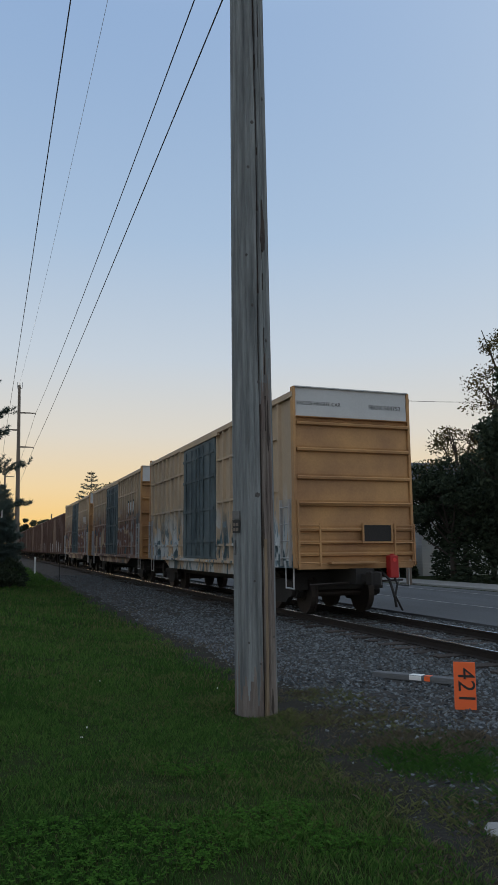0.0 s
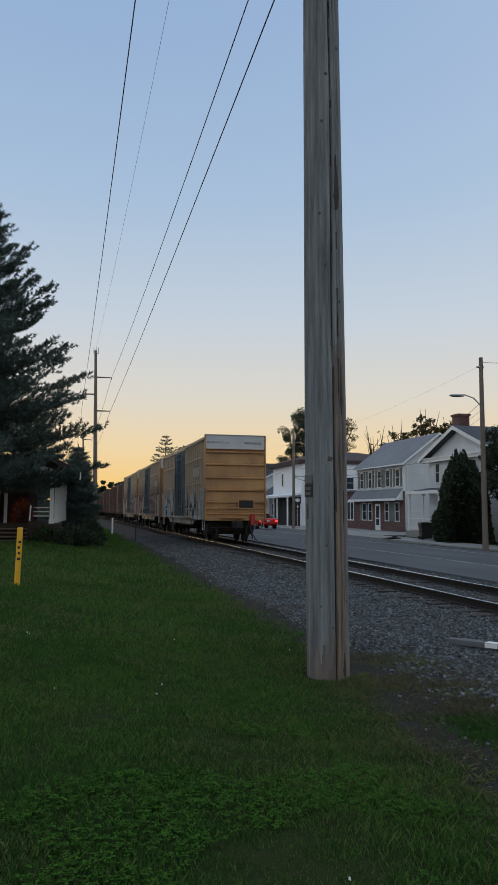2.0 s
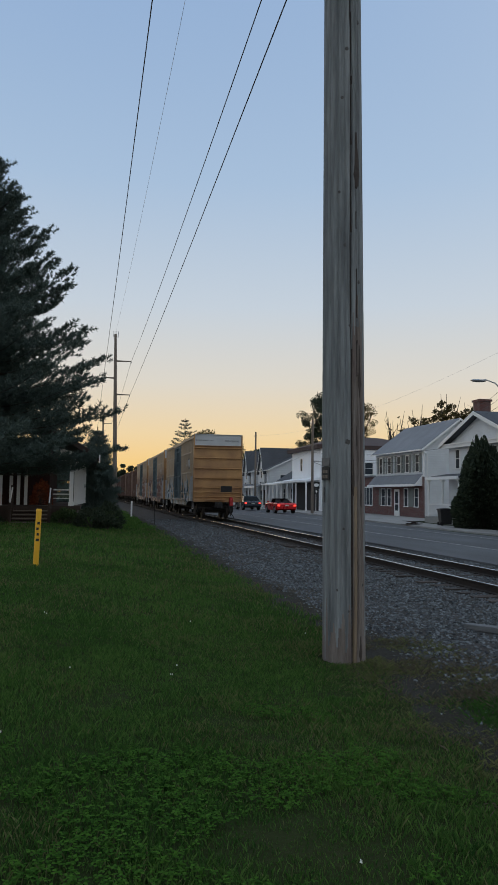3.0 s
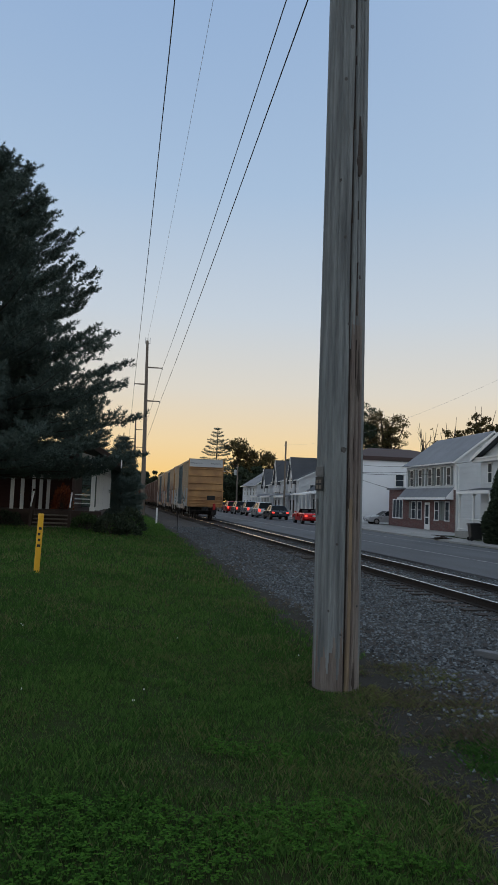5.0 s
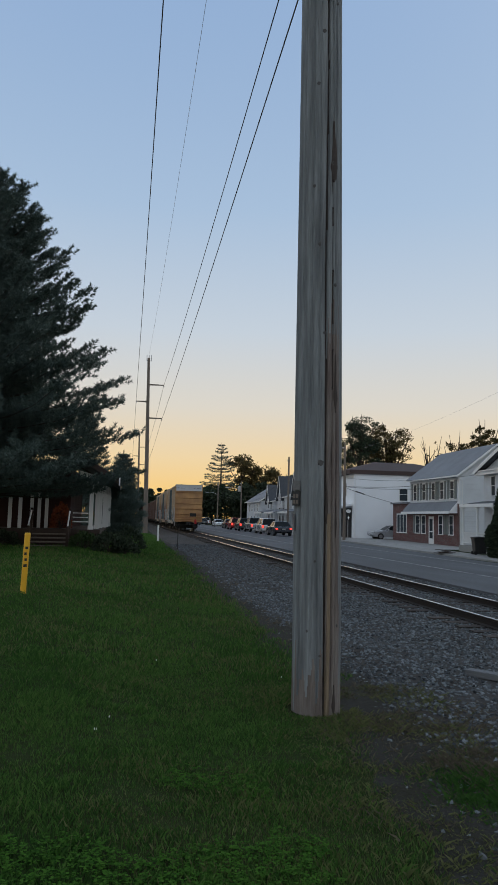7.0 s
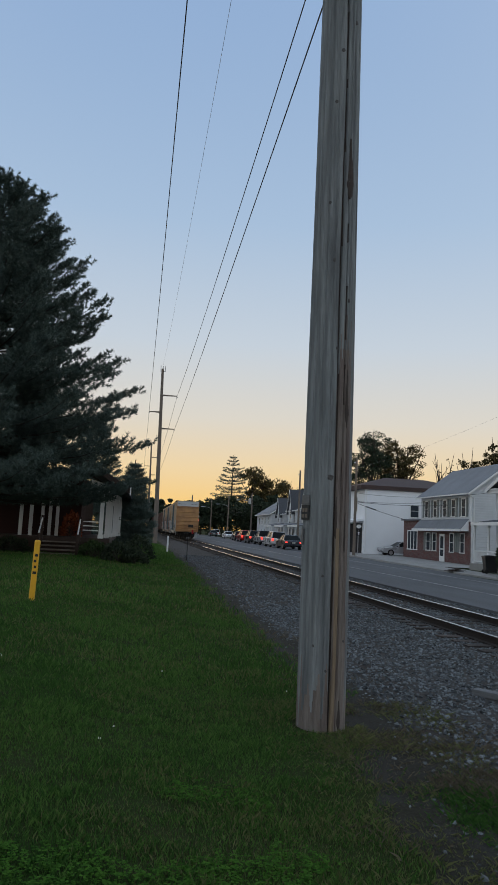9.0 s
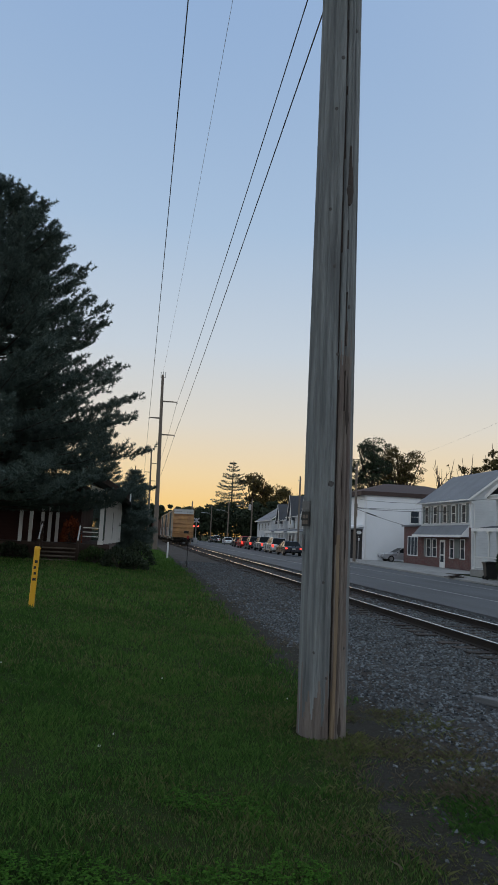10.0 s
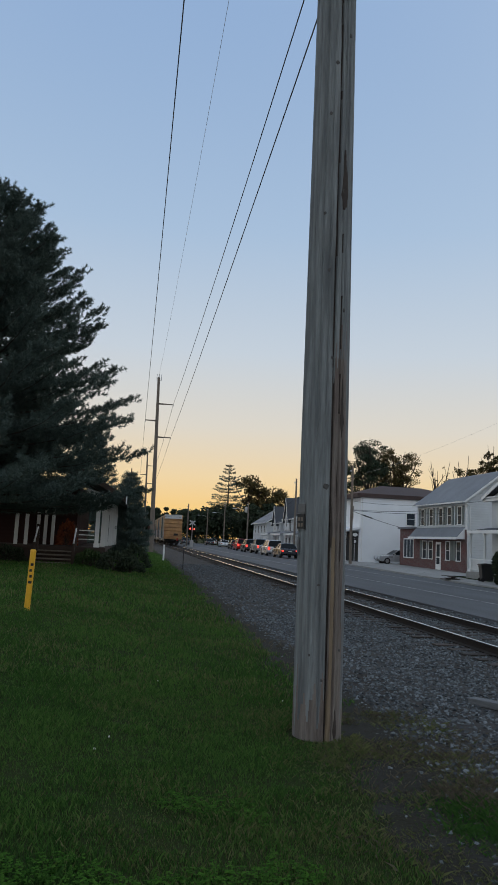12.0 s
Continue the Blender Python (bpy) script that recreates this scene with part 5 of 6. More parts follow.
M["leaf_dark"] = islands("dark_foliage", (0.020, 0.032, 0.020), (0.060, 0.078, 0.045), 0.75, 0.2, 0.25)
M["leaf_autumn"] = islands("turning_foliage", (0.045, 0.045, 0.016), (0.14, 0.10, 0.035), 0.7, 0.25, 0.3)
M["leaf_red"] = islands("reddish_foliage", (0.16, 0.03, 0.015), (0.30, 0.09, 0.03), 0.7, 0.25, 0.2)
M["leaf_green"] = islands("shrub_foliage", (0.02, 0.045, 0.012), (0.06, 0.095, 0.03), 0.7, 0.25, 0.2)


def pine(x, y, z, height_, radius, seed, label, whorls=34, tufts=15, blades=13, blade=0.26, name="pine_tree", droop=0.0, low=1.6, power=0.85):
    """Whorled limbs that lift at the ends, each set with sprays of needles."""
    rs = random.Random(seed)
    g = np.random.RandomState(seed)
    t = thing(name, label, "tree", "trees")
    wood = Build()
    wood.tube([(x, y, z - 0.2), (x, y, z + height_ * 0.5), (x, y, z + height_)], [0.018 * height_, 0.011 * height_, 0.03], 10)
    centres, dirs = [], []
    for i in range(whorls):
        k = (i + rs.uniform(-0.3, 0.3)) / whorls
        zb = z + low + (height_ - low - 0.3) * k
        r = radius * (1 - max(0, k)) ** power * (0.55 + 0.45 * min(1, k * 8 + 0.55))
        n = 8 if k < 0.8 else 6
        a0 = rs.uniform(0, 6.28)
        for j in range(n):
            a = a0 + 6.283 * j / n + rs.uniform(-0.3, 0.3)
            ln = r * rs.uniform(0.74, 1.06)
            rise = (0.10 + 0.45 * k - droop) * ln
            pts = []
            for s in (0, 0.3, 0.6, 0.85, 1.0):
                pts.append(Vector((x + math.cos(a) * ln * s, y + math.sin(a) * ln * s, zb + rise * s * s + 0.06 * ln * math.sin(s * 9 + j) * s - 0.10 * ln * s * (1 - s))))
            wood.tube(pts, [0.02 + 0.008 * ln, 0.012 + 0.007 * ln, 0.01 + 0.004 * ln, 0.012, 0.006], 5)
            m = max(4, int(tufts * (0.4 + ln / radius * 1.6)))
            for q in range(m):
                s = 1 - (q / m) ** 1.25 * 0.86
                idx = min(3, int(s * 4))
                p = pts[idx].lerp(pts[idx + 1], min(1.0, s * 4 - idx)) if s < 1 else pts[-1]
                w = 0.22 * ln * (1.05 - s) + 0.12
                out = Vector((math.cos(a), math.sin(a), 0.35))
                for side in range(3):
                    off = Vector((-math.sin(a), math.cos(a), 0)) * rs.uniform(-1, 1) * w * 2.0 + Vector((0, 0, rs.uniform(-0.15, 0.25) * w)) + out * rs.uniform(-0.1, 0.25)
                    centres.append(p + off)
                    dirs.append(out + Vector((rs.gauss(0, 0.5), rs.gauss(0, 0.5), rs.uniform(0.1, 0.9))))
    part("trunk", wood, M["bark"], t, "straight trunk and bare limbs")
    c = np.array(centres)
    d = np.array(dirs)
    d /= np.linalg.norm(d, axis=1)[:, None]
    n = len(c)
    rep = np.repeat(np.arange(n), blades)
    v = d[rep] * 0.75 + g.normal(0, 0.62, (n * blades, 3))
    v /= np.linalg.norm(v, axis=1)[:, None]
    ln = blade * g.uniform(0.6, 1.15, (n * blades, 1))
    sd = np.cross(v, g.normal(0, 1, (n * blades, 3)))
    sd /= np.linalg.norm(sd, axis=1)[:, None]
    b0 = c[rep] + g.normal(0, 0.05, (n * blades, 3))
    vs = np.stack([b0 - sd * blade * 0.075, b0 + sd * blade * 0.075, b0 + v * ln], 1).reshape(-1, 3)
    me = bpy.data.meshes.new("needles")
    me.from_pydata(vs.tolist(), [], np.arange(len(vs)).reshape(-1, 3).tolist())
    part("needles", me, M["needles"], t, "dark green needle sprays")
    return t


def white_pine(x, y, z, height_, radius, seed, label, whorls=44, low=2.3, power=0.62):
    """A great pine: level boughs in plates, side sprays, and shoots that turn up at the ends, each set with needles."""
    rs = random.Random(seed)
    g = np.random.RandomState(seed)
    t = thing("pine_tree", label, "tree", "trees")
    wood = Build()
    wood.tube([(x, y, z - 0.2), (x, y, z + height_ * 0.5), (x, y, z + height_)], [0.018 * height_, 0.011 * height_, 0.03], 10)
    base, way = [], []

    def shoot(p, d, ln):
        for f in (0.15, 0.5, 0.85):
            base.append(p + d * ln * f)
            way.append(d)

    for i in range(whorls):
        k = max(0.0, (i + rs.uniform(-0.3, 0.3)) / whorls)
        zb = z + low + (height_ - low - 0.3) * k
        r = radius * (1 - k) ** power * (0.55 + 0.45 * min(1, k * 8 + 0.55))
        n = 8 if k < 0.8 else 6
        a0 = rs.uniform(0, 6.28)
        for j in range(n):
            a = a0 + 6.283 * j / n + rs.uniform(-0.3, 0.3)
            ln = r * rs.uniform(0.70, 1.05)
            out, side, up = Vector((math.cos(a), math.sin(a), 0)), Vector((-math.sin(a), math.cos(a), 0)), Vector((0, 0, 1))
            sway = rs.uniform(-0.08, 0.08) * ln
            at = lambda q: Vector((x, y, zb)) + out * ln * q + side * sway * q * q + up * ln * ((0.42 * k - 0.12) * q + (0.14 + 0.12 * k) * q ** 3)
            pts = [at(q) for q in (0, 0.25, 0.5, 0.75, 1.0)]
            wood.tube(pts, [0.02 + 0.008 * ln, 0.012 + 0.007 * ln, 0.01 + 0.004 * ln, 0.012, 0.006], 5)
            m = max(5, int(4 + 2.6 * ln))
            for q in range(m):
                u = 1 - 0.80 * (q / m) ** 1.1
                for sd in (-1, 1):
                    w = (0.20 * ln * (1.15 - u) + 0.30) * rs.uniform(0.7, 1.2)
                    d = (out * rs.uniform(0.55, 1.0) + side * sd * rs.uniform(0.5, 1.0) + up * rs.uniform(-0.08, 0.22)).normalized()
                    p0 = at(u)
                    for c in range(max(2, int(w / 0.24))):
                        f = (c + 0.6) / max(2, int(w / 0.24))
                        sp = p0 + d * w * f + up * 0.12 * w * f * f
                        sdir = (d * rs.uniform(0.3, 0.8) + side * rs.uniform(-0.4, 0.4) + up * rs.uniform(0.15, 0.85)).normalized()
                        shoot(sp, sdir, rs.uniform(0.16, 0.34))
            for c in range(4):
                d = (out * rs.uniform(0.5, 1.0) + side * rs.uniform(-0.5, 0.5) + up * rs.uniform(0.5, 1.1)).normalized()
                shoot(at(rs.uniform(0.9, 1.0)), d, rs.uniform(0.3, 0.55))
    part("trunk", wood, M["bark"], t, "straight trunk and bare limbs")
    c, d, per = np.array(base), np.array(way), 17
    n = len(c) * per
    rep_ = np.repeat(np.arange(len(c)), per)
    v = d[rep_] * 0.8 + g.normal(0, 0.55, (n, 3))
    v /= np.linalg.norm(v, axis=1)[:, None]
    sd = np.cross(v, g.normal(0, 1, (n, 3)))
    sd /= np.linalg.norm(sd, axis=1)[:, None]
    ln = g.uniform(0.10, 0.19, (n, 1))
    b0 = c[rep_]
    vs = np.stack([b0 - sd * 0.013, b0 + sd * 0.013, b0 + v * ln], 1).reshape(-1, 3)
    me = bpy.data.meshes.new("needles")
    me.from_pydata(vs.tolist(), [], np.arange(len(vs)).reshape(-1, 3).tolist())
    part("needles", me, M["needles"], t, "dark green needle sprays on upturned shoots")
    return t


def bush(x, y, z, rx, ry, h, seed, count, size, mat_, label, name="shrub", parent=None):
    g = np.random.RandomState(seed)
    n = g.normal(0, 1, (count, 3))
    n /= np.linalg.norm(n, axis=1)[:, None]
    n[:, 2] = np.abs(n[:, 2])
    lump = np.array([1 + 0.28 * noise.noise(Vector(p) * 2.2 + Vector((seed, 0, 0))) for p in n])[:, None]
    pts = n * lump * g.uniform(0.55, 1.0, (count, 1)) ** 0.4 * np.array([rx, ry, h]) + np.array([x, y, z])
    t = thing(name, label, "shrub", "shrubs") if parent is None else parent
    part("foliage", leaf_mesh(pts, seed, size), mat_, t)
    st = Build()
    for k in range(7):
        a = k * 0.9 + seed
        st.tube([(x, y, z - 0.05), (x + rx * 0.5 * math.cos(a), y + ry * 0.5 * math.sin(a), z + h * 0.7)], [0.02, 0.008], 5)
    part("stems", st, M["bark"], t)
    return t


white_pine(-7.6, 23.0, 0.15, 15.2, 7.0, 11, "great dark green pine with lifted boughs on the lawn")
pine(-1.45, 41.0, 0.0, 5.8, 1.6, 13, "small dark young pine behind the porch", 18, 14, 11, 0.16, low=0.5, power=0.7)
pine(-4.6, 50.0, 0.0, 10.0, 3.4, 16, "dark conifer standing behind the porch building", 20, 14, 9, 0.2, low=0.5, power=0.7)
pine(27.3, 215, 0, 24.6, 9.4, 12, "tall dark conifer with open drooping boughs in the distance", 19, 9, 7, 0.42, "conifer_tree", 0.20, 3.0, 0.72)
bush(21.5, 32.9, -0.52, 1.65, 1.6, 5.4, 4, 20000, 0.13, M["leaf_dark"], "dense dark evergreen bush beside the footway", "evergreen_bush")
bush(21.9, 34.5, -0.52, 0.9, 0.9, 3.3, 15, 7000, 0.11, M["leaf_dark"], "lower dark evergreen bush beside the rubbish bin", "evergreen_bush")
broadleaf(22.2, 27.2, 0, 8.2, 3.2, 29, 16000, 0.11, M["leaf_dark"], "dark low-branched street tree before the gabled house", 0.0, 0.1)
bush(23.4, 23.6, -0.52, 1.9, 6.2, 6.2, 5, 20000, 0.11, M["leaf_dark"], "dark hedge under the street trees", "hedge")
broadleaf(25.2, 27.6, -0.5, 8.4, 3.4, 34, 22000, 0.12, M["leaf_dark"], "dense dark rounded tree over the hedge", 0.0, 0.04)
broadleaf(25.4, 23.6, -0.5, 9.8, 3.2, 35, 22000, 0.12, M["leaf_dark"], "dense dark tree with low boughs over the hedge", 0.0, 0.04)
broadleaf(26.8, 32.4, -0.5, 10.0, 3.0, 36, 5200, 0.085, M["leaf_autumn"], "slight tree with thin dusk-lit autumn leaves", 0.1, 0.35)
broadleaf(26.2, 25.2, -0.5, 15.4, 3.9, 21, 9000, 0.085, M["leaf_autumn"], "tall street tree with thinning dusk-lit leaves", 0.08, 0.3)
broadleaf(24.2, 20.5, 0, 13.0, 4.4, 22, 20000, 0.13, M["leaf_dark"], "broad dark street tree beside the road", 0.0, 0.12)
broadleaf(35.4, 92.0, 0, 16.4, 4.2, 23, 14000, 0.115, M["leaf_autumn"], "rounded tree behind the white buildings", 0.05, 0.25)
broadleaf(30.6, 90.5, 0, 16.9, 4.4, 24, 16000, 0.115, M["leaf_dark"], "rounded leafy tree behind the brown roof", 0.05, 0.25)
broadleaf(42.3, 85, 0, 15.4, 3.0, 25, 5000, 0.17, M["leaf_autumn"], "half bare tree behind the houses", 0.35, 0.2)
broadleaf(45.8, 84, 0, 15.8, 3.0, 26, 5000, 0.17, M["leaf_autumn"], "thin autumn tree behind the houses", 0.2, 0.2)
broadleaf(38.6, 85, 0, 14.2, 2.2, 27, 300, 0.17, M["leaf_autumn"], "bare twiggy tree behind the houses", 0.8, 0.2)
broadleaf(49.5, 84, 0, 15.0, 3.0, 28, 5000, 0.15, M["leaf_autumn"], "thin autumn tree behind the white house", 0.2, 0.2)
broadleaf(33.5, 215, 0, 21.8, 7.0, 31, 5200, 0.30, M["leaf_autumn"], "spreading open tree beyond the street's end", 0.15, 0.3)
broadleaf(40.5, 214, 0, 19.0, 6.6, 32, 4800, 0.30, M["leaf_autumn"], "spreading open tree beyond the street's end", 0.15, 0.3)
broadleaf(49.5, 206, 0, 16.0, 6.5, 33, 9000, 0.36, M["leaf_dark"], "dark round tree beyond the houses", 0.0, 0.2)
for i, (tx, ty, th, tr) in enumerate(((17.5, 205, 11.5, 6), (24, 208, 12.5, 7), (31, 205, 12.5, 7), (38, 204, 12.5, 7), (45, 200, 12, 7), (53, 196, 12.5, 7), (61, 190, 13, 7), (4, 235, 12, 5), (9.5, 232, 11.5, 5), (-2, 230, 12.5, 6), (-9, 220, 13, 6), (-17, 200, 13, 7))):
    broadleaf(tx, ty, 0, th, tr, 40 + i, 9000, 0.36, M["leaf_dark"], "dark tree in the wood at the street's end" if tx > 15 else "dusky tree beside the far crossing", 0.0, 0.06)
woods = np.random.RandomState(77)
wp = np.stack([woods.uniform(12, 110, 26000), woods.uniform(200, 222, 26000), woods.uniform(0, 1, 26000) ** 0.7], 1)
wp[:, 2] *= np.array([9.5 + 2.2 * noise.noise((px * 0.09, 0, 3)) for px in wp[:, 0]])
tagged(part("far_wood", leaf_mesh(wp, 78, 0.42), M["leaf_dark"]), "dark wood closing the street's end", "woods", kind="stuff")
wq = np.stack([woods.uniform(-90, -12, 16000), woods.uniform(90, 130, 16000), woods.uniform(0, 1, 16000) ** 0.7], 1)
wq[:, 2] *= np.array([10 + 3 * noise.noise((px * 0.09, 0, 5)) for px in wq[:, 0]])
tagged(part("far_wood", leaf_mesh(wq, 79, 0.40), M["leaf_dark"]), "dark belt of trees behind the lawn", "woods", kind="stuff")
bush(-2.95, 26.7, 0.05, 0.75, 0.6, 0.75, 6, 1800, 0.06, M["leaf_green"], "rounded green shrub before the porch")
bush(-1.85, 25.3, 0.02, 0.75, 0.6, 0.85, 7, 1800, 0.06, M["leaf_dark"], "dark clipped shrub before the porch")
bush(-1.15, 25.2, 0.0, 0.6, 0.55, 0.6, 8, 1500, 0.06, M["leaf_dark"], "low dark shrub at the lawn's edge")
bush(-0.95, 30.0, 0.0, 0.8, 0.8, 1.05, 9, 1800, 0.06, M["leaf_dark"], "dark shrub beside the porch end")
bush(-6.6, 27.2, 0.1, 0.9, 0.6, 0.75, 10, 1800, 0.06, M["leaf_dark"], "dark shrub beside the wooden steps")
bush(-8.3, 27.0, 0.1, 1.0, 0.6, 0.65, 13, 1800, 0.06, M["leaf_dark"], "low dark shrub along the porch")
bush(-4.15, 28.3, 0.95, 0.5, 0.45, 1.15, 14, 1500, 0.05, M["leaf_red"], "russet potted plant on the porch", "potted_plant")

# ---- vehicles standing in the street ----
def paint(name, color, metal=0.3):
    m = surface(name, color, 0.28, metal=metal, var=0.05, scale=2, fine=30, bump=0.0, spec=0.6)
    return m


M["tyre"] = surface("black_tyre_rubber", (0.018, 0.018, 0.018), 0.85, var=0.2, scale=6, fine=40, bump=0.1)
M["alloy"] = surface("alloy_rim", (0.45, 0.45, 0.46), 0.35, metal=0.9, var=0.1, scale=6, fine=40, bump=0.0)
M["brake"] = glow("lit_brake_lamp", (1.0, 0.06, 0.04), 1.6)
M["tail"] = surface("red_lamp_lens", (0.35, 0.02, 0.015), 0.2, var=0.05, scale=5, fine=30, bump=0.0)
M["car_glass"] = pane_glass("car_glass", (0.015, 0.018, 0.02))
M["plate"] = surface("pale_plate", (0.55, 0.55, 0.5), 0.5, var=0.05, scale=5, fine=30, bump=0.0)


def vehicle(kind, color, m, label, lit=True):
    """A road vehicle, rear end at y = 0, wheels on z = 0."""
    car = thing("pickup_truck" if kind == "pickup" else "car", label, "pickup truck" if kind == "pickup" else "car", "vehicles in the street")
    L, H, W = {"sedan": (4.7, 1.45, 0.9), "suv": (4.6, 1.72, 0.93), "pickup": (5.5, 1.8, 0.98), "open": (4.4, 1.2, 0.89)}[kind]
    belt = {"sedan": 0.95, "suv": 1.05, "pickup": 1.08, "open": 0.92}[kind]
    col = paint("%s_body_paint" % kind, color)
    low = 0.28 if kind != "pickup" else 0.4
    side = [(0.06, low + 0.1), (0.25, low), (L - 0.3, low), (L - 0.02, low + 0.2), (L, 0.62), (L - 0.12, 0.80), (L - 1.15, belt - 0.02), (L - 1.3, belt), (0.7, belt), (0.1, belt - 0.02), (0.0, belt - 0.14), (0.0, 0.55)]
    n = len(side)
    b = Build()
    for x, k in ((-W, 0.0), (-W * 0.93, 0.05), (W * 0.93, 0.05), (W, 0.0)):
        for y, z in side:
            e = 0.0 if abs(x) < W else 1.0
            yy = y + (0.10 if y < L / 2 else -0.14) * e * (1 if (y < 0.3 or y > L - 0.5) else 0)
            zz = z - (0.05 if z > 0.75 else 0.0) * e
            b.v.append((x, yy, zz))
    for s in range(3):
        b.f += [(s * n + i, s * n + (i + 1) % n, (s + 1) * n + (i + 1) % n, (s + 1) * n + i) for i in range(n)]
    b.f += [tuple(range(n)), tuple(range(4 * n - 1, 3 * n - 1, -1))]
    body = part("body", b, col, car, bevel=0.04)
    if kind != "open":
        g0, g1, t0, t1 = {"sedan": (0.55, 3.35, 1.15, 2.6), "suv": (0.08, 3.35, 0.35, 2.6), "pickup": (1.75, 3.95, 1.95, 3.2)}[kind]
        gh = Build()
        wb, wt = W * 0.93, W * 0.72
        gh.v = [(-wb, g0, belt - 0.02), (wb, g0, belt - 0.02), (wb, g1, belt - 0.02), (-wb, g1, belt - 0.02), (-wt, t0, H - 0.05), (wt, t0, H - 0.05), (wt, t1, H - 0.05), (-wt, t1, H - 0.05)]
        gh.f = [(4, 5, 6, 7), (0, 1, 5, 4), (1, 2, 6, 5), (2, 3, 7, 6), (3, 0, 4, 7)]
        part("glasshouse", gh, M["car_glass"], car, "dark car glass")
        tp = Build()
        tp.v = [(-wt - 0.01, t0 - 0.03, H - 0.05), (wt + 0.01, t0 - 0.03, H - 0.05), (wt + 0.01, t1 + 0.03, H - 0.05), (-wt - 0.01, t1 + 0.03, H - 0.05), (-wt * 0.85, t0 + 0.1, H), (wt * 0.85, t0 + 0.1, H), (wt * 0.85, t1 - 0.1, H), (-wt * 0.85, t1 - 0.1, H)]
        tp.f = [(4, 5, 6, 7), (0, 1, 5, 4), (1, 2, 6, 5), (2, 3, 7, 6), (3, 0, 4, 7), (3, 2, 1, 0)]
        part("roof", tp, col, car, bevel=0.02)
        for s in (-1, 1):
            for (ya, yb) in ((g0, t0), (g1, t1), ((g0 + g1) / 2, (t0 + t1) / 2)):
                part("pillar", Build().tube([(s * (wb + 0.005), ya, belt - 0.03), (s * (wt + 0.005), yb, H - 0.04)], 0.04, 6), col, car)
    else:
        part("soft_top_cover", Build().box(-W * 0.78, W * 0.78, 0.75, 1.35, belt - 0.02, belt + 0.08), M["black"], car, bevel=0.03)
        for s in (-0.38, 0.38):
            part("seat", Build().box(s - 0.24, s + 0.24, 1.5, 1.7, 0.7, belt + 0.26), M["black"], car, bevel=0.05)
        part("windscreen", Build().prism([(2.75, belt - 0.02), (2.2, belt + 0.36), (2.17, belt + 0.36), (2.7, belt - 0.02)], -W * 0.8, W * 0.8, axis="x"), M["car_glass"], car)
    if kind == "pickup":
        part("load_bed", Build().box(-W + 0.12, W - 0.12, 0.12, 1.65, belt - 0.02, belt + 0.004), M["black"], car, "dark load bed")
    for s in (-1, 1):
        for y in (0.85, L - 0.9):
            r = 0.33 if kind in ("sedan", "open") else 0.38
            w = part("wheel", Build().cyl((s * (W - 0.22), y, r), (s * (W + 0.01), y, r), r, r - 0.01, 20), M["tyre"], car, "black tyre")
            part("rim", Build().cyl((s * (W - 0.02), y, r), (s * (W + 0.02), y, r), r * 0.62, r * 0.58, 14), M["alloy"], w, "alloy rim")
        zt = belt - 0.22
        hgt = 0.14 if kind in ("sedan", "open") else 0.30
        part("tail_lamp", Build().box(min(s * (W - 0.06), s * (W - 0.30)), max(s * (W - 0.06), s * (W - 0.30)), -0.03, 0.08, zt - hgt / 2, zt + hgt / 2), M["brake"] if lit else M["tail"], car, "red tail lamp", bevel=0.02)
        part("mirror", Build().box(min(s * W, s * (W + 0.16)), max(s * W, s * (W + 0.16)), L - 1.75, L - 1.62, belt, belt + 0.14), col, car, bevel=0.02)
        part("headlamp", Build().box(min(s * (W - 0.1), s * (W - 0.45)), max(s * (W - 0.1), s * (W - 0.45)), L - 0.16, L - 0.02, 0.62, 0.76), M["alloy"], car, bevel=0.02)
    part("bumper", Build().box(-W + 0.08, W - 0.08, -0.07, 0.05, low + 0.12, 0.6), col if kind != "pickup" else M["alloy"], car, bevel=0.03)
    part("number_plate", Build().box(-0.16, 0.16, -0.085, -0.06, 0.64, 0.76), M["plate"], car, "blank pale plate")
    car.matrix_world = m
    return car


Z = -0.07
vehicle("open", (0.55, 0.012, 0.015), pose(14.75, 53.2, Z), "bright red open-topped car waiting in the street")
vehicle("sedan", (0.03, 0.035, 0.045), pose(14.35, 64.5, Z), "dark sedan waiting with its brake lamps lit")
vehicle("suv", (0.55, 0.55, 0.55), pose(14.5, 72.5, Z), "silver-white sport utility car in the queue")
vehicle("pickup", (0.30, 0.31, 0.32), pose(14.9, 81.5, Z), "grey pickup truck waiting in the queue")
vehicle("suv", (0.06, 0.06, 0.065), pose(14.7, 89.5, Z), "dark sport utility car waiting in the queue")
vehicle("suv", (0.45, 0.02, 0.02), pose(14.9, 98.5, Z), "red sport utility car waiting in the queue")
vehicle("sedan", (0.04, 0.04, 0.045), pose(15.6, 110.0, Z), "dark car farther up the queue", False)
vehicle("sedan", (0.75, 0.76, 0.77), pose(17.3, 138.0, -0.16), "white sedan parked by the far kerb", False)
vehicle("sedan", (0.05, 0.055, 0.06), pose(17.2, 165.0, -0.16), "dark sedan parked by the far kerb", False)
vehicle("suv", (0.6, 0.6, 0.6), pose(19.5, 180.0, far_z(180) - 0.005), "pale car parked beyond the others", False)
vehicle("sedan", (0.10, 0.11, 0.12), pose(10.4, 150.0, Z), "dark car beside the far crossing", False)
vehicle("sedan", (0.42, 0.43, 0.45), pose(28.1, 65.15, far_z(65.15) - 0.07, 0, 0, 90), "silver sedan parked beside the white building", False)


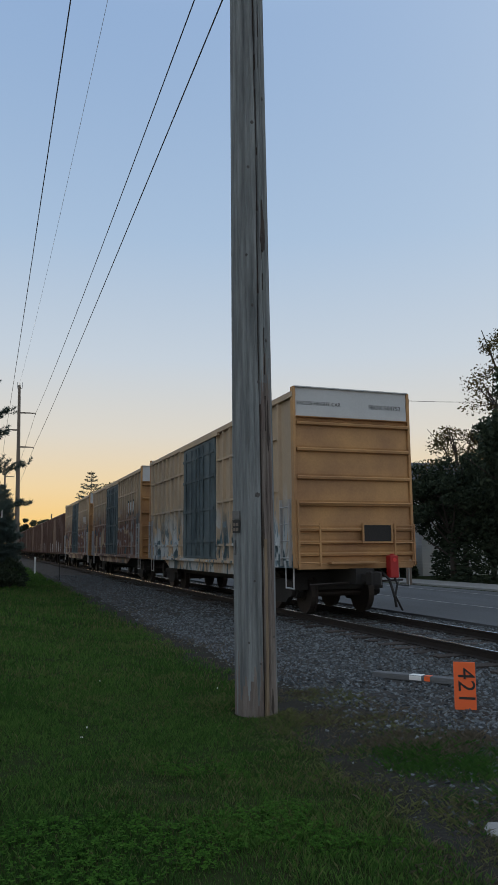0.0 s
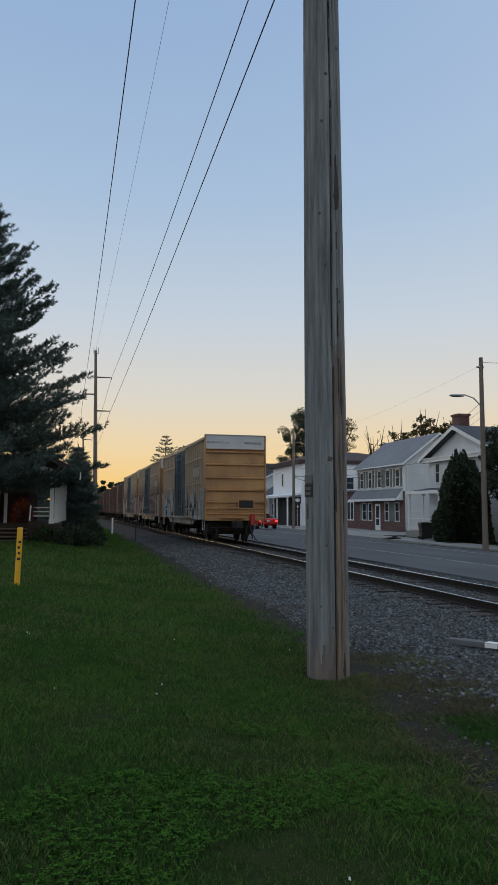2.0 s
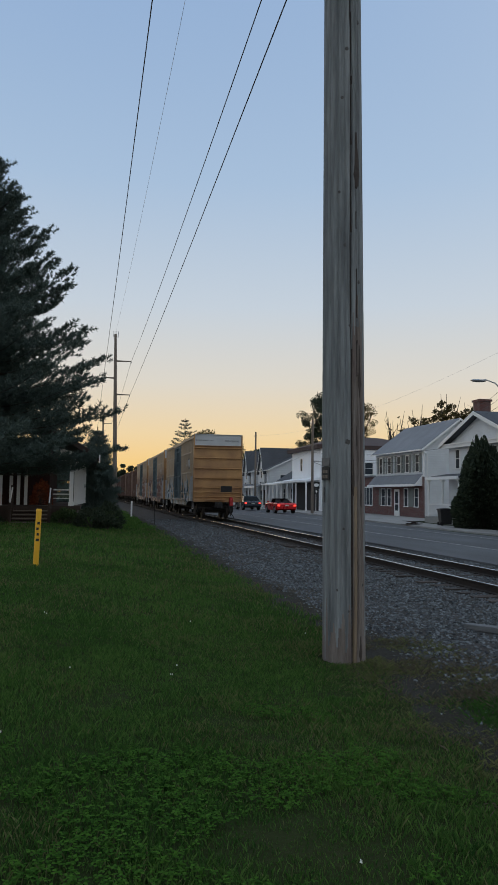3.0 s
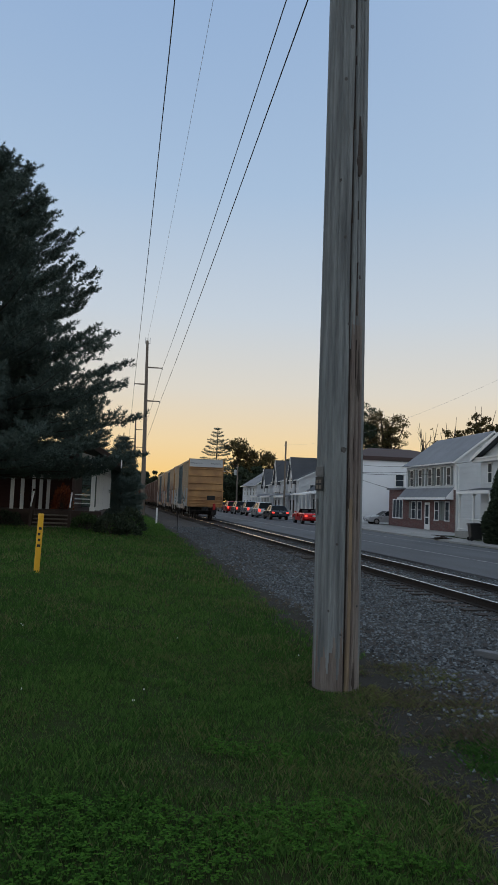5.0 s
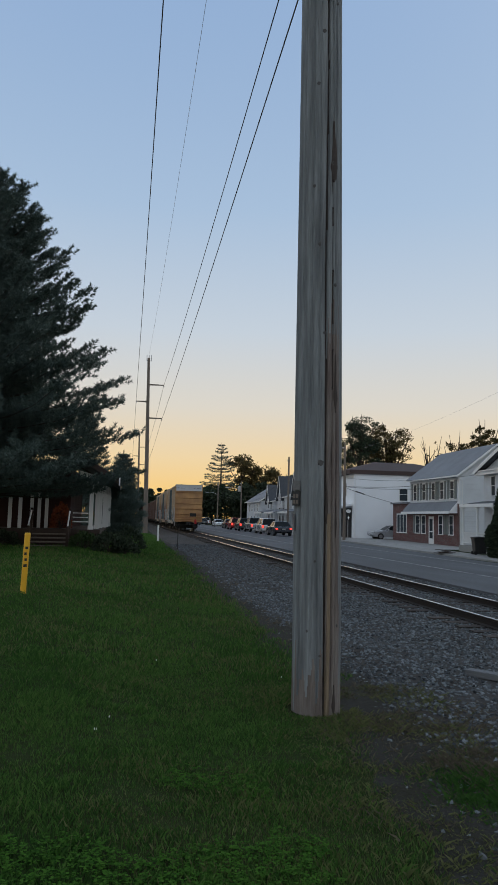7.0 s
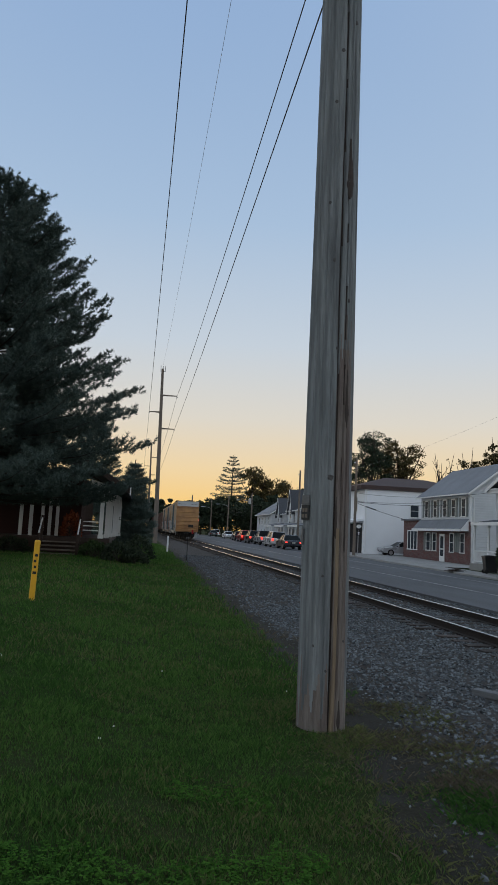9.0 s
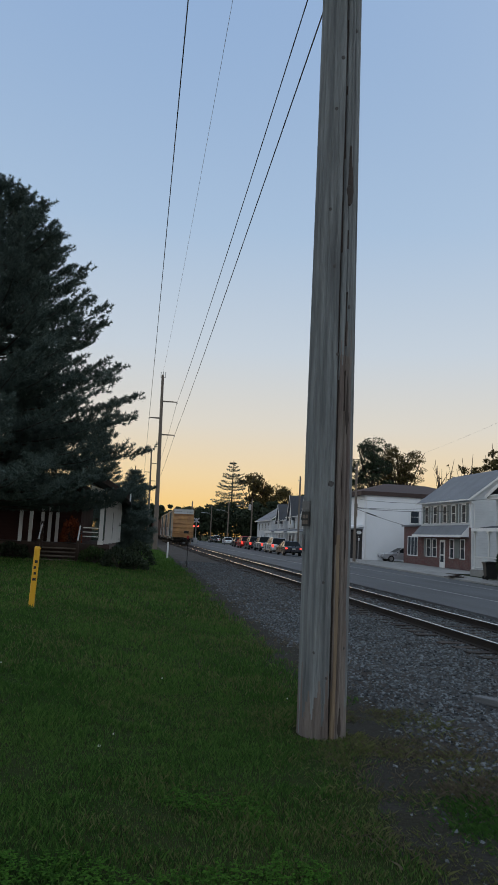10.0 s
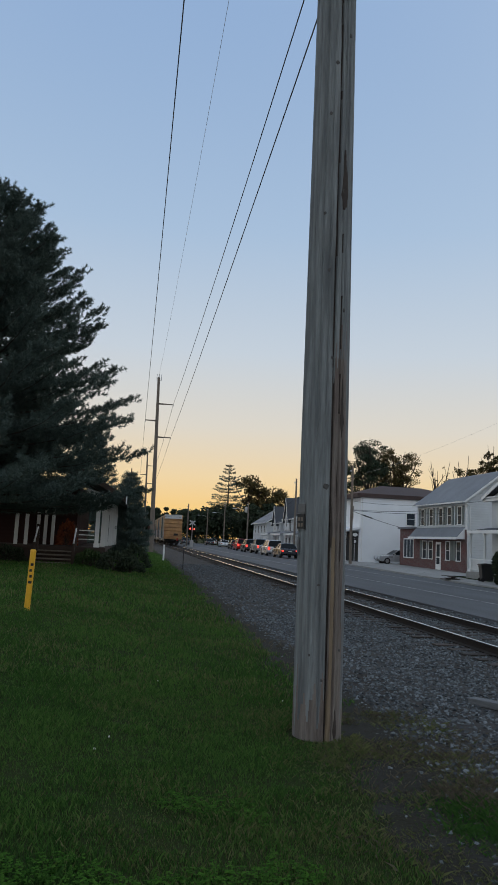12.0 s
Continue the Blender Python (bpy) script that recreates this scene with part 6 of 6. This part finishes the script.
# ---- street furniture ----
def street_pole(x, y, h, label, lamp=None, transformer=False, arm_z=None):
    p = thing("street_pole", label, "utility pole", "street poles")
    part("shaft", Build().cyl((x, y, -0.8), (x, y, h), 0.15, 0.10, 14), M["pole_far"], p)
    if lamp:
        dx, dy, dz = lamp
        arm = part("lamp_arm", Build().tube([(x, y, dz - 0.55), (x + dx * 0.35, y + dy * 0.35, dz - 0.1), (x + dx * 0.75, y + dy * 0.75, dz + 0.06), (x + dx, y + dy, dz + 0.04)], 0.03, 8), M["galv"], p, "curved steel lamp arm")
        hx, hy = x + dx, y + dy
        hd = Build()
        ring = []
        for k, (u, w, t) in enumerate(((-0.30, 0.05, 0.03), (-0.15, 0.10, 0.06), (0.1, 0.15, 0.08), (0.35, 0.13, 0.07), (0.5, 0.05, 0.03))):
            for a in range(10):
                an = 6.283 * a / 10
                hd.v.append((hx - u, hy + w * math.cos(an), dz + t * math.sin(an)))
        hd.f = [(k * 10 + a, k * 10 + (a + 1) % 10, (k + 1) * 10 + (a + 1) % 10, (k + 1) * 10 + a) for k in range(4) for a in range(10)] + [tuple(range(10)), tuple(range(49, 39, -1))]
        part("lamp_head", hd, M["galv"], arm, "cobra-head street lamp, unlit", smooth=True)
    if transformer:
        part("transformer", Build().cyl((x - 0.38, y, h - 1.9), (x - 0.38, y, h - 1.0), 0.24, seg=14).cyl((x - 0.38, y, h - 1.0), (x - 0.38, y, h - 0.92), 0.2, 0.1, 14), M["galv"], p, "grey can transformer")
    cr = Build().box(x - 0.12, x + 0.12, y - 0.06, y + 0.06, h - 0.55, h - 0.45).cyl((x - 0.25, y, h - 0.5), (x - 0.12, y, h - 0.5), 0.05, seg=8)
    part("bracket", cr, M["galv"], p)
    return p


street_pole(18.2, 25.3, 9.35, "wooden street pole with a curved lamp arm", (-1.25, 0.1, 7.35))
street_pole(18.85, 59.0, 8.9, "plain wooden street pole before the white building")
street_pole(19.0, 83.5, 9.5, "wooden street pole before the gabled houses")
street_pole(18.9, 121.0, 8.2, "wooden street pole with a can transformer and lamp", (-2.4, 0, 6.9), True)
street_pole(18.4, 150.0, 9.1, "wooden street pole with a lamp arm", (-2.2, 0, 7.0))
street_pole(17.9, 181.0, 9.2, "distant wooden street pole with a lamp arm", (-2.2, 0, 7.2))
SPANS = [((18.2, 25.3), 9.35), ((18.85, 59.0), 8.9), ((19.0, 83.5), 9.5), ((18.9, 121.0), 8.2), ((18.4, 150.0), 9.1), ((17.9, 181.0), 9.2)]
for (pa, ha), (pb, hb) in zip(SPANS[1:-1], SPANS[2:]):
    for drop, sag, r in ((2.1, 0.9, 0.009), (2.6, 1.0, 0.012), (3.1, 1.1, 0.008)):
        wire("street_cable", (pa[0] - 0.14, pa[1], ha - drop), (pb[0] - 0.14, pb[1], hb - drop), sag, r, "dark cable sagging between street poles")
wire("street_cable", (18.1, 25.3, 8.9), (19.0, 83.5, 9.1), 1.2, 0.0035, "thin wire along the street pole tops", M["galv"])
wire("street_cable", (18.3, 25.3, 9.1), (21.5, 8.0, 6.6), 0.3, 0.012, "thin stay wire from the street pole")
for za, zb in ((7.2, 10.9), (6.8, 10.4), (6.4, 10.0)):
    wire("street_cable", (18.3, 25.3, za), (35.6, 60.0, zb), 0.5, 0.009, "thin cable crossing over the house roofs")
wire("street_cable", (18.85, 59.0, 4.80), (25.3, 58.8, 5.0), 0.10, 0.018, "service cable to the white house")
wire("street_cable", (18.85, 59.0, 4.75), (25.3, 53.0, 4.6), 0.15, 0.018, "service cable to the white house")
wire("street_cable", (18.85, 59.0, 4.70), (25.25, 62.6, 3.42), 0.08, 0.018, "service cable to the brick annex")
wire("cable_splice", (20.2, 59.76, 4.385), (21.3, 60.38, 4.15), 0.0, 0.055, "thick black splice on a service cable")
wire("street_cable", (18.85, 59.0, 5.6), (24.0, 41.8, 5.2), 0.4, 0.012, "service cable to the gabled house")

sign = thing("road_sign", "dark route sign with pale oval on a slim post", "road sign", "signs")
part("post", Build().box(19.28, 19.34, 57.97, 58.03, -0.5, 3.1), M["galv"], sign)
pl = part("panel", Build().box(19.0, 19.66, 57.93, 57.965, 2.45, 3.1), M["black"], sign, "dark square sign panel with pale oval")
ov = Build()
ov.prism([(19.33 + 0.24 * math.cos(k * 0.3927), 2.78 + 0.17 * math.sin(k * 0.3927)) for k in range(16)], 57.915, 57.928)
part("emblem", ov, M["trim"], pl, "pale oval")
p2 = part("panel", Build().box(19.12, 19.54, 57.93, 57.965, 1.95, 2.38), M["black"], sign, "small dark arrow panel")
part("arrow", Build().prism([(19.28, 2.02), (19.38, 2.02), (19.38, 2.18), (19.45, 2.18), (19.33, 2.32), (19.21, 2.18), (19.28, 2.18)], 57.915, 57.928), M["trim"], p2)
sign.matrix_world = pose(-0.02, 1.25, -0.28)


def crossing_signal(x, y):
    s = thing("crossing_signal", "railway crossing signal with crossed boards and red lamps", "railway signal")
    part("mast", Build().cyl((x, y, -0.2), (x, y, 4.4), 0.07, seg=10), M["galv"], s)
    for a in (38, -38):
        o = part("crossbuck", Build().box(-0.62, 0.62, -0.02, 0.02, -0.11, 0.11), M["galv"], s, "bare grey back of a crossing board")
        o.matrix_local = Matrix.Translation((x, y - 0.1 - 0.001 * a, 4.05)) @ pose(0, 0, 0, 0, a, 0)
    part("lamp_bar", Build().cyl((x - 0.45, y, 3.0), (x + 0.45, y, 3.0), 0.03, seg=8), M["black"], s)
    for dx, lit in ((-0.38, True), (0.38, True)):
        h = part("lamp_shield", Build().cyl((x + dx, y - 0.02, 3.0 - 0.0), (x + dx, y + 0.02, 3.0), 0.26, seg=18), M["black"], s, "black round lamp shield")
        part("lamp", Build().cyl((x + dx, y - 0.08, 3.0), (x + dx, y - 0.025, 3.0), 0.13, seg=14), M["signal_red"], h, "lit red lamp")
    part("base_box", Build().box(x - 0.3, x + 0.3, y - 0.3, y + 0.3, -0.2, 1.0), M["galv"], s, "grey signal case", bevel=0.02)


M["signal_red"] = glow("red_signal_lamp", (1.0, 0.07, 0.05), 4.0)
crossing_signal(9.3, 122.0)
street_pole(8.9, 128.0, 7.6, "thin wooden pole behind the crossing signal")
tr = thing("trash_bin", "dark wheeled rubbish bin on the footway", "trash bin")
part("bin_body", Build().add([(-0.29, -0.33, 0.08), (0.29, -0.33, 0.08), (0.29, 0.33, 0.08), (-0.29, 0.33, 0.08), (-0.36, -0.42, 1.0), (0.36, -0.42, 1.0), (0.36, 0.42, 1.0), (-0.36, 0.42, 1.0)], [(0, 3, 2, 1), (4, 5, 6, 7), (0, 1, 5, 4), (1, 2, 6, 5), (2, 3, 7, 6), (3, 0, 4, 7)]), M["black"], tr, bevel=0.03)
part("lid", Build().prism([(-0.46, 1.0), (0.46, 1.0), (0.44, 1.07), (0.0, 1.12), (-0.44, 1.07)], -0.4, 0.4, axis="x"), M["black"], tr, bevel=0.01)
for s in (-0.3, 0.3):
    part("wheel", Build().cyl((s - 0.04, 0.32, 0.12), (s + 0.04, 0.32, 0.12), 0.12, seg=14), M["tyre"], tr)
tr.matrix_world = pose(20.6, 36.1, far_z(36.1), 0, 0, 80)
pile = thing("rubbish_pile", "low pile of rubbish and boards on the kerb", "rubbish pile")
for i in range(7):
    part("board", Build().box(-0.7 + 0.1 * i, 0.5 + 0.05 * i, -0.15, 0.12, 0.03 * i, 0.03 * i + 0.03), M["wood_dark"], pile).matrix_local = pose(0.1 * math.sin(i * 2.0), 0.12 * math.cos(i * 3.1), 0, 0, 0, 17 * i)
pile.matrix_world = pose(18.95, 37.4, far_z(37.4) + 0.004)

# ---- small things by the track ----
bl = thing("marker_post", "leaning yellow utility marker post on the lawn", "marker post")
part("post", Build().cyl((0, 0, -0.15), (0, 0, 1.1), 0.055, 0.055, 16), M["yellow"], bl, "yellow plastic post", smooth=True)
part("cap", Build().cyl((0, 0, 1.1), (0, 0, 1.14), 0.06, 0.045, 16), M["yellow"], bl)
for k in range(4):
    part("print_bar", Build().box(-0.035 + 0.012 * (k % 2), 0.03 - 0.01 * (k % 3), -0.0575, -0.045, 0.50 + 0.11 * k, 0.55 + 0.11 * k), M["black"], bl, "dark printed bar")
bl.matrix_world = pose(-3.07, 7.75, height(-3.07, 7.75), 0, 1.5, 8)
st = thing("stake", "thin dark steel stake beside the track", "stake")
part("rod", Build().box(1.76, 1.80, 34.98, 35.02, -0.4, 1.15), M["under"], st)
wp_ = thing("marker_post", "short white marker post beside the track", "marker post")
part("post", Build().box(1.15, 1.27, 46.95, 47.0, -0.4, 0.95), M["trim"], wp_, bevel=0.01)
part("rod", Build().box(1.19, 1.23, 47.0, 47.05, -0.4, 0.8), M["under"], wp_)
M["plank_grey"] = surface("grey_weathered_plank", (0.15, 0.155, 0.16), 0.9, var=0.3, scale=3, fine=30, bump=0.4, stretch=(0.4, 5, 5))
board = thing("plank", "grey weathered plank with small labels lying on the stones", "plank")
pk = part("board", Build().box(0, 1.22, -0.07, 0.07, -0.03, 0.045), M["plank_grey"], board, bevel=0.006)
part("label_plate", Build().box(0.55, 0.72, -0.074, -0.069, -0.015, 0.04).box(0.55, 0.72, -0.07, 0.05, 0.045, 0.048), M["trim"], pk, "white label")
part("label_plate", Build().box(0.76, 0.84, -0.074, -0.069, -0.015, 0.04).box(0.76, 0.84, -0.07, 0.03, 0.045, 0.048), M["orange"], pk, "orange label")
board.matrix_world = pose(2.86, 1.58, -0.17, 0, -1, -58)
mk = thing("number_marker", "orange number board standing in the stones", "marker sign")
part("board", Build().box(-0.115, 0.115, -0.012, 0.012, 0.0, 0.50), M["orange"], mk, bevel=0.004)
part("stake", Build().box(-0.02, 0.02, 0.013, 0.035, -0.25, 0.42), M["galv"], mk)
lettering("lettering", "421", 0.255, pose(0.008, -0.015, 0.25, 90, 90, 0), M["ink"], mk, "black number reading downwards")
mk.matrix_world = pose(2.77, -0.57, -0.205, -3, 0.8, -30)
bm0 = bmesh.new()
bmesh.ops.create_icosphere(bm0, subdivisions=2, radius=0.17)
for v in bm0.verts:
    v.co *= 1 + 0.3 * noise.noise(v.co * 9)
    v.co.z *= 0.55
me0 = bpy.data.meshes.new("boulder")
bm0.to_mesh(me0)
bm0.free()
rk = tagged(part("rock", me0, M["concrete"], smooth=False), "pale rounded stone at the lawn's edge", "rock")
rk.matrix_world = pose(0.98, -3.48, -0.27)


# ---- grass ----
def blades(name, n, seed, xr, yr, hgt, wid, material, label, keep, bias=1.0, lean=0.45):
    """Mown grass: bent slips, two triangles each."""
    g = np.random.RandomState(seed)
    u = g.rand(n)
    y = yr[0] + (yr[1] - yr[0]) * u ** bias
    x = xr[0] + (xr[1] - xr[0]) * g.rand(n)
    vs, fs = [], []
    for px, py in zip(x.tolist(), y.tolist()):
        k = keep(px, py)
        if k <= 0 or g.rand() > k:
            continue
        h = hgt * g.uniform(0.5, 1.25) * max(0.35, 1.0 + 0.55 * noise.noise((px * 1.4, py * 1.4, 4)) + 0.6 * noise.noise((px * 4.5, py * 4.5, 14)))
        a = g.uniform(0, 6.283)
        la, ll = g.uniform(0, 6.283), lean * h * g.uniform(0.2, 1.6)
        z = (height(px, py) if px < toe(py) else bed_z(px, py)) - 0.008
        cx, cy = math.cos(a) * wid, math.sin(a) * wid
        lx, ly = math.cos(la) * ll, math.sin(la) * ll
        i = len(vs)
        vs += [(px - cx, py - cy, z), (px + cx, py + cy, z), (px + lx * 0.35 + cx * 0.8, py + ly * 0.35 + cy * 0.8, z + h * 0.62), (px + lx, py + ly, z + h)]
        fs += [(i, i + 1, i + 2), (i, i + 2, i + 3)]
    me = bpy.data.meshes.new(name)
    me.from_pydata(vs, [], fs)
    return tagged(part(name, me, material), label, "grass", kind="stuff")


def on_lawn(px, py):
    if math.hypot(px - 0.633, py - 0.2) < 0.29:
        return 0.0
    d = toe(py) - px
    d += 0.35 * noise.noise((px * 1.5, py * 1.5, 60.0))
    return min(1.0, max(0.0, (d + 0.05) * 1.7))


def patch(px, py):
    return noise.noise((px * 0.55, py * 0.45, 21.0)) + 0.5 * noise.noise((px * 1.9, py * 1.5, 8.0))


M["grass_a"] = islands("fresh_grass", (0.042, 0.104, 0.020), (0.110, 0.200, 0.046), 0.8, 0.12, 0.35)
M["grass_b"] = islands("deep_grass", (0.022, 0.068, 0.014), (0.062, 0.136, 0.028), 0.8, 0.12, 0.35)
M["grass_dry"] = islands("dry_grass", (0.060, 0.052, 0.036), (0.155, 0.130, 0.092), 0.85, 0.2, 0.2)
M["grass_c"] = islands("olive_grass", (0.070, 0.088, 0.030), (0.175, 0.180, 0.078), 0.85, 0.12, 0.3)
M["clover"] = islands("clover_leaves", (0.028, 0.085, 0.012), (0.075, 0.175, 0.024), 0.9, 0.05, 0.35)
lit = lambda px, py: on_lawn(px, py) * min(1, max(0.3, 0.55 + 1.2 * patch(px, py)))
dim = lambda px, py: on_lawn(px, py) * min(1, max(0.35, 0.55 - 1.2 * patch(px, py)))
blades("grass", 170000, 101, (-4.6, 1.6), (-4.8, 1.5), 0.047, 0.0019, M["grass_a"], "short mown grass in the foreground", lit)
blades("grass", 170000, 102, (-4.6, 1.6), (-4.8, 1.5), 0.046, 0.0019, M["grass_b"], "short dark mown grass in the foreground", dim)
blades("grass", 75000, 103, (-7.0, 1.7), (1.5, 9), 0.06, 0.005, M["grass_a"], "short mown grass on the lawn", lit, 1.3)
blades("grass", 75000, 104, (-7.0, 1.7), (1.5, 9), 0.06, 0.005, M["grass_b"], "short dark mown grass on the lawn", dim, 1.3)
blades("grass", 60000, 105, (-11, 1.8), (9, 29), 0.08, 0.012, M["grass_a"], "mown grass towards the porch", lit, 1.2)
blades("grass", 50000, 106, (-11, 1.8), (9, 29), 0.08, 0.012, M["grass_b"], "dark mown grass towards the porch", dim, 1.2)
faded = lambda px, py: on_lawn(px, py) * min(1, max(0.06, 0.25 + 1.5 * noise.noise((px * 0.8, py * 0.6, 77.0)) + 0.8 * noise.noise((px * 2.6, py * 2.2, 17.0)) + 0.35 * max(0.0, 1 - (toe(py) - px) / 1.2)))
blades("grass", 80000, 121, (-4.6, 1.6), (-4.8, 1.5), 0.050, 0.0019, M["grass_c"], "faded olive grass in the foreground", faded)
blades("grass", 45000, 122, (-7.0, 1.7), (1.5, 9), 0.066, 0.005, M["grass_c"], "faded olive grass on the lawn", faded, 1.3)
blades("grass", 45000, 123, (-11, 1.8), (9, 29), 0.085, 0.012, M["grass_c"], "faded olive grass towards the porch", faded, 1.2)
blades("grass", 14000, 107, (-2, 2.0), (29, 70), 0.10, 0.03, M["grass_a"], "grass strip along the line", on_lawn)
def weeds(px, py):
    """Thin growth on the bare soil, wider where the soil widens towards the camera."""
    w = max(0.0, min(1.0, (0.9 - py) / 1.6))
    if math.hypot(px - 0.633, py - 0.2) < 0.27:
        return 0.0
    return max(0.0, 1 - abs(px - toe(py) - 0.05 - 0.6 * w) / (0.8 + 0.4 * w)) * max(0.0, min(1, 0.45 + 1.6 * noise.noise((px * 1.3, py * 1.3, 31.0))))


blades("dry_weeds", 60000, 108, (0.0, 3.2), (-4.6, 1.2), 0.045, 0.0009, M["grass_dry"], "thin dry weeds at the edge of the stones", weeds, 1.0, 1.2)
blades("weeds", 90000, 113, (0.0, 3.0), (-4.6, 1.2), 0.045, 0.0011, M["grass_c"], "thin olive weeds on the bare soil", lambda px, py: 0.8 * weeds(px + 0.2, py - 3), 1.0, 1.0)
blades("dry_weeds", 9000, 109, (0.6, 3.2), (1.2, 14), 0.06, 0.003, M["grass_dry"], "thin dry weeds along the stones", weeds, 1.0, 0.9)
tuft = lambda px, py: max(0.0, 1 - ((px - 1.6) / 0.7) ** 2 - ((py + 1.6) / 0.6) ** 2) * min(1.0, max(0.0, 0.6 + 1.4 * noise.noise((px * 2.6, py * 2.6, 5.0))))
blades("dry_weeds", 16000, 110, (0.8, 2.4), (-2.3, -0.9), 0.055, 0.0007, M["grass_dry"], "brown tuft of dead weeds in the stones", tuft, 1.0, 0.9)
blades("weeds", 22000, 111, (0.6, 2.4), (-3.0, -0.9), 0.06, 0.0012, M["grass_b"], "green weeds among the stones", lambda px, py: tuft(px + 0.15, py + 0.5), 1.0, 0.9)
blades("weeds", 60000, 114, (0.2, 2.4), (-4.4, -1.0), 0.045, 0.0013, M["grass_b"], "low green weeds creeping over the bare soil", lambda px, py: 0.7 * weeds(px - 0.1, py + 6.0) * min(1.0, max(0.0, (-0.9 - py) / 0.8)) if weeds(px, py) or px > toe(py) else 0.0, 1.0, 0.9)


def clover():
    g = np.random.RandomState(55)
    vs, fs = [], []
    for k in range(26000):
        px, py = -4.4 + 5.2 * g.rand(), -4.9 + 4.4 * g.rand()
        w = noise.noise((px * 0.8, py * 1.1, 40.0)) + max(-0.15, min(0.22, -0.25 * (py + 2.6))) + 0.5 * noise.noise((px * 2.3, py * 2.3, 44.0))
        if w < 0.2 + 0.25 * g.rand() or on_lawn(px, py) < 0.9:
            continue
        z = height(px, py) + g.uniform(0.02, 0.065)
        s = g.uniform(0.009, 0.016)
        a0 = g.uniform(0, 6.28)
        for q in range(3):
            a = a0 + q * 2.094
            c, d = math.cos(a), math.sin(a)
            i = len(vs)
            t = g.uniform(-0.4, 0.4) * s
            vs += [(px, py, z), (px + s * (c - 0.6 * d), py + s * (d + 0.6 * c), z + t), (px + 1.7 * s * c, py + 1.7 * s * d, z + t), (px + s * (c + 0.6 * d), py + s * (d - 0.6 * c), z + t)]
            fs += [(i, i + 1, i + 2), (i, i + 2, i + 3)]
    me = bpy.data.meshes.new("clover")
    me.from_pydata(vs, [], fs)
    tagged(part("clover", me, M["clover"]), "patches of bright green clover in the lawn", "clover", kind="stuff")
    fb = Build()
    for k in range(13):
        px, py = -4.0 + 4.6 * g.rand(), -4.5 + 8 * g.rand() ** 1.4
        if on_lawn(px, py) < 0.9:
            continue
        z = height(px, py) + 0.075
        for a in range(3):
            o = g.normal(0, 0.004, 3)
            fb.cyl((px + o[0], py + o[1], z - 0.006), (px + o[0], py + o[1], z + 0.008), 0.003, 0.0015, 6)
    tagged(part("clover_flowers", fb, M["trim"]), "tiny white clover heads in the grass", "flowers", kind="stuff")


clover()

# ---- what moves ----
def motions():
    """The train rolls away along the line; its wheels turn with it."""
    times = [i * 0.5 for i in range(25)]
    for car, back in CARS:
        walk(car, [(t, pose(5.7525, train_y(t) + back, 0)) for t in times])
    fine = [i / 15 for i in range(181)]
    for w, y in ROLLING:
        walk(w, [(t, pose(0, y, 0.46, -math.degrees((train_y(t) - train_y(0)) / 0.46))) for t in fine])


ROLLING = [(w, round(w.matrix_local.translation.y, 3)) for car, back in CARS[:3] for w in car.children if w.name.startswith("wheelset")]
motions()
